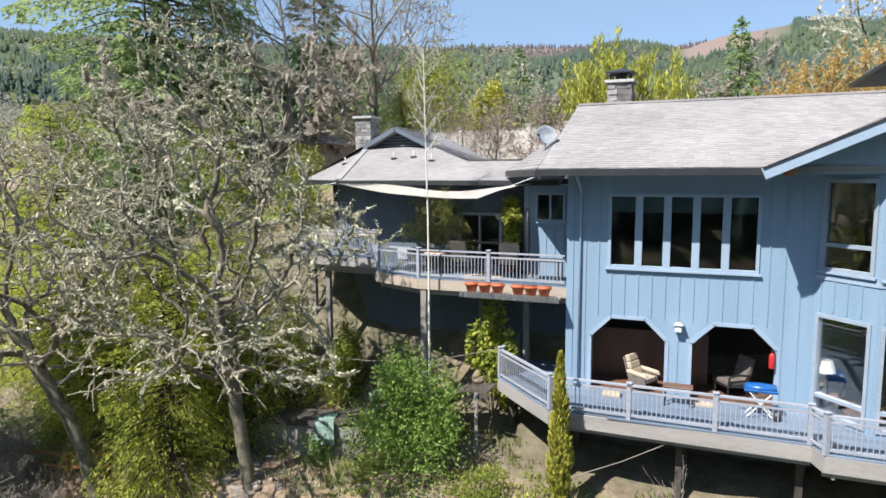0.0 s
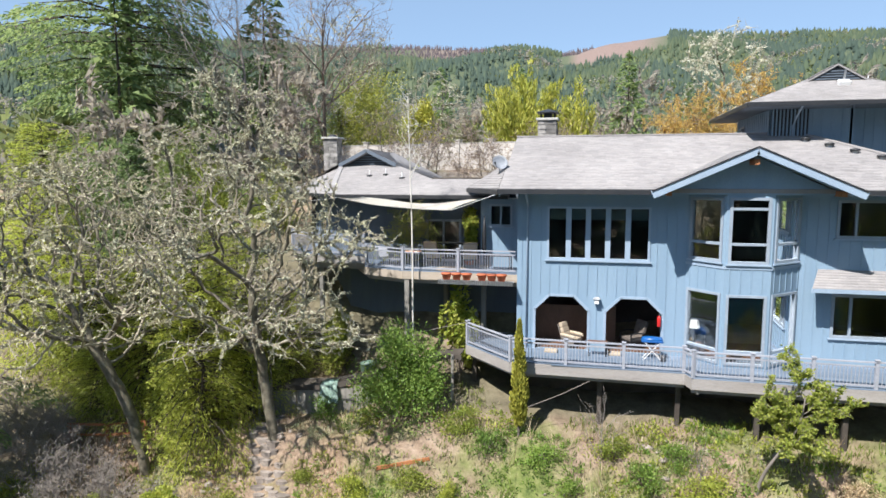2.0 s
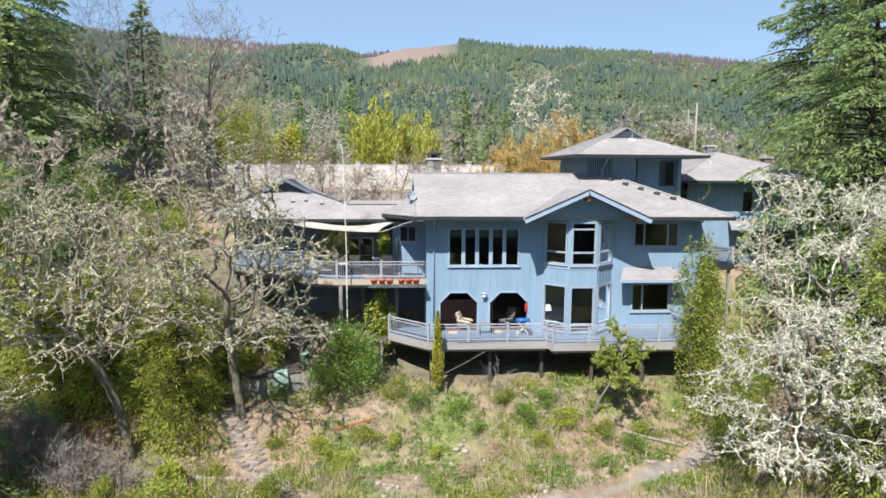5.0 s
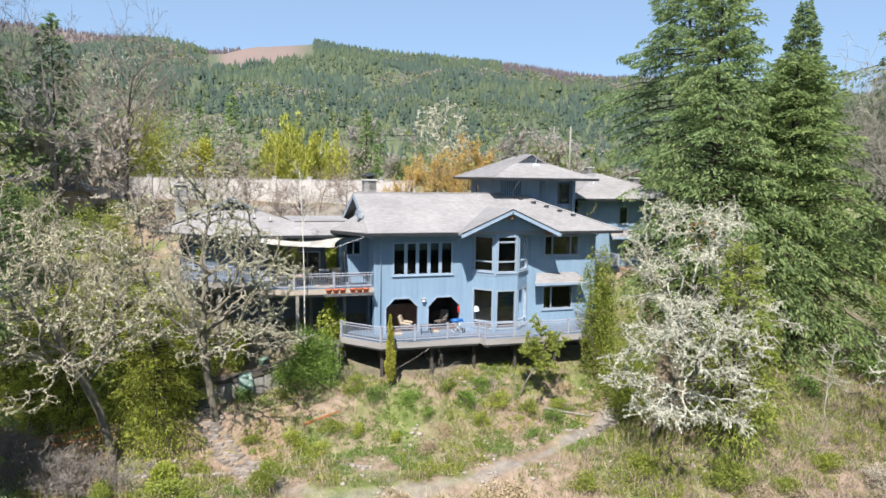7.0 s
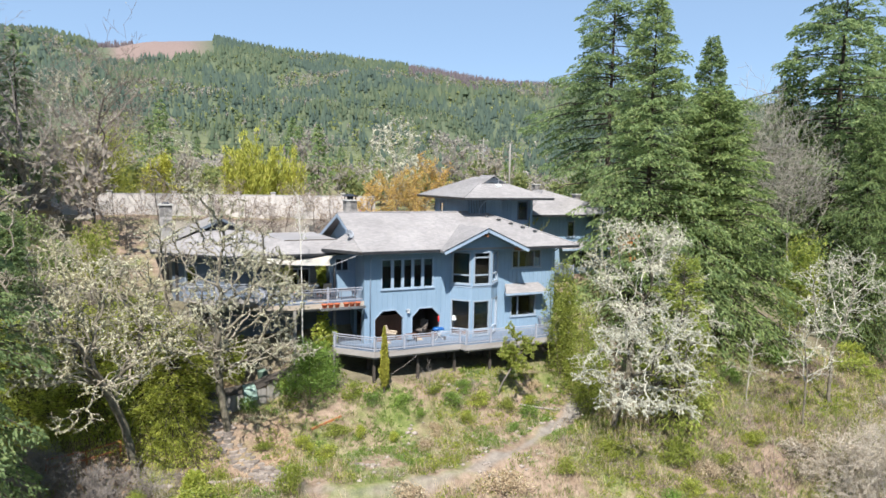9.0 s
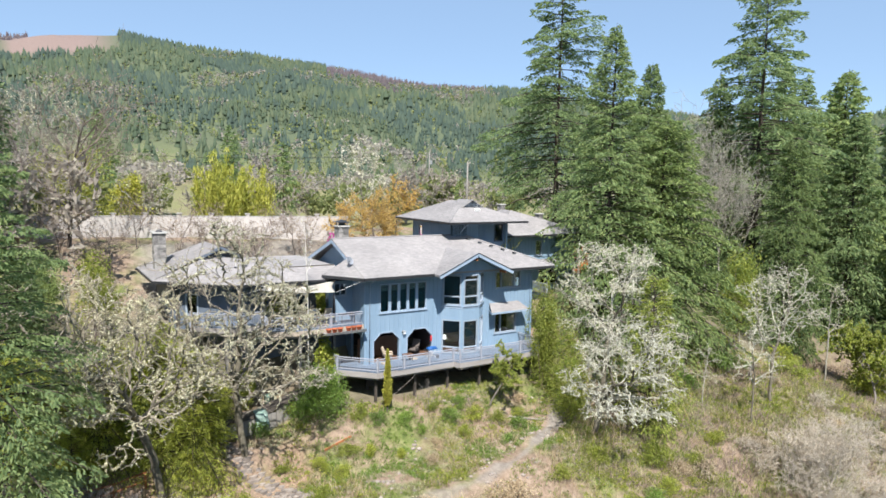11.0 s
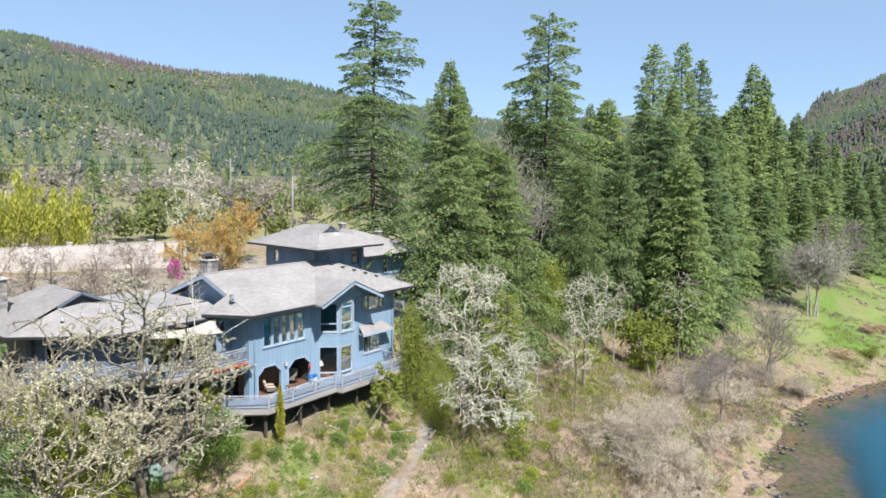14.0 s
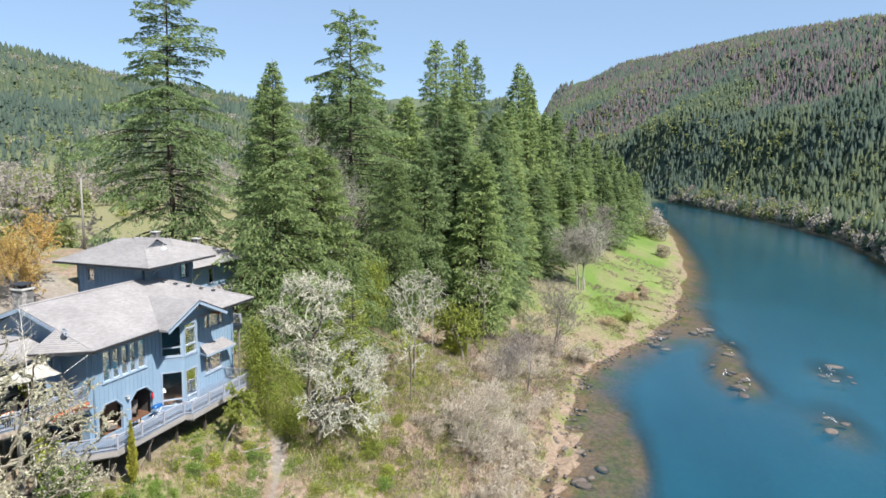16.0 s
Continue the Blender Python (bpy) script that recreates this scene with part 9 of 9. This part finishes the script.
def far_woods():
    rng, x, y, r, az = far_points(1, 74000, -60, 84, 190, 2000)
    _, x2, y2, r2, az2 = far_points(2, 52000, 80, 114, 190, 1350)
    x, y, r, az = np.concatenate([x, x2]), np.concatenate([y, y2]), np.concatenate([r, r2]), np.concatenate([az, az2])
    top = np.interp(az, BASE_AZ, TOP_R)
    low = np.interp(az, BASE_AZ, BASE_R)
    d = y - np.interp(x, SHORE_X, SHORE_Y)
    df = np.interp(x, FAR_X, FAR_Y) - y
    ok = (r < top + 60) & ((df > 2) | ((d > 5) & (x > 265)) | (d > 60))
    x, y, r, az, top, low, df = x[ok], y[ok], r[ok], az[ok], top[ok], low[ok], df[ok]
    t = (r - low) / (top - low)
    m = value_noise(x / 130, y / 130, 21) * 0.6 + value_noise(x / 45, y / 45, 22) * 0.4
    u = rng.uniform(0, 1, len(x))
    mound = (az > -2.6) & (az < 6) & (r > 1210 + 60 * (m - 0.5))
    cleared = (az > -17) & (az < -9) & (r > 1390)
    snag = ((t > 0.86) & (az < 0) & (u < 0.75)) | ((t > 0.66 + 0.2 * (m - 0.5)) & (az > 22) & (az < 36) & (m > 0.4)) | ((az > 80) & (t > 0.56 + 0.6 * (m - 0.5) - 0.01 * np.clip(az - 90, 0, 20)) & (u < 0.6))
    valley = (t < 0.02 + 0.34 * (value_noise(x / 150, y / 150, 29) * 0.7 + 0.3 * m)) & (df < 0) & (az < 80)
    fir_k = ((r > 400) | (df > 0)) & ~mound & ~cleared & ~snag & ((~valley & ((m > 0.40) | (u < 0.25))) | (valley & (m > 0.5) & (u < 0.4)))
    fir_k = fir_k | ((df > 0) & ~snag & (u < 0.9))
    rest = ~mound & ~cleared & ~snag & ~fir_k & (~valley | (u < 0.75))
    speck = fir_k & (rng.uniform(0, 1, len(x)) < np.where((value_noise(x / 80, y / 80, 25) > 0.55) & (df < 0), 0.15, 0.04))
    fir_k = fir_k & ~speck
    lime_k = rest & (u > 0.66) | (rest & (m > 0.5) & (u > 0.45)) | speck
    bare_k = rest & ~lime_k
    z = land(x, y) - 0.5
    P = np.stack([x, y, z], -1)

    def h(k, a, b):
        return rng.uniform(a, b, int(k.sum()))

    hf = h(fir_k, 9, 27) * np.where(df[fir_k] > 0, 0.72, 0.9) * (0.75 + 0.5 * m[fir_k])
    near = r[fir_k] < 820
    hn, hf = hf[near], hf[~near]
    pale = value_noise(x / 95, y / 95, 27) * 0.65 + value_noise(x / 30, y / 30, 28) * 0.35 > 0.52
    pn, pf = pale[fir_k][near], pale[fir_k][~near]
    Pn, Pf = P[fir_k][near].copy(), P[fir_k][~near].copy()
    Pn[:, 2] -= hn * 0.25
    Pf[:, 2] -= hf * 0.3
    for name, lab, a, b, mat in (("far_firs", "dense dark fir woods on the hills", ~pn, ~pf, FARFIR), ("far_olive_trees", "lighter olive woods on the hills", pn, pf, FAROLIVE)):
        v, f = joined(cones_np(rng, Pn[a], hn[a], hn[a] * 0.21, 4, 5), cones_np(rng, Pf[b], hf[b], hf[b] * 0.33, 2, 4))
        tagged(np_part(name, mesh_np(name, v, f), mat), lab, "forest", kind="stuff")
    close = bare_k & (r < 560)
    away = bare_k & ~close
    v, f = joined(puffs_np(rng, P[close], h(close, 7, 12), 46, 0.1), puffs_np(rng, P[away], h(away, 8, 14), 14, 0.2))
    tagged(np_part("far_bare_trees", mesh_np("far_bare_trees", v, f), FARBARE), "leafless grey-brown woods in the valley", "forest", kind="stuff")
    close = lime_k & (r < 560)
    away = lime_k & ~close
    v, f = joined(puffs_np(rng, P[close], h(close, 6, 12), 46, 0.1), puffs_np(rng, P[away], h(away, 8, 14), 11, 0.22))
    tagged(np_part("far_budding_trees", mesh_np("far_budding_trees", v, f), FARLIME), "budding yellow-green trees in the valley", "forest", kind="stuff")
    hs = h(snag, 8, 17)
    P[snag, 2] -= hs * 0.25
    v, f = cones_np(rng, P[snag], hs, hs * 0.2, 2, 4)
    tagged(np_part("far_snags", mesh_np("far_snags", v, f), SNAG), "scorched brown standing trees along the ridge", "forest", kind="stuff")


far_woods()


def far_ridge():
    """Mountains that close the valley, far beyond the woods, with distance haze painted as their blue."""
    az = np.radians(np.linspace(40, 92, 90))
    top = 300 + 46 * np.sin(az * 31) + 30 * np.sin(az * 67 + 1) + 12 * np.sin(az * 151)
    rows = []
    for r, k in ((4000, 0.0), (4150, 0.55), (4300, 1.0), (4420, 0.2)):
        rows.append(np.stack([r * np.sin(az), r * np.cos(az), -40 + (top + 40) * k], -1))
    V = np.stack(rows).reshape(-1, 3)
    n = len(az)
    i, j = np.meshgrid(np.arange(3), np.arange(n - 1), indexing="ij")
    f = np.stack([i * n + j, i * n + j + 1, (i + 1) * n + j + 1, (i + 1) * n + j], -1).reshape(-1, 4)
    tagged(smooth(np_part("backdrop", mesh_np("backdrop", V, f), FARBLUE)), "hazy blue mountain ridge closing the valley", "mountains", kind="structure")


far_ridge()


def far_bank_trees():
    """Unseen woods behind the camera, added for dark window reflections, and the growth along the far waterline."""
    rng, x, y, r, az = far_points(5, 5200, 114, 262, 85, 640)
    k = np.interp(x, FAR_X, FAR_Y) - y > 4
    P = np.stack([x[k], y[k], land(x[k], y[k]) - 0.5], -1)
    hh = rng.uniform(15, 30, len(P))
    v, f = cones_np(rng, P, hh, hh * 0.2, 3, 5)
    tagged(np_part("river_firs", mesh_np("river_firs", v, f), FARFIR), "unseen fir woods across the river, added to darken window reflections", "forest", kind="stuff")
    x = rng.uniform(120, 640, 900)
    y = np.interp(x, FAR_X, FAR_Y) - rng.uniform(-0.5, 14, 900)
    P = np.stack([x, y, np.maximum(land(x, y), WATER_Z) - 0.4], -1)
    kind = rng.uniform(0, 1, 900)
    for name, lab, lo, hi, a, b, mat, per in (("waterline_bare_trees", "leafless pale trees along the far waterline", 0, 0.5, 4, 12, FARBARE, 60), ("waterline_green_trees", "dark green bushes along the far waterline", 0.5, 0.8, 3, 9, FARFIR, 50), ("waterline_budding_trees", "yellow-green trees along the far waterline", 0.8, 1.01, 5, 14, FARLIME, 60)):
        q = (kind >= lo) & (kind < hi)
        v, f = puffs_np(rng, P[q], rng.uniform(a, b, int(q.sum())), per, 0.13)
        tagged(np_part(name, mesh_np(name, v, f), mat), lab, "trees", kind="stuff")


far_bank_trees()

# mid-distance trees in the valley
MID_FIR = fir_meshes(91, 16, 3.8, 1.0, 0.8, 0.05, 0.8, 90, 0.15, 0.3, 0.3, False)
MID_SEG = branching(np.random.default_rng(92), 11, 0.15, levels=3, kids=(7, 4, 2), first=0.2, spread=0.8, gnarl=0.25, min_r=0.02)
v, f = tubes_np(MID_SEG[0], 3)
MID_BARE = mesh_np("branch", v, f)
v, f = tufts_on(np.random.default_rng(93), MID_SEG[0], MID_SEG[1], 2, 4, 0.9, 0.25, 0.1)
MID_TUFT = mesh_np("crown", v, f)
MID_LEAF = mesh_np("crown", *lobes_np(np.random.default_rng(94), [(math.cos(a) * 1.6, math.sin(a * 1.3) * 1.6, 3 + 3.5 * ((a * 0.7) % 1), 1.9, 1.9, 1.7) for a in range(12)], 600, 0.95, 0.6))
v, f = tubes_np([(0, 0, -0.3, 0, 0, 6, 0.18, 0.05)], 6)
MID_TRUNK = mesh_np("trunk", v, f)
rng2 = random.Random(12)


def mid_tree(x, y, kind, s):
    p = foot(x, y, 0.2)
    if kind == "fir":
        t = thing("valley_fir", "dark green fir in the valley", "tree", "valley firs")
        np_part("trunk", MID_FIR[0], BARKDARK, t)
        np_part("crown", MID_FIR[1], FIRLEAF, t)
    elif kind == "bare":
        t = thing("valley_bare_tree", "leafless pale tree in the valley", "tree", "valley bare trees")
        np_part("branch", MID_BARE, TWIG, t)
        np_part("crown", MID_TUFT, FARBARE, t)
    else:
        t = thing("valley_leafy_tree", "budding yellow-green tree in the valley", "tree", "valley leafy trees")
        np_part("trunk", MID_TRUNK, BARK, t)
        np_part("crown", MID_LEAF, FARLIME, t)
    t.matrix_basis = Matrix.Translation(p) @ Matrix.Rotation(rng2.uniform(0, 6), 4, "Z") @ Matrix.Scale(s, 4)


for k in range(230):
    az = radians(rng2.uniform(-45, 68))
    r = rng2.uniform(75, 460)
    x, y = -15 + r * math.sin(az), -12 + r * math.cos(az)
    if y < 56 and x < 40:
        continue
    if x > 30 and y < 50:
        continue
    mid_tree(x, y, rng2.choice(("fir", "bare", "bare", "leaf", "leaf")), rng2.uniform(0.6, 1.2))
for k in range(34):
    x = -58 + k * 2.9 + rng2.uniform(-1, 1)
    mid_tree(x, 57 + rng2.uniform(0, 9) - 0.08 * x, rng2.choice(("bare", "leaf", "leaf", "bare", "fir")), rng2.uniform(0.45, 0.8))
for k, (x, y) in enumerate([(-22, 41), (-30, 38), (-34, 33), (-38, 42), (-33, 28), (-40, 24), (-29, 45), (-44, 36)]):
    mid_tree(x, y, ("bare", "bare", "fir", "leaf")[k % 4], 1.1)


# blue spruce behind the white wall
fir(YOUNG, foot(95.8, 110.5), 8.0, 8, "small blue-grey spruce behind the white wall", 0.5, SPRUCE, "spruce_tree", 0.75, "")
